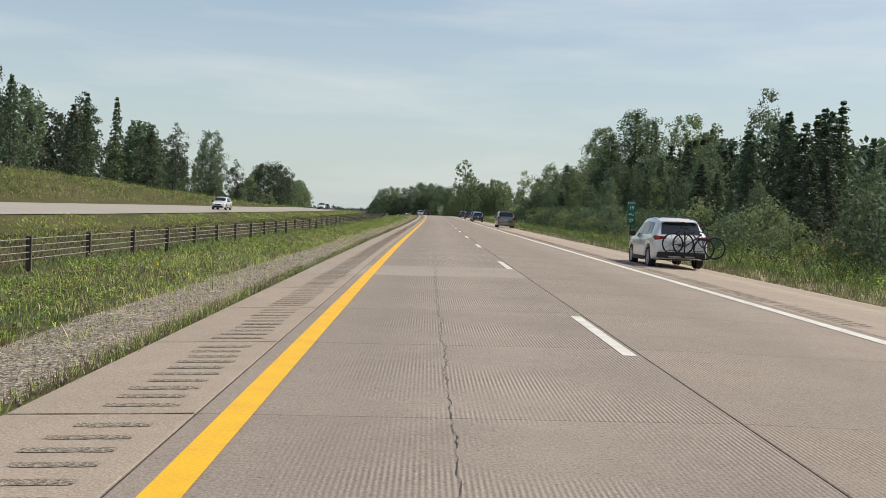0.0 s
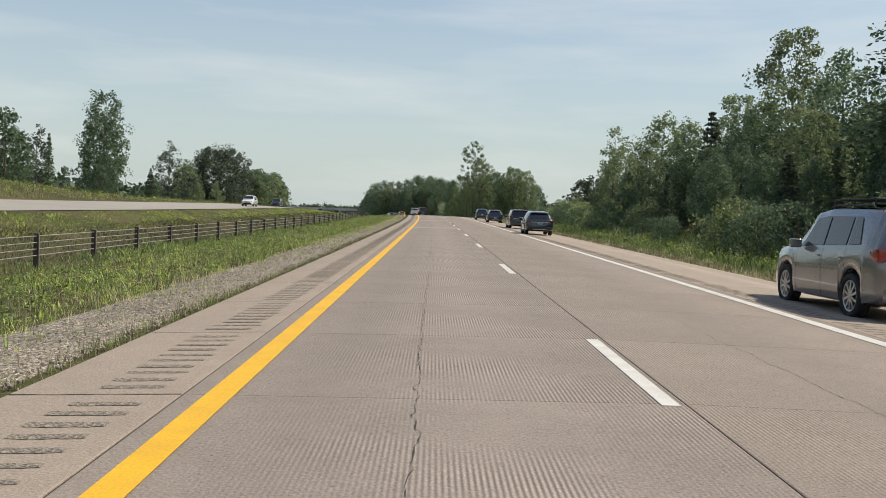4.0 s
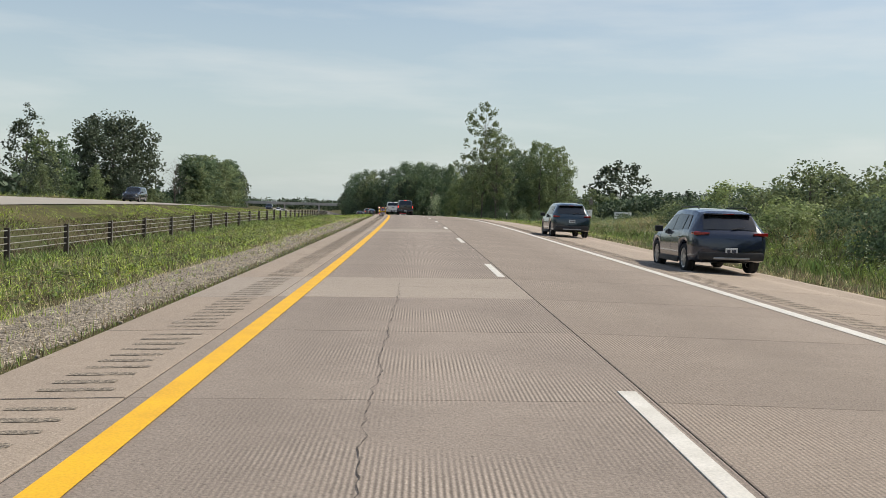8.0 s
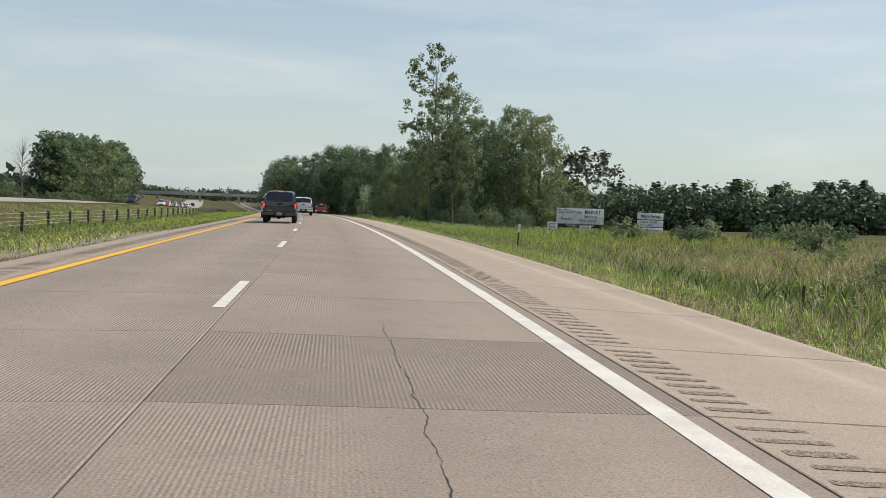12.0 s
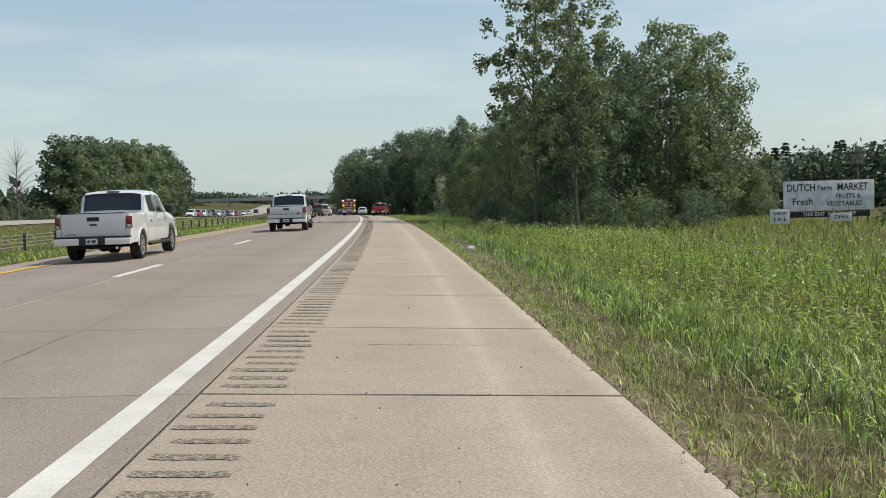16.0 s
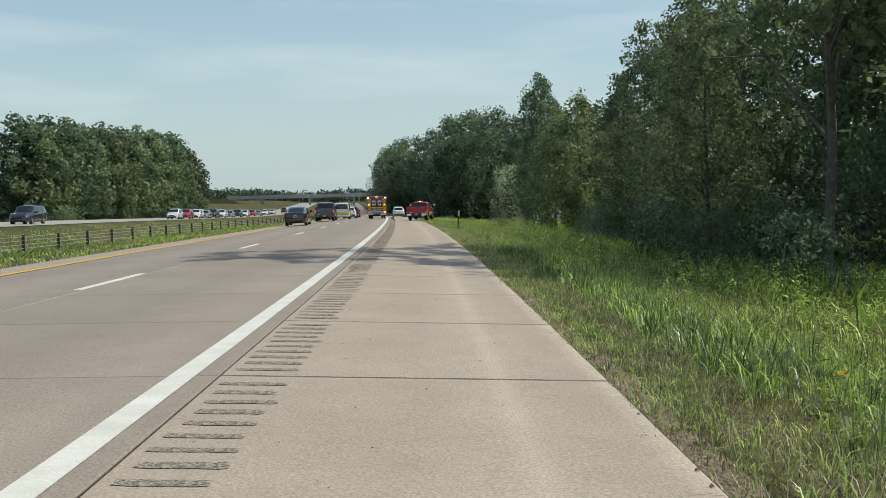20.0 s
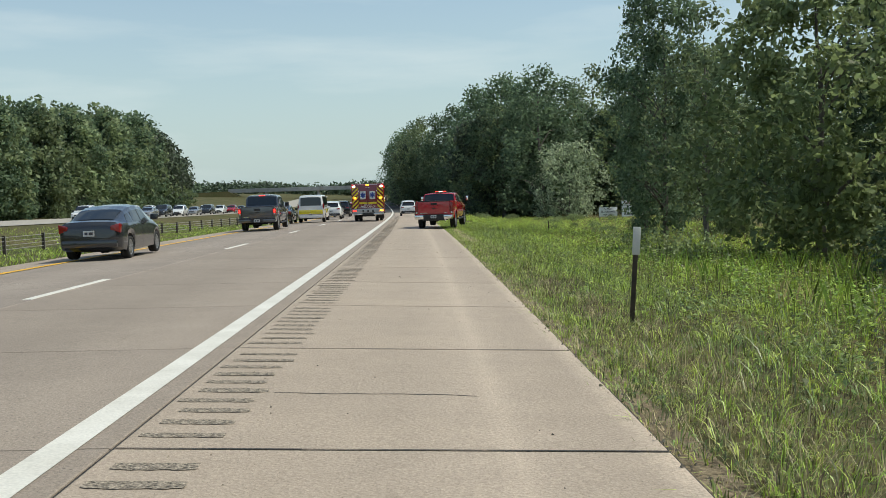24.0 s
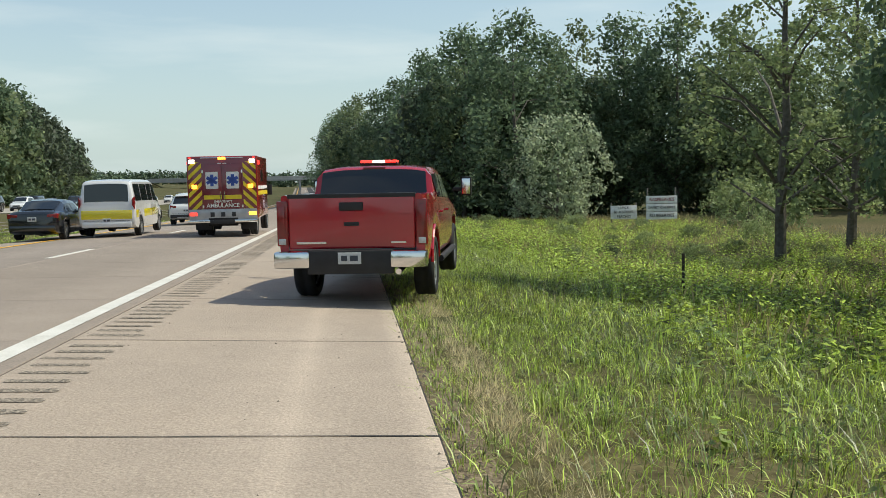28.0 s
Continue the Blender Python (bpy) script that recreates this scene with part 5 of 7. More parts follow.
    part("gate_handle", made((box, -.16, .16, -.034, -.01, rail - .20, rail - .09, .015)), M_PLASTIC, gate)
    part("top_cap", made((box, -half + .16, half - .16, -.03, .07, rail - (.03 if split_bumper else 0), rail + .025, .01)), M_PLASTIC, gate)
    if chrome_gate:
        part("chrome_band", made((box, -half + .19, half - .19, -.030, -.015, .90, 1.16, .012)), M_SATIN, gate, "satin silver tailgate panel")
        part("band_edge", made((box, -half + .21, half - .21, -.033, -.02, .885, .90, .004)), M_PLASTIC, gate)
        part("badge", made((tube, (.62, -.034, .92), (.62, -.02, .92), .06, .06, 16)), M_BAR, gate)
    else:
        part("badge", made((box, -.10, .10, -.028, -.016, .98, 1.03, .01)), M_PLASTIC if lamp_kind != "oval" else M_BAR, gate)
        part("model_badge", made((box, -.74, -.34 if split_bumper else -.46, -.027, -.016, .745, .775, .003, 1)), M_CHROME, gate)
        if split_bumper:
            part("model_badge", made((box, .52, .72, -.027, -.016, .745, .77, .003, 1)), M_CHROME, gate)
    if split_bumper:
        for k in (-1, 1):
            fitting("rear_bumper", t, bumper, min(k * .53, k * half), max(k * .53, k * half), -.22, -.02, .44, .66, .04)
        fitting("bumper_step", t, M_PLASTIC, -.56, .56, -.205, 0, .36, .67, .02)
    else:
        fitting("rear_bumper", t, bumper, -half + .01, half - .01, -.20, -.01, .47, .66, .04)
        fitting("bumper_step", t, M_PLASTIC, -half + .02, half - .02, -.19, 0, .655, .70, .012)
        fitting("bumper_centre", t, M_PLASTIC, -.34, .34, -.212, -.05, .46, .66, .01)
    plate(t, 0, -.222, .57)
    part("hitch", made((box, -.05, .05, -.16, .05, .36, .45, .01), (tube, (-.55, -.02, .40), (.55, -.02, .40), .035)), M_UNDER, t)
    part("exhaust", made((tube, (.62, -.10, .38), (.62, .5, .40), .04, .04, 10)), M_CHROME, t)
    part("spare_wheel", made((tube, (0, .35, .48), (0, .35, .66), .36, .36, 20)), M_TYRE, t)
    fitting("front_bumper", t, bumper, -half * .9, half * .9, length - .12, length + .08, .42, .68, .05)
    fitting("grille", t, M_PLASTIC, -half * .58, half * .58, length - .06, length + .03, .74, 1.08, .03)
    fitting("brake_lamp", t, E_RED if lit else M_LENS, -.17, .17, bed + .17, bed + .235, roof - .065, roof - .03, .006)
    x = half
    for k in (-1, 1):
        if tow_mirror:
            arm = part("tow_mirror", made((box, min(k * 1.04, k * 1.20), max(k * 1.04, k * 1.20), bed + 2.1, bed + 2.18, 1.36, 1.42, .01),
                                          (box, min(k * 1.18, k * 1.36), max(k * 1.18, k * 1.36), bed + 2.08, bed + 2.22, 1.28, 1.60, .03)), M_PLASTIC, t)
            part("mirror_glass", made((box, min(k * 1.20, k * 1.34), max(k * 1.20, k * 1.34), bed + 2.072, bed + 2.082, 1.31, 1.57, .004)), M_CHROME, arm)
        else:
            part("mirror", made((box, min(k * .99, k * 1.22), max(k * .99, k * 1.22), bed + 2.12, bed + 2.26, 1.26, 1.48, .045, 3)), M_PLASTIC, t)
    if topper:
        top = Shape(bed + .02, half * 2 * .985, 1.93, [(0, 1.33), (.02, 1.36), (.14, 1.86), (.24, 1.91), (bed + .02, 1.93)], [(0, 1.315), (bed + .02, 1.315)], [(0, 1.30), (bed + .02, 1.30)],
                    [(0, .96), (bed + .02, .965)], [(0, .86), (.14, .76), (.5, .77), (bed + .02, .77)], (), .1)
        cap = part("bed_cap", from_lists(*top.loft()), body_paint, t)
        glass("rear_window", top.pane(.022, .135, .92, -.012), t)
        for k in (-1, 1):
            glass("side_window", top.side(.30, .95, .12, .85, k), t, M_GLASS_CLEAR)
            glass("side_window", top.side(1.0, 1.68, .12, .85, k), t, M_GLASS_CLEAR)
        part("brake_lamp", made((box, -.14, .14, .16, .24, 1.895, 1.92, .006)), E_RED, t)
    if light_bar:
        bar = part("light_bar", made((box, -.29, .29, bed + .62, bed + .86, roof + .010, roof + .045, .012)), M_PLASTIC, t)
        for i in range(6):
            x0 = -.285 + i * .096
            part("lamp", made((box, x0, x0 + .090, bed + .60, bed + .88, roof + .042, roof + .082, .014)), E_RED if i in (0, 1, 4, 5) else E_WHITE, bar)
    return t


def ambulance(m):
    """A box ambulance. y runs forward from the rear step."""
    t = thing("ambulance", m, "maroon ambulance with yellow and red rear chevrons and lit warning lamps", "ambulance")
    w, z0, z1, bl = 1.19, .62, 2.78, 4.3
    part("module", made((box, -w, w, .30, bl, z0, z1, .05, 3)), P_FIRE, t)
    rear = part("rear_wall", made((box, -w + .03, w - .03, .285, .31, z0 + .03, z1 - .04, .01)), P_MAROON, t)
    # chevrons: slanting bands either side of the doors
    for k in (-1, 1):
        x0, x1 = .70, w - .05
        for i in range(8):
            zb = z0 - .20 + i * .31
            v, pts = [], [(x1, zb), (x1, zb + .155), (x0, zb + .155 + .42), (x0, zb + .42)]
            lo, hi = z0 + .05, z1 - .20
            clipped = []
            for j in range(4):
                a, b = pts[j], pts[(j + 1) % 4]
                for n in range(6):
                    f = n / 6
                    clipped.append((a[0] + (b[0] - a[0]) * f, min(hi, max(lo, a[1] + (b[1] - a[1]) * f))))
            if max(c[1] for c in clipped) - min(c[1] for c in clipped) < .05:
                continue
            poly = []
            for c in clipped:
                if not poly or (abs(c[0] - poly[-1][0]) + abs(c[1] - poly[-1][1])) > 1e-4:
                    poly.append(c)
            bm = bmesh.new()
            vs = [bm.verts.new((k * x, .282, z)) for x, z in poly]
            try:
                bm.faces.new(vs)
            except ValueError:
                bm.free()
                continue
            part("chevron", bm, M_REFLECT_Y, rear, "reflective yellow chevron")
    for k in (-1, 1):
        door = part("rear_door", made((box, min(k * .012, k * .66), max(k * .012, k * .66), .262, .30, z0 + .06, z1 - .26, .012)), P_MAROON, t)
        part("door_window", made((box, min(k * .14, k * .56), max(k * .14, k * .56), .252, .27, 1.66, 2.24, .03, 3)), M_SIGN_WHITE, door, "white-framed door window panel")
        star = bmesh.new()
        for a in (0, 60, 120):
            bmesh.ops.create_cube(star, size=1, matrix=Matrix.Translation((k * .35, .247, 1.95)) @ Matrix.Rotation(radians(a), 4, "Y") @ Matrix.Diagonal((.11, .012, .40, 1)))
        part("emblem", star, M_EMBLEM, door, "blue six-armed emblem")
        part("grab_rail", made((tube, (k * .07, .235, 1.2), (k * .07, .235, 1.56), .014)), M_CHROME, door)
        part("door_band", made((box, min(k * .03, k * .64), max(k * .03, k * .64), .254, .268, 1.30, 1.44, .004, 1)), M_REFLECT_Y, door, "gold striped band")
        part("door_hinge", made((box, min(k * .64, k * .69), max(k * .64, k * .69), .25, .29, 1.0, 1.1), (box, min(k * .64, k * .69), max(k * .64, k * .69), .25, .29, 2.2, 2.3)), M_CHROME, door)
        for x, z, e, sz in ((1.02, 2.60, E_WHITE, .10), (.95, 1.74, E_AMBER, .09)):
            part("warning_lamp", made((box, k * x - sz, k * x + sz, .24, .30, z - .07, z + .07, .02)), e, t, "lit warning lamp")
        part("tail_light", made((box, k * 1.0 - .13, k * 1.0 + .13, .20, .30, .74, .86, .02)), E_RED if k < 0 else E_AMBER, t)
        part("marker_lamp", made((box, k * 1.08 - .05, k * 1.08 + .05, .27, .30, 2.70, 2.74, .008)), E_RED, t)
        # red and gold bands along the side
        part("side_stripe", made((box, k * (w + .001), k * (w + .008), .40, bl - .1, 1.42, 1.56)), M_REFLECT_Y, t, "gold stripe")
        part("side_stripe", made((box, k * (w + .001), k * (w + .008), .40, bl - .1, 1.62, 1.74)), M_SIGN_WHITE, t, "white stripe")
        part("side_window", made((box, k * (w + .001), k * (w + .012), 1.5, 2.3, 1.9, 2.3, .01)), M_GLASS, t)
        part("side_lamp", made((box, k * (w - .01), k * (w + .04), .55, .85, 2.48, 2.62, .015)), E_RED, t)
        part("compartment_door", made((box, k * (w + .001), k * (w + .014), .5, 1.3, .75, 1.36, .01)), P_FIRE, t)
    part("centre_lamp", made((box, -.13, .13, .24, .30, 2.66, 2.75, .015)), E_AMBER, t, "lit amber lamp")
    part("roof_rail", made((tube, (-.72, .27, 2.72), (.72, .27, 2.72), .02)), M_CHROME, t)
    step = part("rear_step", made((box, -w + .03, w - .03, .0, .34, .50, .60, .02)), M_CHROME, t)
    part("kick_plate", made((box, -w + .04, w - .04, .22, .30, .60, .96, .02)), M_SILVER_TRIM, t)
    part("step_centre", made((box, -.42, .42, -.03, .02, .46, .60, .01)), M_PLASTIC, step)
    for x in (-.36, .0, .36):
        part("socket_box", made((box, x - .07, x + .07, .20, .225, .70, .86, .008)), M_PLASTIC, t)
    lettering("lettering", "AMBULANCE", .19, M_SIGN_WHITE, t, pose(0, .258, 1.08, 90), "white painted word", squeeze=1.0)
    lettering("lettering", "EMERGENCY", .11, M_SIGN_WHITE, t, pose(0, .258, 1.22, 90), "white painted word")
    for a, b in ((-.15, -.02), (.02, .15)):
        part("unit_number", made((box, a, b, .27, .284, 2.44, 2.54)), M_SIGN_WHITE, t)
    # cab
    s = Shape(2.35, 2.03, 2.05, [(0, 2.0), (.5, 2.05), (.9, 1.95), (1.4, 1.42), (1.6, 1.32), (2.2, 1.2), (2.35, .9)], [(0, 1.3), (1.5, 1.25), (2.2, 1.05), (2.35, .7)], [(0, .5), (2.35, .5)],
              [(0, 1), (1.8, .98), (2.2, .9), (2.35, .75)], [(0, .8), (1.2, .8), (1.6, .88), (2.35, .7)], (1.55,), .40)
    part("cab", from_lists(*s.loft()), P_FIRE, t).location.y = bl - .05
    for k in (-1, 1):
        glass("side_window", s.side(.2, 1.15, .1, .9, k, 0, -.3), t, M_GLASS_CLEAR).location.y = bl - .05
        part("mirror", made((box, min(k * 1.05, k * 1.30), max(k * 1.05, k * 1.30), bl + .95, bl + 1.1, 1.35, 1.75, .03)), M_PLASTIC, t)
        for dx in (.92, .62):
            wheel(t, k * dx, 1.55, .40, .25, M_RIM, 8)
        wheel(t, k * .92, bl + 1.5, .40, .25, M_RIM, 8)
        part("mud_flap", made((box, k * .78 - .28, k * .78 + .28, 1.02, 1.035, .22, .62)), M_PLASTIC, t)
    glass("windscreen", s.pane(.95, 1.38, .9, .012), t).location.y = bl - .05
    part("chassis", made((box, -.5, .5, .2, bl + 2.0, .38, .66, .02), (box, -.85, .85, 1.35, 1.75, .34, .46, .05)), M_UNDER, t)
    part("exhaust", made((tube, (.55, .1, .40), (.55, .8, .40), .05)), M_CHROME, t)
    return t


M_EMBLEM = mat("emblem_blue", (0.03, 0.08, 0.35), 0.5)


def bicycle(parent, m, frame_paint):
    """A bicycle on the rack, one mesh for each of its parts."""
    hub = part("bicycle", made((tube, (-.10, 0, .32), (.36, 0, .80), .02)), frame_paint, parent, "bicycle strapped to the rack")
    for name, p, q, r in (("chain_stay", (-.52, 0, .35), (-.10, 0, .32), .016), ("seat_tube", (-.10, 0, .32), (-.22, 0, .86), .018), ("top_tube", (-.20, 0, .78), (.34, 0, .86), .017),
                          ("head_tube", (.36, 0, .78), (.40, 0, .96), .018), ("fork", (.37, 0, .80), (.53, 0, .35), .014), ("seat_stay", (-.52, 0, .35), (-.20, 0, .78), .010)):
        part(name, made((tube, p, q, r)), frame_paint, hub)
    hub.matrix_local = m
    for x in (-.52, .53):
        bm = bmesh.new()
        for i in range(20):
            a, b = 2 * math.pi * i / 20, 2 * math.pi * (i + 1) / 20
            tube(bm, (x + .335 * math.cos(a), 0, .35 + .335 * math.sin(a)), (x + .335 * math.cos(b), 0, .35 + .335 * math.sin(b)), .026, .026, 6)
        for i in range(10):
            a = 2 * math.pi * i / 10
            tube(bm, (x, 0, .35), (x + .32 * math.cos(a), 0, .35 + .32 * math.sin(a)), .003, .003, 4)
        part("bicycle_wheel", bm, M_TYRE, hub)
    part("saddle", made((box, -.36, -.12, -.06, .06, .88, .93, .02)), M_PLASTIC, hub)
    part("handlebar", made((tube, (.40, -.28, .98), (.40, .28, .98), .013)), M_PLASTIC, hub)
    return hub


# cars pulled over on the right shoulder
SHOULDER = "cars pulled over on the shoulder"
suv = wagon(place(9.6, 30.4), "white crossover with two bicycles on its rear rack", "car", P_WHITE, WAGON, (4.57, 1.84, 1.70), group=SHOULDER, lamps=(.56, .96, .92, 1.08))
rack = part("bicycle_rack", made((tube, (0, .0, .42), (0, -.42, .42), .03), (tube, (0, -.40, .42), (0, -.34, 1.25), .025), (tube, (-.25, -.12, 1.20), (-.25, -.55, 1.24), .015), (tube, (.25, -.12, 1.20), (.25, -.55, 1.24), .015)), M_PLASTIC, suv)
bicycle(suv, pose(.10, -.24, .42, 0, 8, 3), P_BLACK)
bicycle(suv, pose(.42, -.42, .44, 0, -6, 183), P_NAVY)
suv = wagon(place(9.7, 108.5), "pewter grey full-size sport utility vehicle with a roof rack", "car", P_PEWTER, BOXY, (5.1, 2.0, 1.92), .39, (1.05, 4.05), group=SHOULDER, lamps=(.70, .98, .88, 1.10), cladding=False, rear=(.065, .21))
basket = part("roof_basket", made((box, -.62, .62, 1.0, 2.6, 1.955, 1.975, .008), *((tube, (-.62, y, 2.06), (.62, y, 2.06), .016) for y in (1.0, 1.4, 1.8, 2.2, 2.6)),
                                  *((tube, (x, 1.0, 2.06), (x, 2.6, 2.06), .016) for x in (-.62, .62)), *((tube, (x, y, 1.90), (x, y, 2.06), .014) for x in (-.62, .62) for y in (1.0, 1.8, 2.6))), M_PLASTIC, suv, "black roof basket")
wagon(place(8.8, 158.0), "dark blue-grey crossover with chrome trim and alloy wheels", "car", P_BLUEGREY, WAGON, (4.68, 1.87, 1.65), .37, group=SHOULDER, lamps=(.46, .98, .93, 1.06), plate_z=.84, spokes=10, rails=False, chrome_strip=True)
wagon(place(9.45, 178.8), "black minivan with a chrome strip", "van", P_BLACK, BOXY, (5.14, 1.99, 1.75), .35, (1.02, 4.12), group=SHOULDER, lamps=(.74, .97, .92, 1.20), cladding=False, rear=(.065, .21), chrome_strip=True, plate_z=.95)
wagon(place(9.5, 211.6), "navy compact crossover with silver bumper trim", "car", P_NAVY, WAGON, (4.64, 1.88, 1.63), .36, group=SHOULDER, lamps=(.58, .97, .98, 1.08), plate_z=.60)
wagon(place(9.3, 233.9), "dark teal crossover with a roof fin aerial", "car", P_TEAL, WAGON, (4.55, 1.84, 1.68), .36, group=SHOULDER, lamps=(.62, .97, .96, 1.06), rim=M_RIM_DARK)

# traffic standing in the left lane
QUEUE = "traffic standing in the lane"
pickup(place(2.3, 314), "dark grey pickup with a matching bed cap", P_CHARCOAL, P_CHARCOAL, topper=True, lit=True, spokes=6, group=QUEUE)
pickup(place(1.2, 335.6), "white crew-cab pickup with a dark rear window", P_WHITE, P_WHITE, lamp_kind="oval", group=QUEUE, spokes=6)
pickup(place(3.85, 360.0), "pearl white pickup with a chrome tailgate band", P_PEARL, P_PEARL, chrome_gate=True, group=QUEUE)
wagon(place(0.65, 431.8), "charcoal hatchback with clear tail lamps", "car", P_CHARCOAL, HATCH, (4.45, 1.745, 1.49), .31, (.88, 3.58), rear=(.37, 1.08), front=(2.66, 3.42), cladding=False, rails=False, wiper=False,
      sides=((.72, 1.22, .28, 0), (1.3, 2.0, .1, 0), (2.06, 3.0, 0, -.5)), lamps=(.66, .95, .74, 1.0), group=QUEUE, plate_z=.74)
pickup(place(1.0, 457.5), "grey crew-cab pickup with lit tail lamps", P_GREY, P_GREY, lit=True, group=QUEUE)
wagon(place(-.6, 478), "black sedan waiting at the lane's edge", "car", P_BLACK, SEDAN, (4.7, 1.82, 1.45), .32, (1.0, 3.7), rear=(.66, 1.36), front=(2.82, 3.52), cladding=False, rails=False, wiper=False,
      sides=((1.05, 1.95, .35, 0), (2.02, 3.0, 0, -.5)), lamps=(.55, .95, .80, .98), group=QUEUE)
van = wagon(place(1.7, 479), "white passenger van with yellow lower panels", "van", P_WHITE, VAN, (5.55, 2.06, 2.10), .35, (1.1, 4.55), rear=(.034, .088), front=(4.02, 4.7), cladding=False, rails=False, wiper=False,
            sides=((.35, 1.3, 0, 0), (1.4, 2.5, 0, 0), (2.6, 3.4, 0, 0), (3.5, 4.45, 0, -.35)), lamps=(.88, .97, 1.0, 1.5), group=QUEUE, plate_z=.62, side_glass=M_GLASS)
fitting("yellow_panel", van, P_YELLOW, -.90, .90, -.022, .05, .66, .98, .02, "yellow lower panel")
for k in (-1, 1):
    part("yellow_panel", made((box, min(k * 1.02, k * 1.036), max(k * 1.02, k * 1.036), .12, .68, .70, .98, .004), (box, min(k * 1.02, k * 1.036), max(k * 1.02, k * 1.036), 1.55, 4.1, .70, .98, .004)), P_YELLOW, van, "yellow side panel")
wagon(place(2.1, 494), "white crossover waiting behind a van", "car", P_WHITE, WAGON, (4.6, 1.86, 1.66), group=QUEUE)
wagon(place(1.9, 512), "black boxy sport utility vehicle", "car", P_BLACK, BOXY, (4.9, 1.95, 1.78), .37, (1.0, 3.9), group=QUEUE, rear=(.065, .21))
wagon(place(1.9, 528), "dark red crossover in the queue", "car", P_RED, WAGON, (4.6, 1.86, 1.66), group=QUEUE)
wagon(place(5.4, 546), "dark blue sedan further up the road", "car", P_NAVY, SEDAN, (4.7, 1.82, 1.45), .32, (1.0, 3.7), rear=(.66, 1.36), front=(2.82, 3.52), cladding=False, rails=False, wiper=False,
      sides=((1.05, 1.95, .35, 0), (2.02, 3.0, 0, -.5)), lamps=(.55, .95, .80, .98), group=QUEUE)
wagon(place(9.3, 509), "white crossover pulled onto the shoulder", "car", P_WHITE, WAGON, (4.6, 1.86, 1.70))
ambulance(place(6.15, 476.5))
red = pickup(place(10.47, 455.9, 0, -10.5), "red pickup with a lit warning bar, stopped half on the grass", P_RED, M_CHROME, light_bar=True, tow_mirror=True, spokes=8, split_bumper=True, lit=False, wheel_r=0.43, rail=1.38, roof=1.80)
for ob in red.children:
    if not ob.name.startswith("wheel"):
        ob.location.z += 0.08

# cars on the opposite carriageway, coming this way
ONCOMING = "cars on the opposite carriageway"
models = [wagon(place(-26, 244, .06, 180), "white crossover coming along the opposite carriageway", "car", P_WHITE, WAGON, group=ONCOMING),
          wagon(place(-26, 452, .06, 180), "dark grey sport utility vehicle on the opposite carriageway", "car", P_CHARCOAL, BOXY, (4.9, 1.95, 1.78), .37, (1.0, 3.9), rear=(.065, .21), group=ONCOMING),
          wagon(place(-26, 523, .06, 180), "red crossover in the queue across the median", "car", P_RED, WAGON, group=ONCOMING),
          wagon(place(-26, 541, .06, 180), "silver sedan in the queue across the median", "car", P_SILVER, SEDAN, (4.7, 1.82, 1.45), .32, (1.0, 3.7), rear=(.66, 1.36), front=(2.82, 3.52), cladding=False, rails=False, wiper=False,
                sides=((1.05, 1.95, .35, 0), (2.02, 3.0, 0, -.5)), lamps=(.55, .95, .80, .98), group=ONCOMING)]
for k, d, y in ((0, -26, 514), (0, -26, 532), (1, -26, 549), (0, -26, 560), (3, -26, 571), (1, -26, 583), (0, -26, 596), (2, -26, 610), (3, -26, 623), (0, -29.8, 556), (1, -29.8, 577), (0, -29.8, 600),
                (3, -29.8, 632), (0, -26, 642), (0, -26, 664), (3, -29.8, 690), (1, -26, 712), (0, -26, 126), (1, -29.8, 306)):
    copy_thing(models[k], place(d, y, .06, 180))

# ---- cable barrier in the median
FENCE_D, POST_STEP = -10.6, 5.0
barrier = thing("cable_barrier", pose(0, 0, 0), "four-strand steel cable barrier on dark posts in the median", "barrier")
post_bm = made((box, -.075, .075, -.05, .05, -.60, 1.04, .01))
post_mesh = bpy.data.meshes.new("post")
post_bm.to_mesh(post_mesh)
post_bm.free()
post_mesh.materials.append(M_POST)
hook_bm = made((tube, (.092, -.02, -.3), (.092, -.02, 1.06), .013))
hook_mesh = bpy.data.meshes.new("rod")
hook_bm.to_mesh(hook_mesh)
hook_bm.free()
hook_mesh.materials.append(M_CABLE)
post_ys = np.arange(-22, 640, POST_STEP)


def rail_spot(d, y, up=0.0):
    """A point of the barrier: its line keeps an even height over the ditch."""
    x, yy = on_plan(d, y)
    return Vector((float(x), float(yy), float(rise(y)) - 0.79 + up))


for y in post_ys:
    p = part("post", post_mesh, None, barrier)
    p.matrix_local = Matrix.Translation(rail_spot(FENCE_D, float(y))) @ pose(0, 0, 0, 0, 0, turn(float(y)))
    p2 = part("rod", hook_mesh, None, p)
for h in (0.36, 0.56, 0.76, 0.96):
    bm = bmesh.new()
    for a, b in zip(post_ys[:-1], post_ys[1:]):
        tube(bm, rail_spot(FENCE_D + .02, float(a), h), rail_spot(FENCE_D + .02, float(b), h), .014, .014, 5)
    part("cable", bm, M_CABLE, barrier)


# ---- signs
def posts(t, xs, h, r=0.05, material=None):
    for x in xs:
        part("post", made((box, x - r, x + r, .03, .03 + 2 * r, -.5, h, .01)), material or M_WOOD, t)


def board(t, x0, x1, z0, z1, material=None, label=""):
    return part("board", made((box, x0, x1, -.02, .02, z0, z1, .006)), material or M_SIGN_WHITE, t, label)


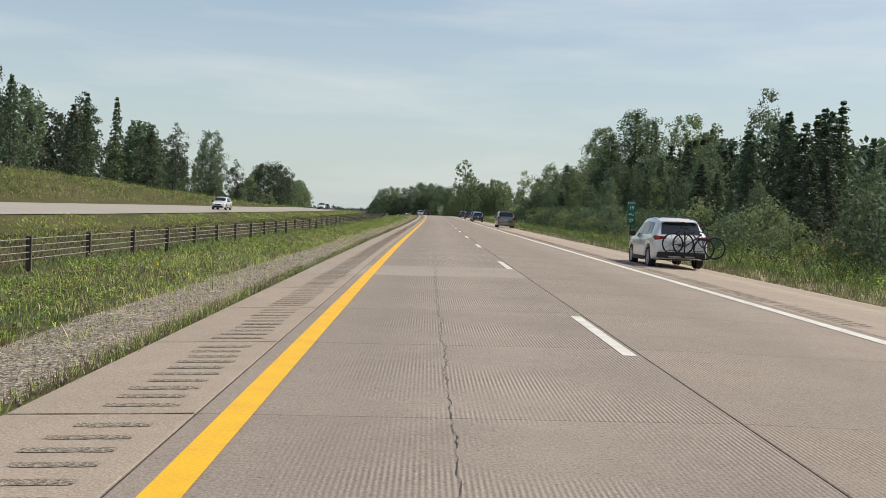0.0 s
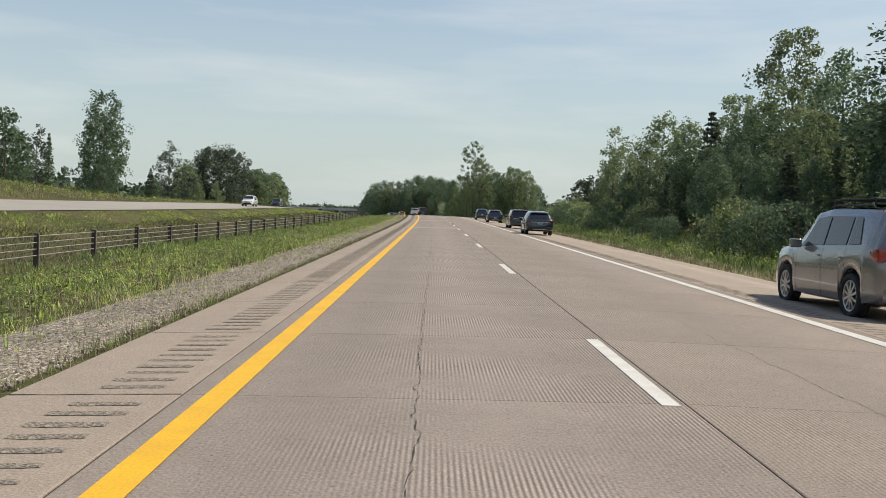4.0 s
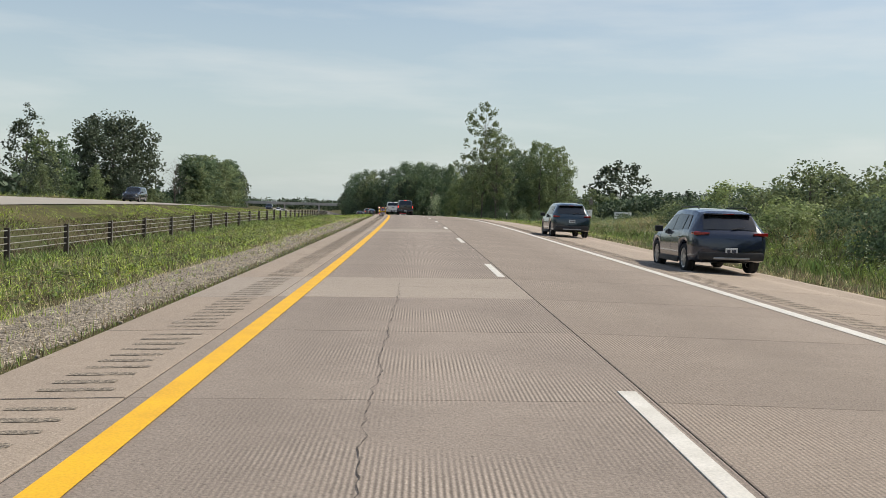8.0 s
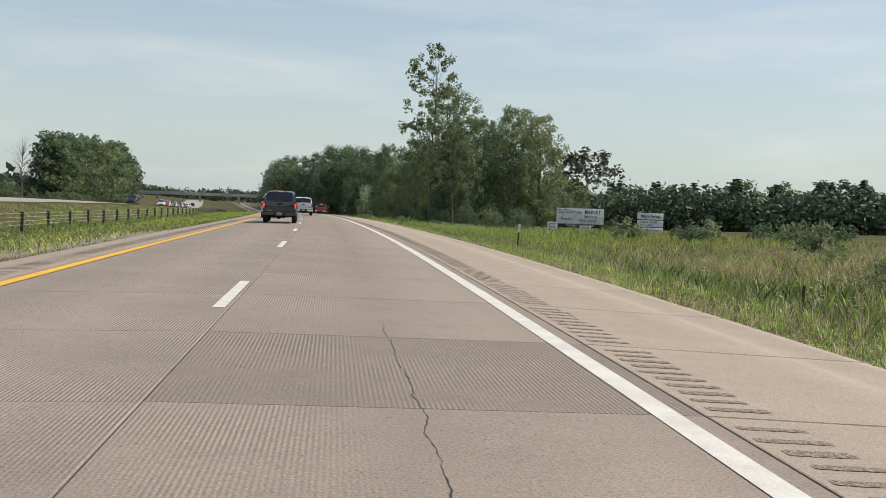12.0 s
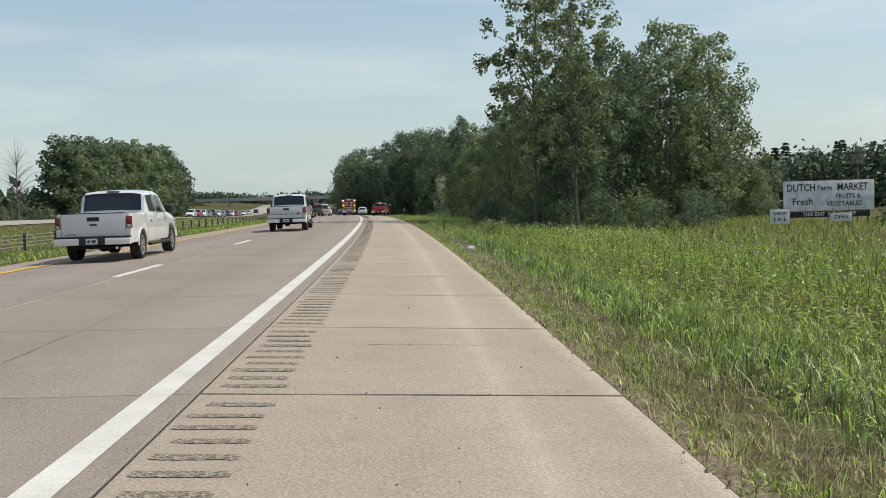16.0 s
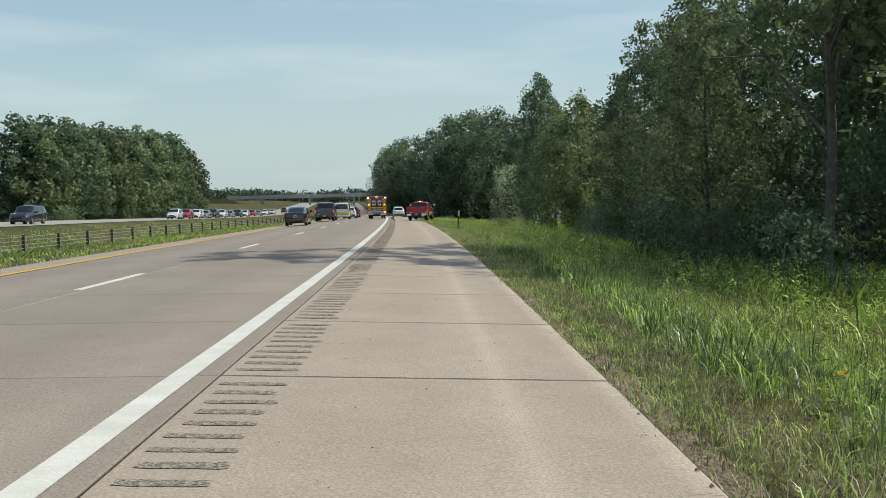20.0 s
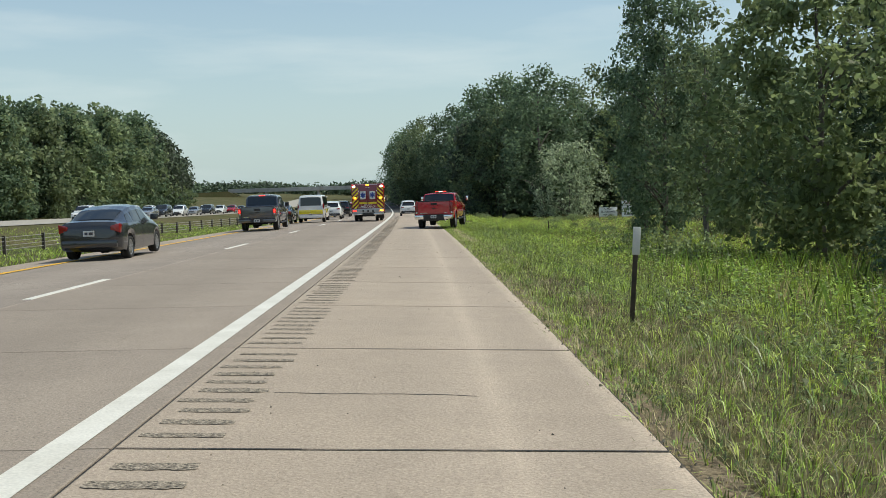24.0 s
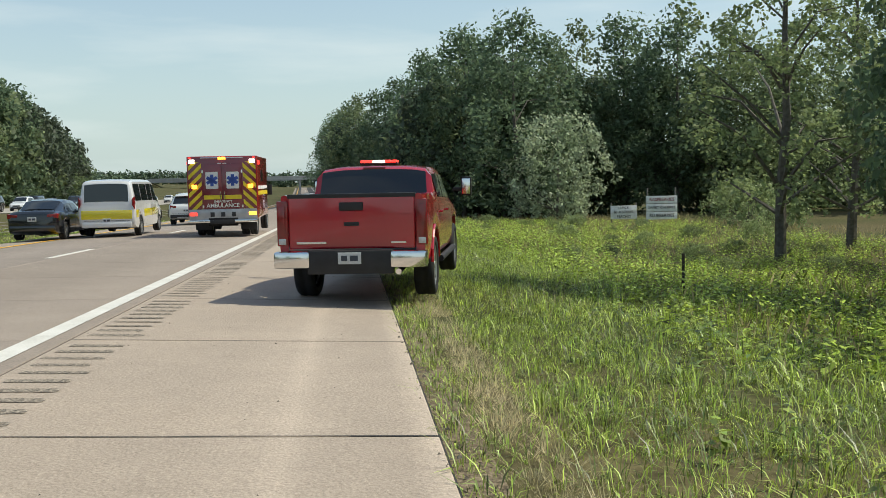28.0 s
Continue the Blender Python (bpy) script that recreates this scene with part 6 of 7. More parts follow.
mile = thing("mile_marker_sign", place(13.8, 59, .45), "narrow green route and mile sign on a steel post", "road sign")
part("post", made((box, -.03, .03, .02, .05, -.4, 2.2, .006)), M_POST, mile)
pl = board(mile, -.23, .23, 1.05, 2.55, M_SIGN_GREEN, "green sign panel")
for z, text, size in ((2.42, "SOUTH", .14), (2.10, "19", .30), (1.70, "MILE", .17), (1.32, "27", .30)):
    lettering("lettering", text, size, M_SIGN_WHITE, mile, pose(0, -.024, z, 90))
stub = thing("delineator_post", place(12.2, 51), "short white-topped marker post beside the sign", "marker post")
part("post", made((box, -.025, .025, -.012, .012, -.3, .95, .004)), M_POST, stub)
part("reflector", made((box, -.045, .045, -.022, -.012, .70, 1.0, .004)), M_SIGN_WHITE, stub)


def delineator(d, y, h=1.15, lean=0.0, top=True):
    t = thing("delineator_post", place(d, y) @ pose(0, 0, 0, 0, lean), "thin steel delineator post with a white reflector" if top else "thin dark steel marker post in the grass", "marker post", "delineator posts")
    part("post", made((box, -.03, .03, -.015, .015, -.3, h, .004)), M_POST, t)
    if top:
        part("reflector", made((box, -.05, .05, -.028, -.016, h - .34, h + .02, .006)), M_SIGN_WHITE, t)
    return t


delineator(15.3, 276, 0.65, 2, False)
delineator(13.6, 299, 1.2, 3)
delineator(12.1, 360, 0.66, 0, False)
delineator(*plan_of(4.0, 419.2), 1.25, 4)
delineator(17.5, 463, 0.9, 0, False)

market = thing("market_sign", place(37.5, 369), "white hand-painted farm market sign on wooden posts", "sign")
posts(market, (-2.6, 2.6), 3.3)
board(market, -3.0, 3.0, 1.15, 3.05, label="white board with black lettering")
lettering("lettering", "DUTCH", .66, M_LETTER, market, pose(-1.85, -.03, 2.60, 90), squeeze=.82)
lettering("lettering", "Farm", .48, M_LETTER, market, pose(-.30, -.03, 2.58, 90))
lettering("lettering", "MARKET", .66, M_LETTER, market, pose(1.55, -.03, 2.60, 90), squeeze=.82)
lettering("lettering", "Fresh", .62, M_LETTER, market, pose(-1.75, -.03, 1.72, 90))
lettering("lettering", "FRUITS &", .42, M_LETTER, market, pose(1.25, -.03, 2.02, 90))
lettering("lettering", "VEGETABLES", .42, M_LETTER, market, pose(1.0, -.03, 1.55, 90))
exit_board = board(market, -2.7, 2.7, .72, 1.10, M_LETTER, "dark board under the main sign")
lettering("lettering", "THIS EXIT  E-Z ON-OFF", .34, M_SIGN_WHITE, market, pose(0, -.026, .91, 90))
open_sign = thing("small_sign", place(38.0, 368.4), "small white board lettered OPEN", "sign")
posts(open_sign, (-.5, .5), 1.3, .03)
board(open_sign, -.7, .7, .45, .97)
lettering("lettering", "OPEN", .36, M_LETTER, open_sign, pose(0, -.026, .71, 90))
juice = thing("small_sign", place(33.6, 367.5), "small white board for cherry juice", "sign")
posts(juice, (-.4, .4), 1.4, .03)
board(juice, -.62, .62, .45, 1.35)
lettering("lettering", "CHERRY", .26, M_LETTER, juice, pose(0, -.026, 1.10, 90))
lettering("lettering", "JUICE", .32, M_LETTER, juice, pose(0, -.026, .71, 90))
syrup = thing("syrup_sign", place(46.5, 369), "three stacked white hand-lettered boards on posts", "sign")
posts(syrup, (-1.5, 1.5), 2.9, .05)
for z0, z1, lines in ((1.75, 2.55, (("Maple Syrup", .50, 2.15),)), (.85, 1.65, (("FRESH BAKED", .34, 1.43), ("PIES", .32, 1.06))), (.0, .75, (("COFFEE DONUTS", .38, .38),))):
    board(syrup, -1.7, 1.7, z0, z1)
    for text, size, z in lines:
        lettering("lettering", text, size, M_LETTER, syrup, pose(0, -.026, z, 90))
house = thing("bird_house", place(41, 372), "weathered box nest house on a tall pole", "bird house")
part("pole", made((tube, (0, 0, -.5), (0, 0, 4.0), .06, .05)), M_WOOD, house)
part("box", made((box, -.32, .32, -.3, .3, 4.0, 4.8, .03)), M_WOOD, house)
part("roof", made((box, -.42, .42, -.4, .4, 4.8, 4.88, .02), (box, -.12, .12, -.12, .12, 4.88, 5.2, .02)), M_WOOD, house)

berries = thing("berry_sign", place(*plan_of(17.4, 522.6)) @ Matrix.Scale(.87, 4), "three white boards with berry names on tall posts", "sign")
posts(berries, (-1.35, 1.35), 3.6, .06)
for z0, z1, text, ink in ((2.15, 2.85, "RASPBERRIES", M_LETTER_RED), (1.40, 2.10, "SWEET CHERRIES", M_LETTER), (.65, 1.35, "BLUEBERRIES", M_LETTER)):
    board(berries, -1.5, 1.5, z0, z1)
    lettering("lettering", text, .42 if len(text) < 13 else .34, ink, berries, pose(0, -.026, (z0 + z1) / 2, 90))
upick = thing("upick_sign", place(*plan_of(14.8, 525.3)) @ Matrix.Scale(.87, 4), "low white hand-painted fruit picking board", "sign")
posts(upick, (-1.2, 1.25), 2.2, .05)
board(upick, -1.3, 1.3, .65, 1.95)
for z, text in ((1.72, "U-PICK"), (1.32, "BLUEBERRIES"), (.88, "PEACHES")):
    lettering("lettering", text, .34, M_LETTER, upick, pose(0, -.026, z, 90))

# ---- the overpass far ahead
bridge = thing("overpass", place(-13, 930, 0), "pale concrete overpass with a rail across the road ahead", "bridge")
part("deck", made((box, -60, 60, -5, 5, 5.4, 6.6, .1)), M_BRIDGE, bridge)
part("rail", made((box, -60, 60, -5.1, -4.9, 6.6, 7.5, .03)), M_BRIDGE, bridge)
for x in (-40, -12, 14, 42):
    part("pier", made((box, x - .6, x + .6, -4, 4, -2, 5.4, .1)), M_BRIDGE, bridge)
part("bank", from_lists([(-60, -8, -3), (-60, 8, -3), (-60, -8, 6.4), (-60, 8, 6.4), (-42, -8, -3), (-42, 8, -3), (-140, -14, -3), (-140, 14, -3), (-140, -6, 4), (-140, 6, 4)],
     [(0, 4, 2), (1, 3, 5), (2, 4, 5, 3), (0, 2, 8, 6), (1, 7, 9, 3), (2, 3, 9, 8)]), M_GRASS_GROUND, bridge)
part("bank", from_lists([(60, -8, -3), (60, 8, -3), (60, -8, 6.4), (60, 8, 6.4), (42, -8, -3), (42, 8, -3), (140, -14, -3), (140, 14, -3), (140, -6, 4), (140, 6, 4)],
     [(0, 2, 4), (1, 5, 3), (2, 3, 5, 4), (0, 6, 8, 2), (1, 3, 9, 7), (2, 8, 9, 3)]), M_GRASS_GROUND, bridge)

# ---- grass, weeds and flowers
def blades(name, label, d0, d1, y0, y1, per_m2, height, width, material, seed, bend=0.45, patch=0.5, low=0.4, thin=None, quad=True):
    """Tapered bent blades strewn over a strip; patchy where patch is high."""
    rng = np.random.default_rng(seed)
    n = int((d1 - d0) * (y1 - y0) * per_m2)
    d, y = rng.uniform(d0, d1, n), rng.uniform(y0, y1, n)
    keep = (0.5 + 0.5 * np.sin(d * 1.7 + 2.1 * np.sin(y * 0.31 + seed)) * np.sin(y * 0.83 + 1.3 * np.sin(d * 0.9))) > rng.uniform(-0.2, patch, n)
    if thin is not None:
        keep &= rng.uniform(0, 1, n) < thin(d, y)
    d, y = d[keep], y[keep]
    n = len(d)
    x, yy = on_plan(d, y)
    z = land(np.where(d > 5, np.maximum(d, 11.09), d), y) - 0.03
    p = np.stack([x, yy, z], 1)
    h = height * (low + (1 - low) * rng.uniform(0, 1, n)) * (0.75 + 0.5 * (0.5 + 0.5 * np.sin(d * 0.8 + y * 0.21)))
    a = rng.uniform(0, 2 * np.pi, n)
    lean = rng.uniform(0.1, 1, n) * bend
    side = np.stack([np.cos(a), np.sin(a), np.zeros(n)], 1) * (width * rng.uniform(0.6, 1.3, n))[:, None]
    out = np.stack([-np.sin(a), np.cos(a), np.zeros(n)], 1) * (h * lean)[:, None]
    up = np.stack([np.zeros(n), np.zeros(n), h], 1)
    if not quad:
        tri = np.stack([p - side * 0.5, p + side * 0.5, p + up + out], 1).reshape(-1, 3)
        ob = new(name, mesh_of(name, tri, np.arange(3 * n).reshape(-1, 3), material))
        return tagged(ob, label, "grass", kind="stuff")
    q = np.stack([p - side * 0.5, p + side * 0.5, p + side * 0.35 + up * 0.62 + out * 0.4, p + up + out], 1)
    ob = new(name, quads_mesh(name, q, material))
    return tagged(ob, label, "grass", kind="stuff")


G = "verge_grass"
def spear(name, label, d0, d1, y0, y1, per_m2, height, width, material, seed, bend, patch):
    return blades(name, label, d0, d1, y0, y1, per_m2, height, width, material, seed, bend, patch, quad=False)


def tufts(name, label, d0, d1, y0, y1, per_m2, each, height, width, material, seed, loose=0.09, bend=1.0, patch=0.7, arch=False):
    """Clumps of blades that splay outward; clumps differ in size. Where arch is set each blade is wider and its tip hangs over."""
    rng = np.random.default_rng(seed)
    n = int((d1 - d0) * (y1 - y0) * per_m2)
    d, y = rng.uniform(d0, d1, n), rng.uniform(y0, y1, n)
    keep = (0.5 + 0.5 * np.sin(d * 2.3 + 2.4 * np.sin(y * 0.43 + seed)) * np.sin(y * 1.1 + 1.7 * np.sin(d * 1.1 + seed))) > rng.uniform(-0.3, patch, n)
    if name == G:
        # wheels have flattened a track behind the parked pickup
        keep &= ~((np.abs(d - 11.5) < 0.24) & (y > 440) & (y < 458)) | (rng.uniform(0, 1, n) < 0.14)
    d, y = d[keep], y[keep]
    big = 0.35 + 1.0 * rng.uniform(0, 1, len(d)) ** 1.6
    big = np.repeat(big, each)
    d, y = np.repeat(d, each), np.repeat(y, each)
    n = len(d)
    a = rng.uniform(0, 2 * np.pi, n)
    r = np.abs(rng.normal(size=n)) * loose * big
    x, yy = on_plan(d, y)
    z = land(np.where(d > 5, np.maximum(d, 11.09), d), y) - 0.03
    p = np.stack([x + np.cos(a) * r, yy + np.sin(a) * r, z], 1)
    h = height * big * rng.uniform(0.55, 1.1, n)
    out = np.stack([np.cos(a), np.sin(a), np.zeros(n)], 1) * (h * rng.uniform(0.05, 1, n) * bend)[:, None]
    side = np.stack([-np.sin(a), np.cos(a), np.zeros(n)], 1) * (width * rng.uniform(0.6, 1.4, n))[:, None]
    up = np.stack([np.zeros(n), np.zeros(n), h], 1)
    if arch:
        sag = rng.uniform(0.45, 1.05, n)[:, None]
        mid = p + up * 0.62 + out * 0.42
        tip = p + up * sag + out * (1.25 - 0.1 * sag)
        ob = new(name, quads_mesh(name, np.stack([p, mid + side * 0.30, tip, mid - side * 0.30], 1), material))
        return tagged(ob, label, "grass", kind="stuff")
    tri = np.stack([p - side * 0.5, p + side * 0.5, p + up + out], 1).reshape(-1, 3)
    ob = new(name, mesh_of(name, tri, np.arange(3 * n).reshape(-1, 3), material))
    return tagged(ob, label, "grass", kind="stuff")


def thicket(name, label, d0, d1, y0, y1, per_m2, each, height, size, material, seed, patch=0.8, spotty=0.31):
    """Leafy stalks: small leaves set round leaning stems, in drifts of differing height."""
    rng = np.random.default_rng(seed)
    n = int((d1 - d0) * (y1 - y0) * per_m2)
    d, y = rng.uniform(d0, d1, n), rng.uniform(y0, y1, n)
    drift = 0.5 + 0.5 * np.sin(d * 1.1 + 2.2 * np.sin(y * spotty + seed)) * np.sin(y * 0.57 + 1.9 * np.sin(d * 0.7 + seed))
    keep = drift > rng.uniform(-0.15, patch, n)
    d, y, drift = d[keep], y[keep], drift[keep]
    n = len(d)
    x, yy = on_plan(d, y)
    p = np.repeat(np.stack([x, yy, land(d, y) - 0.02], 1), each, 0)
    h = np.repeat(height * (0.45 + 0.75 * drift) * rng.uniform(0.6, 1.15, n), each)
    lean = np.repeat(rng.normal(size=(n, 2)) * 0.16, each, 0)
    f = np.tile(np.linspace(0.12, 1, each), n) + rng.uniform(-.05, .05, n * each)
    a = rng.uniform(0, 2 * np.pi, n * each)
    c = p + np.stack([lean[:, 0] * h * f, lean[:, 1] * h * f, h * f], 1)
    s = (size * (1.25 - 0.6 * f) * rng.uniform(0.7, 1.3, n * each))[:, None]
    way = np.stack([np.cos(a), np.sin(a), rng.uniform(-.35, .55, n * each)], 1) * s
    side = np.stack([-np.sin(a), np.cos(a), rng.uniform(-.3, .3, n * each)], 1) * s * 0.26
    droop = np.stack([np.zeros(n * each), np.zeros(n * each), -s[:, 0] * 0.25], 1)
    ob = new(name, quads_mesh(name, np.stack([c, c + way * 0.5 + side, c + way + droop, c + way * 0.5 - side], 1), material))
    return tagged(ob, label, "weeds", kind="stuff")


# beside the right shoulder, along the second half
for y0, y1 in ((-60, 240), (240, 560)):
    strip("soil_edge", np.array([10.985, 11.1, 11.25]), np.arange(y0, y1 + 0.5, 1.0), lambda d, y: land(np.maximum(d, 11.09), y) + 0.01, M_DIRT, label="narrow bare soil edge beside the shoulder slabs", category="soil")
for y0, y1 in ((334, 344), (344, 353)):
    strip("soil_strip", np.array([11.22, 11.45, 11.75, 12.1, 12.35]), np.arange(y0, y1 + 0.5, 1.0), lambda d, y: land(np.maximum(d, 11.09), y) + 0.012 - 0.05 * (np.abs(d - 11.78) > 0.5) - 0.03 * np.clip((y - 343) / 8, 0, 1) - 0.02 * np.sin(y * 1.7) ** 2 * (np.abs(d - 11.78) > 0.2), M_DIRT, label="worn strip of bare soil in the verge", category="soil")
tufts(G, "green tufts at the pavement edge", 10.97, 11.5, 262, 468, 100, 10, 0.15, 0.013, M_BLADE, 3, 0.07, 1.3, 1.3, True)
tufts(G, "deep green weeds at the pavement edge", 10.97, 11.5, 262, 468, 26, 9, 0.13, 0.018, M_BLADE_DEEP, 38, 0.06, 1.2, 1.0, True)
tufts(G, "pale dry grass along the pavement edge", 11.1, 12.2, 262, 334, 20, 10, 0.18, 0.008, M_STRAW, 2, 0.08, 1.3)
tufts(G, "pale dry grass along the worn edge", 11.1, 12.3, 352, 446, 24, 10, 0.16, 0.008, M_STRAW, 29, 0.08, 1.3, 1.0)
tufts(G, "thin dry grass on the bare soil", 11.3, 12.4, 334, 352, 9, 8, 0.13, 0.007, M_STRAW, 30, 0.09, 1.4, 1.2)
tufts(G, "sparse green grass over bare soil", 11.8, 12.6, 334, 353, 9, 11, 0.18, 0.013, M_BLADE, 36, 0.09, 1.2, 1.4, True)
tufts(G, "low green grass beside the worn edge", 11.4, 12.9, 290, 334, 30, 10, 0.20, 0.012, M_BLADE, 53, 0.09, 1.2, 0.9, True)
tufts(G, "low mixed grass beside the worn edge", 11.4, 12.6, 352, 468, 34, 10, 0.20, 0.012, M_BLADE, 54, 0.09, 1.2, 1.0, True)
tufts(G, "yellow-green grass near the parked pickup", 11.2, 15.0, 425, 466, 36, 10, 0.21, 0.012, M_BLADE_LIME, 56, 0.10, 1.1, 0.9, True)
tufts(G, "fine green grass beside the slab edge", 11.0, 13.6, 425, 464, 44, 10, 0.19, 0.010, M_BLADE, 26, 0.09, 1.0, 0.9, True)
tufts(G, "fine dark grass between the paler blades", 11.4, 14.6, 425, 464, 24, 9, 0.18, 0.012, M_BLADE_DEEP, 27, 0.10, 1.0, 0.9, True)
tufts(G, "brownish low grass near the pavement", 11.6, 12.7, 354, 440, 14, 9, 0.17, 0.010, M_BLADE_BROWN, 43, 0.09, 1.2, 1.0)
tufts(G, "brownish low grass near the far pavement", 11.5, 12.7, 262, 334, 14, 9, 0.17, 0.010, M_BLADE_BROWN, 28, 0.09, 1.2, 1.0)
tufts(G, "reddish brown seeding grass by the shoulder", 11.2, 13.8, 388, 436, 34, 9, 0.19, 0.012, M_BLADE_BROWN, 76, 0.10, 1.2, 1.2, True)
tufts(G, "short olive grass by the shoulder", 11.0, 14.2, 388, 440, 44, 9, 0.16, 0.012, M_BLADE_DEEP, 78, 0.09, 1.2, 1.2, True)
tufts(G, "short green grass by the shoulder", 11.4, 14.6, 388, 432, 30, 9, 0.18, 0.012, M_BLADE, 79, 0.09, 1.2, 1.2, True)
tufts(G, "straw-coloured grass by the shoulder", 11.0, 12.6, 388, 442, 44, 10, 0.16, 0.008, M_STRAW, 77, 0.09, 1.3, 1.2)
tufts(G, "dense short brown grass along the slab edge", 11.0, 12.9, 353, 390, 60, 9, 0.15, 0.011, M_BLADE_BROWN, 81, 0.08, 1.2, 0.9, True)
tufts(G, "dense straw-coloured stubble along the slab edge", 11.0, 12.6, 353, 390, 60, 9, 0.12, 0.008, M_STRAW, 82, 0.08, 1.4, 0.9)
tufts(G, "dense short olive grass along the slab edge", 11.1, 13.6, 353, 390, 44, 9, 0.17, 0.012, M_BLADE_DEEP, 83, 0.09, 1.2, 0.9, True)
tufts(G, "fine green grass past the parked pickup", 11.0, 16.5, 463, 486, 34, 10, 0.22, 0.013, M_BLADE, 86, 0.10, 1.1, 0.8, True)
tufts(G, "lime-green grass past the parked pickup", 11.4, 17.5, 463, 486, 30, 10, 0.28, 0.014, M_BLADE_LIME, 87, 0.11, 1.1, 0.8, True)
tufts(G, "lime-green grass in the ditch beside the pickup", 14.6, 19.5, 446, 464, 30, 10, 0.30, 0.014, M_BLADE_LIME, 88, 0.11, 1.1, 0.9, True)
tufts(G, "short brown grass over the thin soil", 11.15, 12.7, 334, 353, 34, 9, 0.14, 0.011, M_BLADE_BROWN, 89, 0.08, 1.2, 1.0, True)
tufts(G, "short olive grass over the thin soil", 11.1, 12.8, 334, 353, 26, 9, 0.15, 0.011, M_BLADE_DEEP, 90, 0.08, 1.2, 1.0, True)
tufts(G, "short brown grass beside the far slab edge", 11.0, 12.9, 292, 334, 46, 9, 0.15, 0.011, M_BLADE_BROWN, 84, 0.08, 1.2, 0.9, True)
tufts(G, "straw-coloured stubble beside the far slab edge", 11.0, 12.6, 292, 334, 40, 9, 0.12, 0.008, M_STRAW, 85, 0.08, 1.4, 0.9)
tufts(G, "dark lush clumps behind the bare soil", 12.05, 13.4, 300, 392, 22, 12, 0.38, 0.022, M_BLADE_DEEP, 48, 0.13, 0.9, 1.0, True)
tufts(G, "lush green clumps behind the bare soil", 12.15, 13.7, 300, 392, 20, 12, 0.36, 0.022, M_BLADE_TALL, 24, 0.13, 1.0, 0.9, True)
tufts(G, "lush green verge grass beside the shoulder", 12.8, 15.2, 290, 468, 20, 10, 0.27, 0.018, M_BLADE, 1, 0.12, 1.3, 0.9, True)
tufts(G, "band of bright yellow-green grass", 13.3, 14.9, 312, 400, 24, 12, 0.34, 0.018, M_BLADE_LIME, 25, 0.13, 1.3, 0.8, True)
tufts(G, "shaded grass low in the verge", 12.3, 16.0, 290, 468, 9, 10, 0.30, 0.018, M_BLADE_DEEP, 39, 0.14, 1.2, 0.8, True)
spear(G, "brown seeding grass in the verge", 14.4, 17.0, 290, 430, 70, 0.50, 0.010, M_BLADE_BROWN, 34, 0.7, 1.0)
spear(G, "pale seeding stalks above the verge grass", 12.6, 17.0, 290, 468, 9, 0.50, 0.007, M_STRAW, 59, 0.7, 1.0)
tufts(G, "bright yellow-green grass towards the ditch", 14.8, 19.5, 300, 470, 8, 11, 0.42, 0.024, M_BLADE_LIME, 32, 0.15, 1.1, 0.8, True)
tufts(G, "green verge grass further back", 11.6, 14.6, 240, 296, 21, 11, 0.276, 0.018, M_BLADE, 33, 0.12, 1.2, 0.8, True)
tufts(G, "lush clumps in the ditch bottom", 13.4, 17.0, 262, 300, 10, 12, 0.386, 0.024, M_BLADE_TALL, 49, 0.14, 1.0, 1.0, True)
tufts(G, "pale dry grass on the ditch bank", 13.6, 24, 250, 318, 6, 12, 0.42, 0.016, M_STRAW, 50, 0.13, 0.8, 1.0)
tufts(G, "brown grass on the ditch bank", 13.6, 26, 250, 318, 6, 12, 0.44, 0.018, M_BLADE_BROWN, 51, 0.13, 0.8, 1.0)
thicket("tall_weeds", "leafy bright green weeds in drifts in the ditch", 15.2, 25, 312, 440, 6, 10, 0.72, 0.13, M_BLADE_TALL, 4, 0.9)
thicket("tall_weeds", "yellow-green leafy weeds in the ditch", 14.4, 23, 300, 470, 3.5, 9, 0.66, 0.12, M_BLADE_LIME, 61, 1.0, 0.23)
thicket("tall_weeds", "dark leafy weeds low in the ditch", 13.2, 24, 290, 470, 3, 9, 0.42, 0.11, M_BLADE_DEEP, 62, 1.0, 0.4)
thicket("tall_weeds", "broad leafy weeds among the verge grass", 12.4, 15.5, 296, 470, 2.2, 9, 0.34, 0.12, M_BLADE, 63, 1.2, 0.5)
thicket("tall_weeds", "green leafy weeds beyond the pickup", 15.5, 29, 440, 480, 9, 10, 0.60, 0.13, M_BLADE_LIME, 57, 0.9)
blades("tall_weeds", "upright green stems among the ditch weeds", 15.5, 27, 318, 440, 9, 0.75, 0.022, M_BLADE_TALL, 64, 0.35, 0.9)
blades("tall_weeds", "patchy green weeds on the ditch bank", 15.5, 27, 270, 318, 12, 0.62, 0.030, M_BLADE, 52, 0.5, 1.2)
blades("meadow_grass", "mixed dry and green meadow grass", 16, 44, 250, 545, 9, 0.5, 0.030, M_BLADE_DRY, 5, 0.6, 0.9)
blades("meadow_grass", "green meadow grass before the wood", 18, 44, 310, 470, 11, 0.55, 0.03, M_BLADE_LIME, 6, 0.6, 0.8)
thicket("tall_weeds", "bright leafy meadow growth past the pickup", 15, 38, 476, 530, 7, 10, 0.6, 0.15, M_BLADE_LIME, 70, 0.8)
tufts("dry_track_grass", "flattened pale grass behind the red pickup", 11.28, 11.72, 441, 457.5, 130, 20, 0.12, 0.006, M_STRAW, 21, 0.08, 2.2, 0.3)
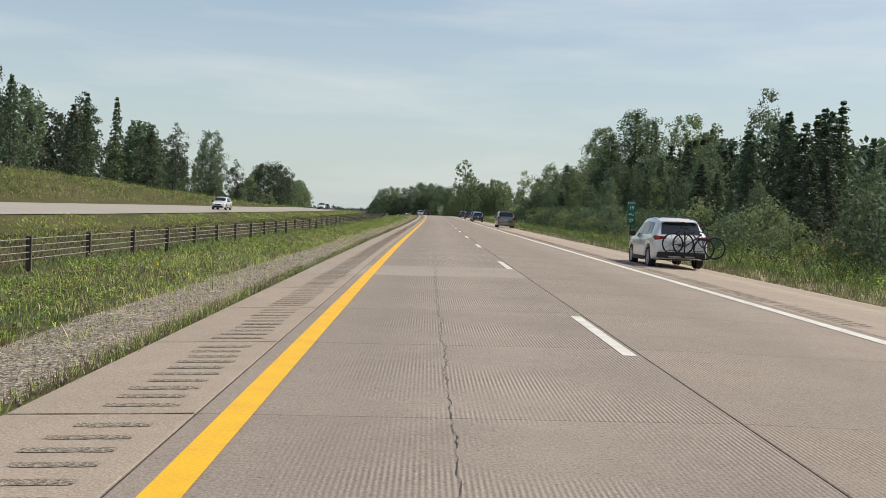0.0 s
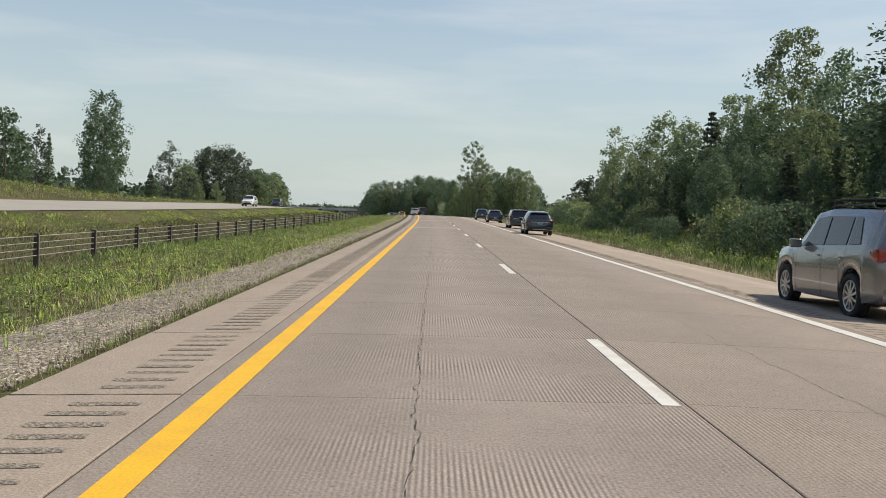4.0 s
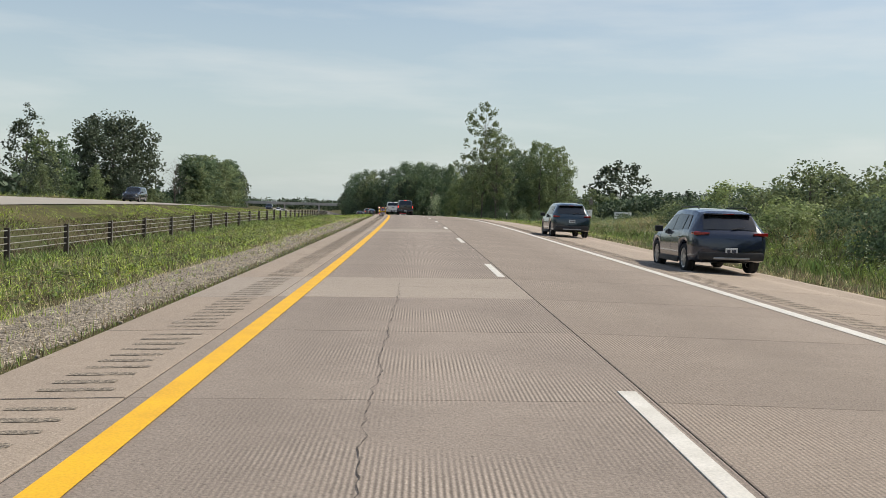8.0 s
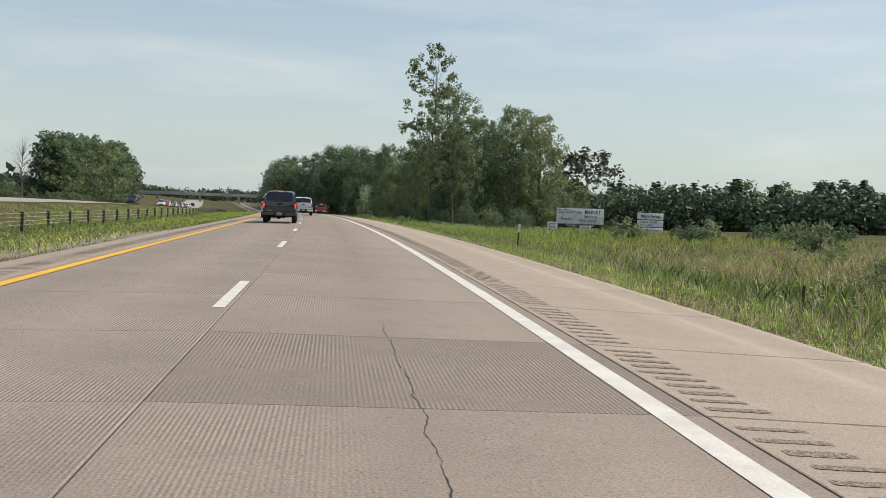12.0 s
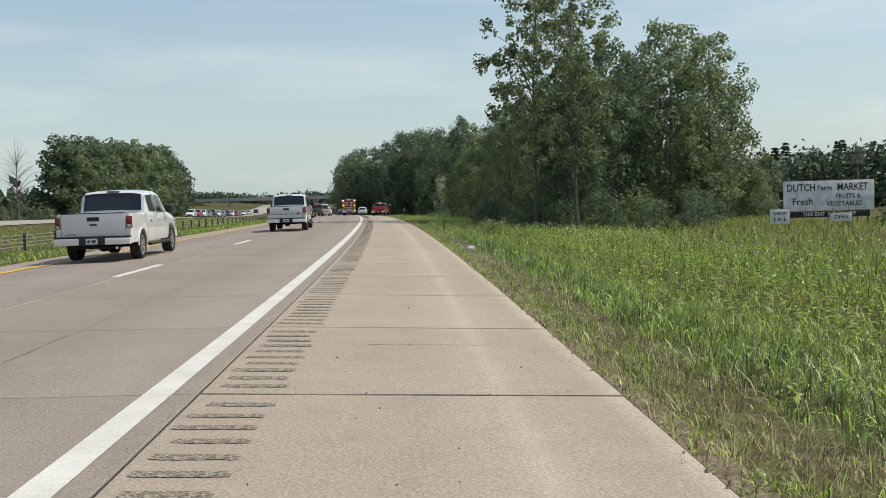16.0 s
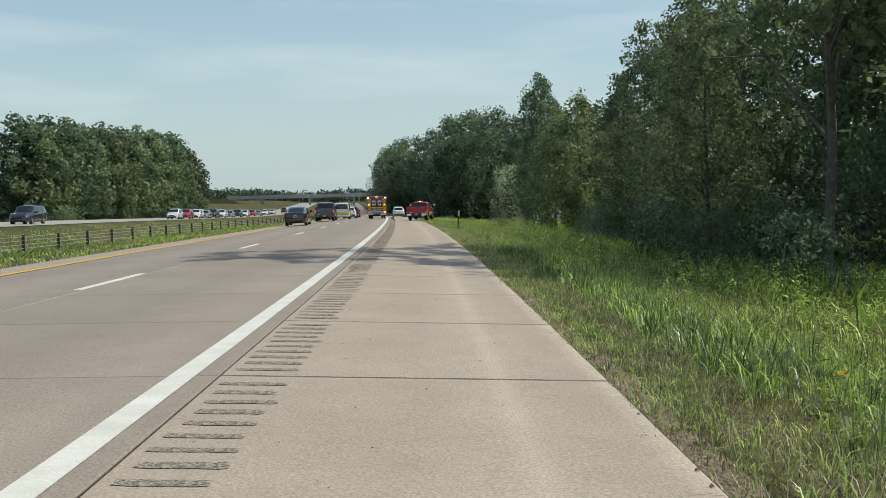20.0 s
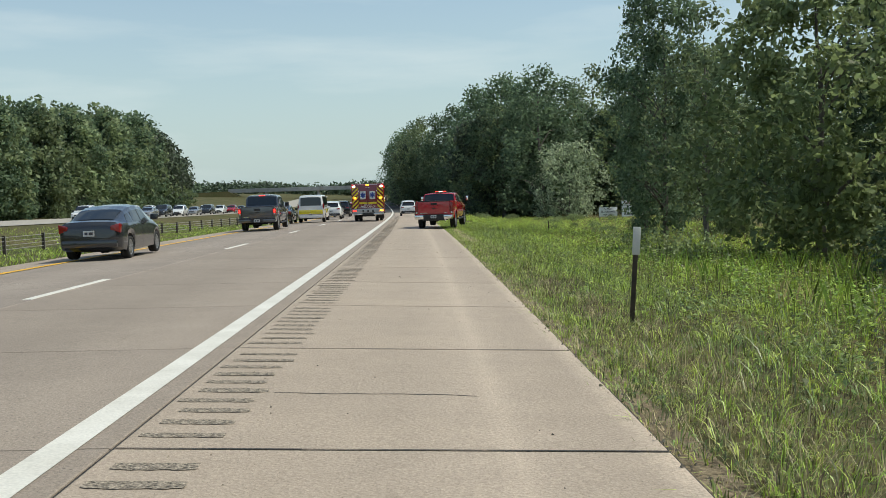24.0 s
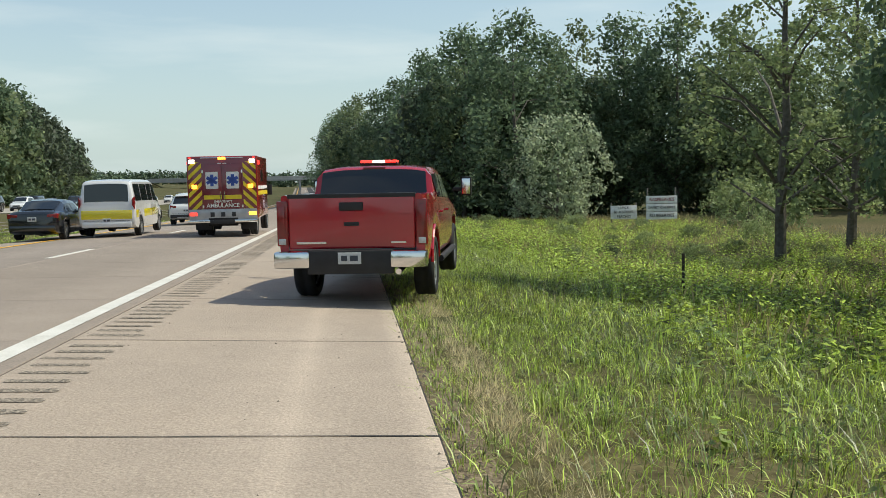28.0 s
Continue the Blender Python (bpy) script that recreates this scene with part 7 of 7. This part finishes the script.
# beside the right shoulder, first half
tufts(G, "short verge grass beside the shoulder", 11.0, 15.5, 8, 240, 6, 13, 0.26, 0.020, M_BLADE_DEEP, 7, 0.12)
tufts(G, "khaki fringe of dry grass along the shoulder", 11.0, 12.8, 8, 262, 17, 10, 0.17, 0.014, M_BLADE_BROWN, 91, 0.10, 1.2, 1.0, True)
tufts(G, "straw-coloured fringe along the shoulder", 11.0, 12.4, 8, 262, 12, 10, 0.16, 0.010, M_STRAW, 92, 0.10, 1.3, 1.0)
tufts(G, "dry verge grass beside the shoulder", 11.0, 17, 8, 285, 3, 11, 0.28, 0.018, M_BLADE_BROWN, 8, 0.12)
tufts(G, "pale grass beside the shoulder", 11.0, 17, 8, 285, 2, 11, 0.30, 0.016, M_STRAW, 42, 0.12)
blades("tall_weeds", "tall weeds at the foot of the wood", 14.0, 20, 8, 285, 46, 0.48, 0.020, M_BLADE_DEEP, 9, 0.7, 0.8)
thicket("tall_weeds", "leafy weeds at the foot of the wood", 14.5, 20, 8, 240, 4, 9, 0.6, 0.13, M_BLADE, 67, 1.0)
thicket("tall_weeds", "pale leafy weeds before the wood", 15, 20, 8, 285, 1.6, 10, 0.9, 0.13, M_LEAF_GREY, 68, 1.3)
blades("meadow_grass", "dry grass on the bank", 18, 34, 228, 300, 44, 0.5, 0.020, M_BLADE_DRY, 10, 0.7, 0.8)
thicket("tall_weeds", "grey-green brush on the bank", 17, 40, 226, 300, 3, 11, 0.85, 0.15, M_LEAF_MID, 69, 0.9)
# left verge and median
tufts(G, "green verge grass between the gravel and the cable barrier", -9.8, -3.7, -5, 270, 9, 10, 0.25, 0.020, M_BLADE, 11, 0.13, 1.2, 0.9, True)
tufts(G, "deep green weeds in the median verge", -10.2, -4.0, -5, 270, 6, 10, 0.25, 0.022, M_BLADE_DEEP, 41, 0.14, 1.2, 0.9, True)
thicket("verge_weeds", "low leafy weeds in the median verge", -9.6, -4.0, -5, 300, 2.5, 9, 0.30, 0.12, M_BLADE, 71, 1.1)
thicket("verge_weeds", "dark leafy weeds in the median verge", -9.8, -4.0, -5, 300, 3, 9, 0.28, 0.12, M_BLADE_DEEP, 72, 1.1)
tufts("gravel_weeds", "scattered tufts spreading into the gravel", -3.9, -2.5, -5, 290, 7, 11, 0.20, 0.014, M_BLADE, 44, 0.10, 1.1, 1.2)
tufts("gravel_weeds", "dry tufts spreading into the gravel", -3.9, -2.2, -5, 290, 6, 9, 0.18, 0.012, M_STRAW, 45, 0.10, 1.1, 1.2)
tufts("gravel_weeds", "brownish weeds along the left slab edge", -2.12, -1.74, -5, 290, 44, 9, 0.12, 0.013, M_BLADE_BROWN, 93, 0.07, 1.3, 1.0, True)
tufts("gravel_weeds", "dark green weeds along the left slab edge", -2.05, -1.74, -5, 290, 40, 9, 0.13, 0.013, M_BLADE_DEEP, 94, 0.07, 1.3, 1.0, True)
tufts(G, "yellowed patches in the median verge", -9.8, -3.7, -5, 300, 4, 11, 0.23, 0.020, M_BLADE_LIME, 46, 0.13, 1.2, 1.1, True)
spear(G, "dry straw among the verge grass", -9.8, -3.3, -5, 300, 55, 0.22, 0.010, M_STRAW, 35, 0.9, 0.9)
tufts(G, "brown grass patches in the median verge", -9.8, -3.6, -5, 300, 3, 12, 0.26, 0.020, M_BLADE_BROWN, 58, 0.13, 1.1, 1.1)
blades(G, "taller green tufts below the cable barrier", -11.8, -8.5, 0, 420, 40, 0.32, 0.020, M_BLADE_DEEP, 12, 0.8, 0.9)
for y0, y1, n in ((-5, 75, 420), (75, 280, 130)):
    spear("gravel_weeds", "brown weeds growing along the pavement edge", -2.08, -1.66, y0, y1, n, 0.19, 0.010, M_BLADE_BROWN, 13, 0.8, 0.6)
    spear("gravel_weeds", "green weeds along the pavement edge", -2.05, -1.62, y0, y1, n, 0.17, 0.011, M_BLADE_TALL, 14, 0.9, 0.8)
    spear("gravel_weeds", "straw along the pavement edge", -2.2, -1.64, y0, y1, n // 2, 0.15, 0.009, M_STRAW, 16, 0.9, 0.8)
blades("gravel_weeds", "sparse weeds in the gravel", -3.3, -1.8, -5, 280, 14, 0.16, 0.020, M_BLADE_DRY, 15, 0.7, 0.9)
blades("median_grass", "brown seeding grass in the median", -18.5, -11.5, -5, 300, 32, 0.26, 0.026, M_BLADE_BROWN, 16, 1.0, 0.7)
blades("median_grass", "low green grass in the median ditch", -18.5, -11.0, -5, 300, 16, 0.22, 0.026, M_BLADE_DEEP, 73, 1.0, 0.9)
blades("median_grass", "yellow-green grass on the median slope", -22, -16.5, -5, 300, 38, 0.18, 0.028, M_BLADE_LIME, 17, 1.1, 0.9)
blades("median_grass", "short grass in the median further on", -21, -2, 270, 520, 16, 0.24, 0.030, M_BLADE, 18, 0.9, 0.8)
blades("hill_grass", "rough grass and brush on the hill", -62, -36, 40, 330, 9, 0.34, 0.05, M_BLADE_DEEP, 19, 0.9, 0.9)
blades("hill_grass", "dry grass on the hill", -62, -36, 40, 330, 12, 0.32, 0.05, M_BLADE_DRY, 20, 0.9, 0.9)
thicket("hill_grass", "leafy brush on the hill", -60, -37, 40, 330, 0.7, 11, 0.7, 0.22, M_BLADE_DEEP, 74, 1.2)
thicket("hill_grass", "yellowish brush on the hill", -60, -37, 40, 330, 0.5, 11, 0.6, 0.20, M_BLADE_LIME, 75, 1.3)


def blossoms(name, label, d0, d1, y0, y1, n, size, h0, h1, material, seed, spots=14):
    rng = np.random.default_rng(seed)
    cd, cy = rng.uniform(d0, d1, spots), rng.uniform(y0, y1, spots)
    k = rng.integers(spots, size=n)
    d, y = np.clip(cd[k] + rng.normal(size=n) * 1.1, d0, d1), np.clip(cy[k] + rng.normal(size=n) * 2.2, y0, y1)
    x, yy = on_plan(d, y)
    c = np.stack([x, yy, land(d, y) + rng.uniform(h0, h1, n)], 1)
    ob = new(name, quads_mesh(name, leaves(rng, c, np.full(n, size * 1.3), 5, size, 1.6), material))
    return tagged(ob, label, "flowers", kind="stuff")


blossoms("wild_carrot", "white wild carrot heads above the weeds", 16.5, 23, 322, 372, 900, 0.026, 0.45, 0.95, M_FLOWER, 1, 30)
blossoms("wild_carrot", "white flower heads in the ditch grass", 15, 24, 400, 450, 90, 0.03, 0.5, 0.8, M_FLOWER, 2)
blossoms("wild_carrot", "white flowers at the wood's foot", 13, 17, 40, 230, 120, 0.03, 0.3, 0.6, M_FLOWER, 4)
blossoms("yellow_wildflowers", "small yellow flowers beside the shoulder", 12.5, 16, 355, 372, 70, 0.03, 0.25, 0.45, M_FLOWER_Y, 3, 4)
blossoms("yellow_wildflowers", "yellow flowers in the median", -9, -3.5, 0, 60, 120, 0.03, 0.25, 0.45, M_FLOWER_Y, 5)


def broad_weed(d, y, size, label):
    rng = np.random.default_rng(int(y * 10))
    c = np.array([[rng.normal() * size * .35, rng.normal() * size * .35, size * rng.uniform(.25, .9)] for _ in range(16)])
    t = thing("milkweed_plant", place(d, y), label, "weed")
    part("foliage", quads_mesh("foliage", leaves(rng, c, np.full(16, size * .25), 30, size * .055, 0.8), M_LEAF_LIGHT), None, t)
    for p in c[:7]:
        part("stem", made((tube, (p[0] * .3, p[1] * .3, -.1), tuple(p), .012, .006, 5)), M_BARK, t)
    return t


for d, y, size in ((14.4, 359.5, 0.9), (14.9, 361, 1.0), (15.6, 356, 0.6), (13.8, 366, 0.7), (16.5, 433, 1.1), (18.5, 436, 1.2), (17.5, 441, 1.0), (19, 452, 1.2)):
    broad_weed(d, y, size, "leafy broad weed in the verge grass")

# bits of grit on the shoulder, then gravel pebbles by the pavement edge
def bits(name, label, d0, d1, y0, y1, n, r0, r1, up, material, seed):
    rng = np.random.default_rng(seed)
    d, y = rng.uniform(d0, d1, n), rng.uniform(y0, y1, n)
    x, yy = on_plan(d, y)
    z = np.where(d > 11.05, land(d, y), rise(y) + crown(d)) + up
    r = rng.uniform(r0, r1, n)
    base = np.array([(1, 0, 0), (-.5, .87, 0), (-.5, -.87, 0), (0, 0, .9)])
    v = base[None] * (r[:, None, None] * rng.uniform(.6, 1.3, (n, 1, 3))) + np.stack([x, yy, z], 1)[:, None]
    f = np.array([(0, 1, 3), (1, 2, 3), (2, 0, 3)])[None] + (np.arange(n) * 4)[:, None, None]
    tagged(new(name, mesh_of(name, v.reshape(-1, 3), f.reshape(-1, 3), material)), label, "debris", kind="stuff")


bits("road_grit", "small dark stones and crumbs on the shoulder", 8.4, 10.9, 290, 462, 420, .005, .014, 0, M_CRACK, 61)
bits("road_grit", "crumbs of tar on the shoulder", 8.0, 10.9, 290, 462, 6, .016, .028, -.004, M_CRACK, 62)
bits("road_grit", "pale grit along the rumble grooves", 7.75, 8.6, 285, 462, 500, .005, .012, 0, M_STONE, 63)
bits("soil_stones", "small stones on the bare verge soil", 11.25, 12.2, 333, 354, 3000, .008, .026, .01, M_STONE, 64)
bits("soil_stones", "crumbs of dark soil on the bare verge", 11.25, 12.2, 333, 354, 1300, .008, .028, .01, M_BARK, 65)
bits("soil_stones", "dark crumbs along the slab edge", 10.92, 11.15, 262, 462, 2600, .006, .022, 0.004, M_BARK, 66)
# gravel
rng = np.random.default_rng(40)
pebble = bmesh.new()
bmesh.ops.create_icosphere(pebble, subdivisions=1, radius=1)
pebble.verts.index_update()
base_v = np.array([v.co[:] for v in pebble.verts])
base_f = [[v.index for v in f.verts] for f in pebble.faces]
pebble.free()
n = 8000
d, y = rng.uniform(-3.6, -1.75, n), rng.uniform(0, 262, n)
x, yy = on_plan(d, y)
z = land(d, y) + 0.035
size = rng.uniform(0.010, 0.034, n)
sq = rng.uniform(0.6, 1.2, (n, 1, 3))
verts = (base_v[None] * sq * size[:, None, None] + np.stack([x, yy, z], 1)[:, None]).reshape(-1, 3)
faces = (np.array(base_f)[None] + (np.arange(n) * len(base_v))[:, None, None]).reshape(-1, 3)
tagged(new("loose_gravel", mesh_of("loose_gravel", verts, faces, M_STONE)), "loose grey pebbles on the gravel verge", "gravel", kind="stuff")

# ---- wear on the pavement
def groove_mesh(length, width, seed):
    """A milled rumble groove: a rough dish with ragged ends and edges."""
    rng = np.random.default_rng(seed)
    n = 12
    rag = lambda: float(rng.uniform(.78, 1.04))
    xs = [-length / 2 + length * i / n + float(rng.uniform(-.01, .01)) for i in range(n + 1)]
    shape = [.78 if i in (0, n) else 1.0 for i in range(n + 1)]
    verts = []
    for x, w in zip(xs, shape):
        verts += [(x, width / 2 * w * rag(), 0.003), (x, width * .12 * float(rng.uniform(-1, 1)), 0.0012), (x, -width / 2 * w * rag(), 0.003)]
    faces = []
    for i in range(n):
        for k in (0, 1):
            a = i * 3 + k
            faces.append((a, a + 1, a + 4, a + 3))
    # lies on top of the slab; the depth's shade is in the colour
    return mesh_of("rumble_groove_shaded", verts, faces, M_GROOVE_SHADED)


def tilt(d):
    return math.degrees(math.atan((float(crown(d - .3)) - float(crown(d + .3))) / .6))


def rumble(name, label, d, length, k0, k1, count=10, step=0.345, first=0.31, single=True):
    """Milled grooves, ten to a bay, between joints k0 and k1; as one mesh where the camera never comes near."""
    t = thing(name, pose(0, 0, 0), label, "rumble strip", kind="structure")
    models = [groove_mesh(length, 0.145, seed) for seed in range(5)]
    rng = np.random.default_rng(9)
    verts, faces = [], []
    for bay in range(k0, k1):
        s0, s1 = joint(bay), joint(bay + 1)
        for k in range(count):
            y = y_at(s0 + (first + step * k + rng.uniform(-.012, .012)) * (s1 - s0) / BAY)
            m = place(d + rng.uniform(-.03, .03), y, 0.0015) @ pose(0, 0, 0, math.degrees(math.atan(float(np.interp(y, KNOTS, GRADE)))), tilt(d), 0) @ Matrix.Diagonal((rng.uniform(.88, 1.05), rng.uniform(.7, 1.12), 1, 1))
            me = models[int(rng.integers(5))]
            if single:
                part("groove", me, None, t).matrix_local = m
            else:
                base = len(verts)
                verts += [m @ v.co for v in me.vertices]
                faces += [[base + i for i in p.vertices] for p in me.polygons]
    if not single:
        part("grooves", mesh_of("grooves", verts, faces, M_GROOVE_SHADED), None, t)["kind"] = "stuff"
    return t


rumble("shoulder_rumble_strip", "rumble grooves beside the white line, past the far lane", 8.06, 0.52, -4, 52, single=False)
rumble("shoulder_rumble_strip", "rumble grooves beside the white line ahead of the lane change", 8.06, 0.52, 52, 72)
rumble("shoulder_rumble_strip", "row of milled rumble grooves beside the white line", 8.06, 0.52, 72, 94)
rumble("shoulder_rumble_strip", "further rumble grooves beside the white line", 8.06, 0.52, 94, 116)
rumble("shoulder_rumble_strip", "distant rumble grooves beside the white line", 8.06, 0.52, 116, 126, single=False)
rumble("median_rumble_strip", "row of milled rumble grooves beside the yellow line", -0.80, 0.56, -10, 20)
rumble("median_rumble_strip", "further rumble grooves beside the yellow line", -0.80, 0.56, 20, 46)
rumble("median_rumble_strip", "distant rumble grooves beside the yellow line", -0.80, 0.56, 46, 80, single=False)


def crack(name, label, d, y0, y1, wide, sway, seed, gaps=0.0):
    """A wandering crack, thin and uneven."""
    rng = np.random.default_rng(seed)
    ys = np.arange(y0, y1, 0.09)
    w = np.cumsum(rng.normal(size=len(ys))) * 0.011
    w = w - np.convolve(w, np.ones(26) / 26, "same") + rng.normal(size=len(ys)) * 0.006 + sway * np.sin(ys * 0.35 + seed)
    ww = wide * (0.25 + rng.uniform(0, 1, len(ys)) ** 2)
    dd = d + w
    verts, faces = [], []
    for i in range(len(ys)):
        for k in (-1, 1):
            x, yy = on_plan(dd[i] + k * ww[i] / 2, ys[i])
            verts.append((float(x), float(yy), float(rise(ys[i]) + crown(dd[i]) + 0.003)))
    hide = np.sin(ys * 0.21 + seed) < -1 + 2 * gaps
    for i in range(len(ys) - 1):
        if not hide[i]:
            faces.append((2 * i, 2 * i + 1, 2 * i + 3, 2 * i + 2))
    return tagged(new(name, mesh_of(name, verts, faces, M_CRACK)), label, "crack", kind="structure")


crack("pavement_crack", "long uneven crack down the middle of the lane", 1.53, -8, 300, 0.009, 0.012, 5, 0.06)
crack("pavement_crack", "uneven crack along the outer lane", 5.55, 236, 330, 0.010, 0.03, 4, 0.3)
crack("pavement_crack", "short crack in the outer lane", 5.2, 90, 120, 0.009, 0.03, 6, 0.4)


def cross_crack(d0, d1, y, seed):
    rng = np.random.default_rng(seed)
    ds = np.arange(d0, d1, 0.08)
    dy = np.cumsum(rng.normal(size=len(ds))) * 0.012
    verts, faces = [], []
    for i, d in enumerate(ds):
        for k in (-1, 1):
            x, yy = on_plan(d, y + dy[i] + k * 0.007)
            verts.append((float(x), float(yy), float(rise(y) + crown(d) + 0.003)))
    faces = [(2 * i, 2 * i + 1, 2 * i + 3, 2 * i + 2) for i in range(len(ds) - 1)]
    return tagged(new("pavement_crack", mesh_of("pavement_crack", verts, faces, M_CRACK)), "short crack across a concrete slab", "crack", kind="structure")


for d0, d1, y, seed in ((8.9, 10.2, 319.4, 1), (9.0, 9.9, 326.2, 2), (8.2, 9.6, 341, 3), (5.0, 7.2, 238.5, 4), (0.4, 2.6, 236.0, 5), (9.3, 10.6, 303, 6), (8.4, 10.0, 413, 7), (9.2, 10.7, 398, 8), (1.2, 3.2, 205, 9)):
    cross_crack(d0, d1, y, seed)

# litter
card = thing("litter_card", place(-2.45, 78.3, 0.05), "white flat piece of litter on the gravel", "litter")
part("sheet", made((box, -.17, .17, -.10, .10, 0, .025, .006)), M_SIGN_WHITE, card)
bag = thing("litter_bag", place(11.78, 340.9, 0.02), "crumpled white plastic bag in the grass", "litter")
bm = bmesh.new()
bmesh.ops.create_icosphere(bm, subdivisions=4, radius=.085)
for v in bm.verts:
    v.co *= 1 + 0.55 * noise.noise(v.co * 19) + 0.3 * noise.noise(v.co * 48) + 0.16 * noise.noise(v.co * 120)
    v.co.x *= 1.35
    v.co.z = v.co.z * .7 + .07
part("sheet", bm, M_SIGN_WHITE, bag, smooth=False)

# ---- the road, slab by slab
strip("road_base", np.array([-1.69, -0.3, 3.66, 7.7, 10.98]), np.arange(-300, 1012, 4.0), lambda d, y: rise(y) + crown(d) - 0.013, M_JOINT, label="dark joint filler bed under the concrete slabs", category="road")
strip("road_beyond", np.array([-1.68, 3.66, 10.97]), np.arange(560, 1012, 4.0), lambda d, y: rise(y) + crown(d), M_LANE, label="pale concrete carriageway running on ahead", category="road")
strip("road_behind", np.array([-1.68, 3.66, 10.97]), np.arange(-300, -15, 4.0), lambda d, y: rise(y) + crown(d), M_LANE, label="pale concrete carriageway behind", category="road")


def slab_mesh(d0, d1, length, gap, side=0.009):
    ds = [d0 + side / 2, d0 + side / 2 + 0.01, d1 - side / 2 - 0.01, d1 - side / 2]
    lip = gap * 0.6
    ls = [gap / 2, gap / 2 + lip, length - gap / 2 - lip, length - gap / 2]
    verts, faces = [], []
    for j, l in enumerate(ls):
        for i, d in enumerate(ds):
            low = 0.005 if i in (0, 3) else 0.004 if j in (0, 3) else 0
            verts.append((d, l, float(crown(d)) - low))
    for i in range(3):
        for j in range(3):
            a = j * 4 + i
            faces.append((a, a + 1, a + 5, a + 4))
    ring = [0, 1, 2, 3, 7, 11, 15, 14, 13, 12, 8, 4]
    base = len(verts)
    verts += [(verts[k][0], verts[k][1], verts[k][2] - 0.1) for k in ring]
    for k in range(12):
        faces.append((ring[k], base + k, base + (k + 1) % 12, ring[(k + 1) % 12]))
    return verts, faces


PATCHES = (23, 168, 206, 237)


def lay(name, label, d0, d1, k0, k1, material, patched=False, gap=0.012, side=0.009):
    road = new(name)
    tagged(road, label, "road", kind="structure")
    v, f = slab_mesh(d0, d1, BAY, gap, side)
    plain = mesh_of("slab", v, f, material)
    repair = mesh_of("slab", v, f, M_PATCH)
    grooved = mesh_of("slab", v, f, M_TINED)
    for k in range(k0, k1):
        y, mid = y_at(joint(k)), y_at((joint(k) + joint(k + 1)) / 2)
        half = (joint(k + 1) - joint(k)) / 2
        mend = patched and any(abs(mid - p) < half for p in PATCHES)
        ob = new("slab", repair if mend else grooved if patched is None and abs(mid - 264.5) < half else plain)
        ob.matrix_world = pose(float(axis(y)), y, float(rise(y)), math.degrees(math.atan(float(np.interp(mid, KNOTS, GRADE)))), 0, turn(mid)) @ Matrix.Diagonal((1, 2 * half / BAY, 1, 1))
        ob.parent = road
    return road


def seals(name, label, d0, d1, wide, seed):
    """Dark sealant in the transverse joints, thin and broken in places."""
    rng = np.random.default_rng(seed)
    verts, faces = [], []
    for k in range(-12, 140):
        y = y_at(joint(k))
        cuts = np.linspace(d0, d1, 7)
        for a, b in zip(cuts[:-1], cuts[1:]):
            w = wide * rng.uniform(0.45, 1.0)
            base = len(verts)
            for d, side in ((a, -1), (b, -1), (b, 1), (a, 1)):
                x, yy = on_plan(d, y + side * w / 2)
                verts.append((float(x), float(yy), float(rise(y) + np.interp(d, (d0, d1), (crown(d0), crown(d1)))) + 0.0025))
            faces.append((base, base + 1, base + 2, base + 3))
    return tagged(new(name, mesh_of(name, verts, faces, M_JOINT)), label, "joint", kind="structure")


seals("joint_seal", "dark sealed joints across the left shoulder", -1.68, -0.31, 0.030, 1)
seals("joint_seal", "dark sealed joints across the right shoulder", 7.72, 10.97, 0.024, 2)
lay("left_shoulder", "narrow pale concrete left shoulder with rumble grooves", -1.69, -0.3, -12, 140, M_SHOULDER_L, True, 0.020, 0.026)
lay("left_lane", "left lane of worn, finely grooved concrete slabs", -0.3, 3.66, -12, 140, M_LANE, True, 0.005, 0.012)
lay("right_lane", "right lane of worn concrete slabs", 3.66, 7.7, -12, 140, M_LANE_R, None, 0.004, 0.014)
lay("right_shoulder", "wide pale tan concrete right shoulder with rumble grooves", 7.7, 10.98, -12, 140, M_SHOULDER, False, 0.014, 0.030)
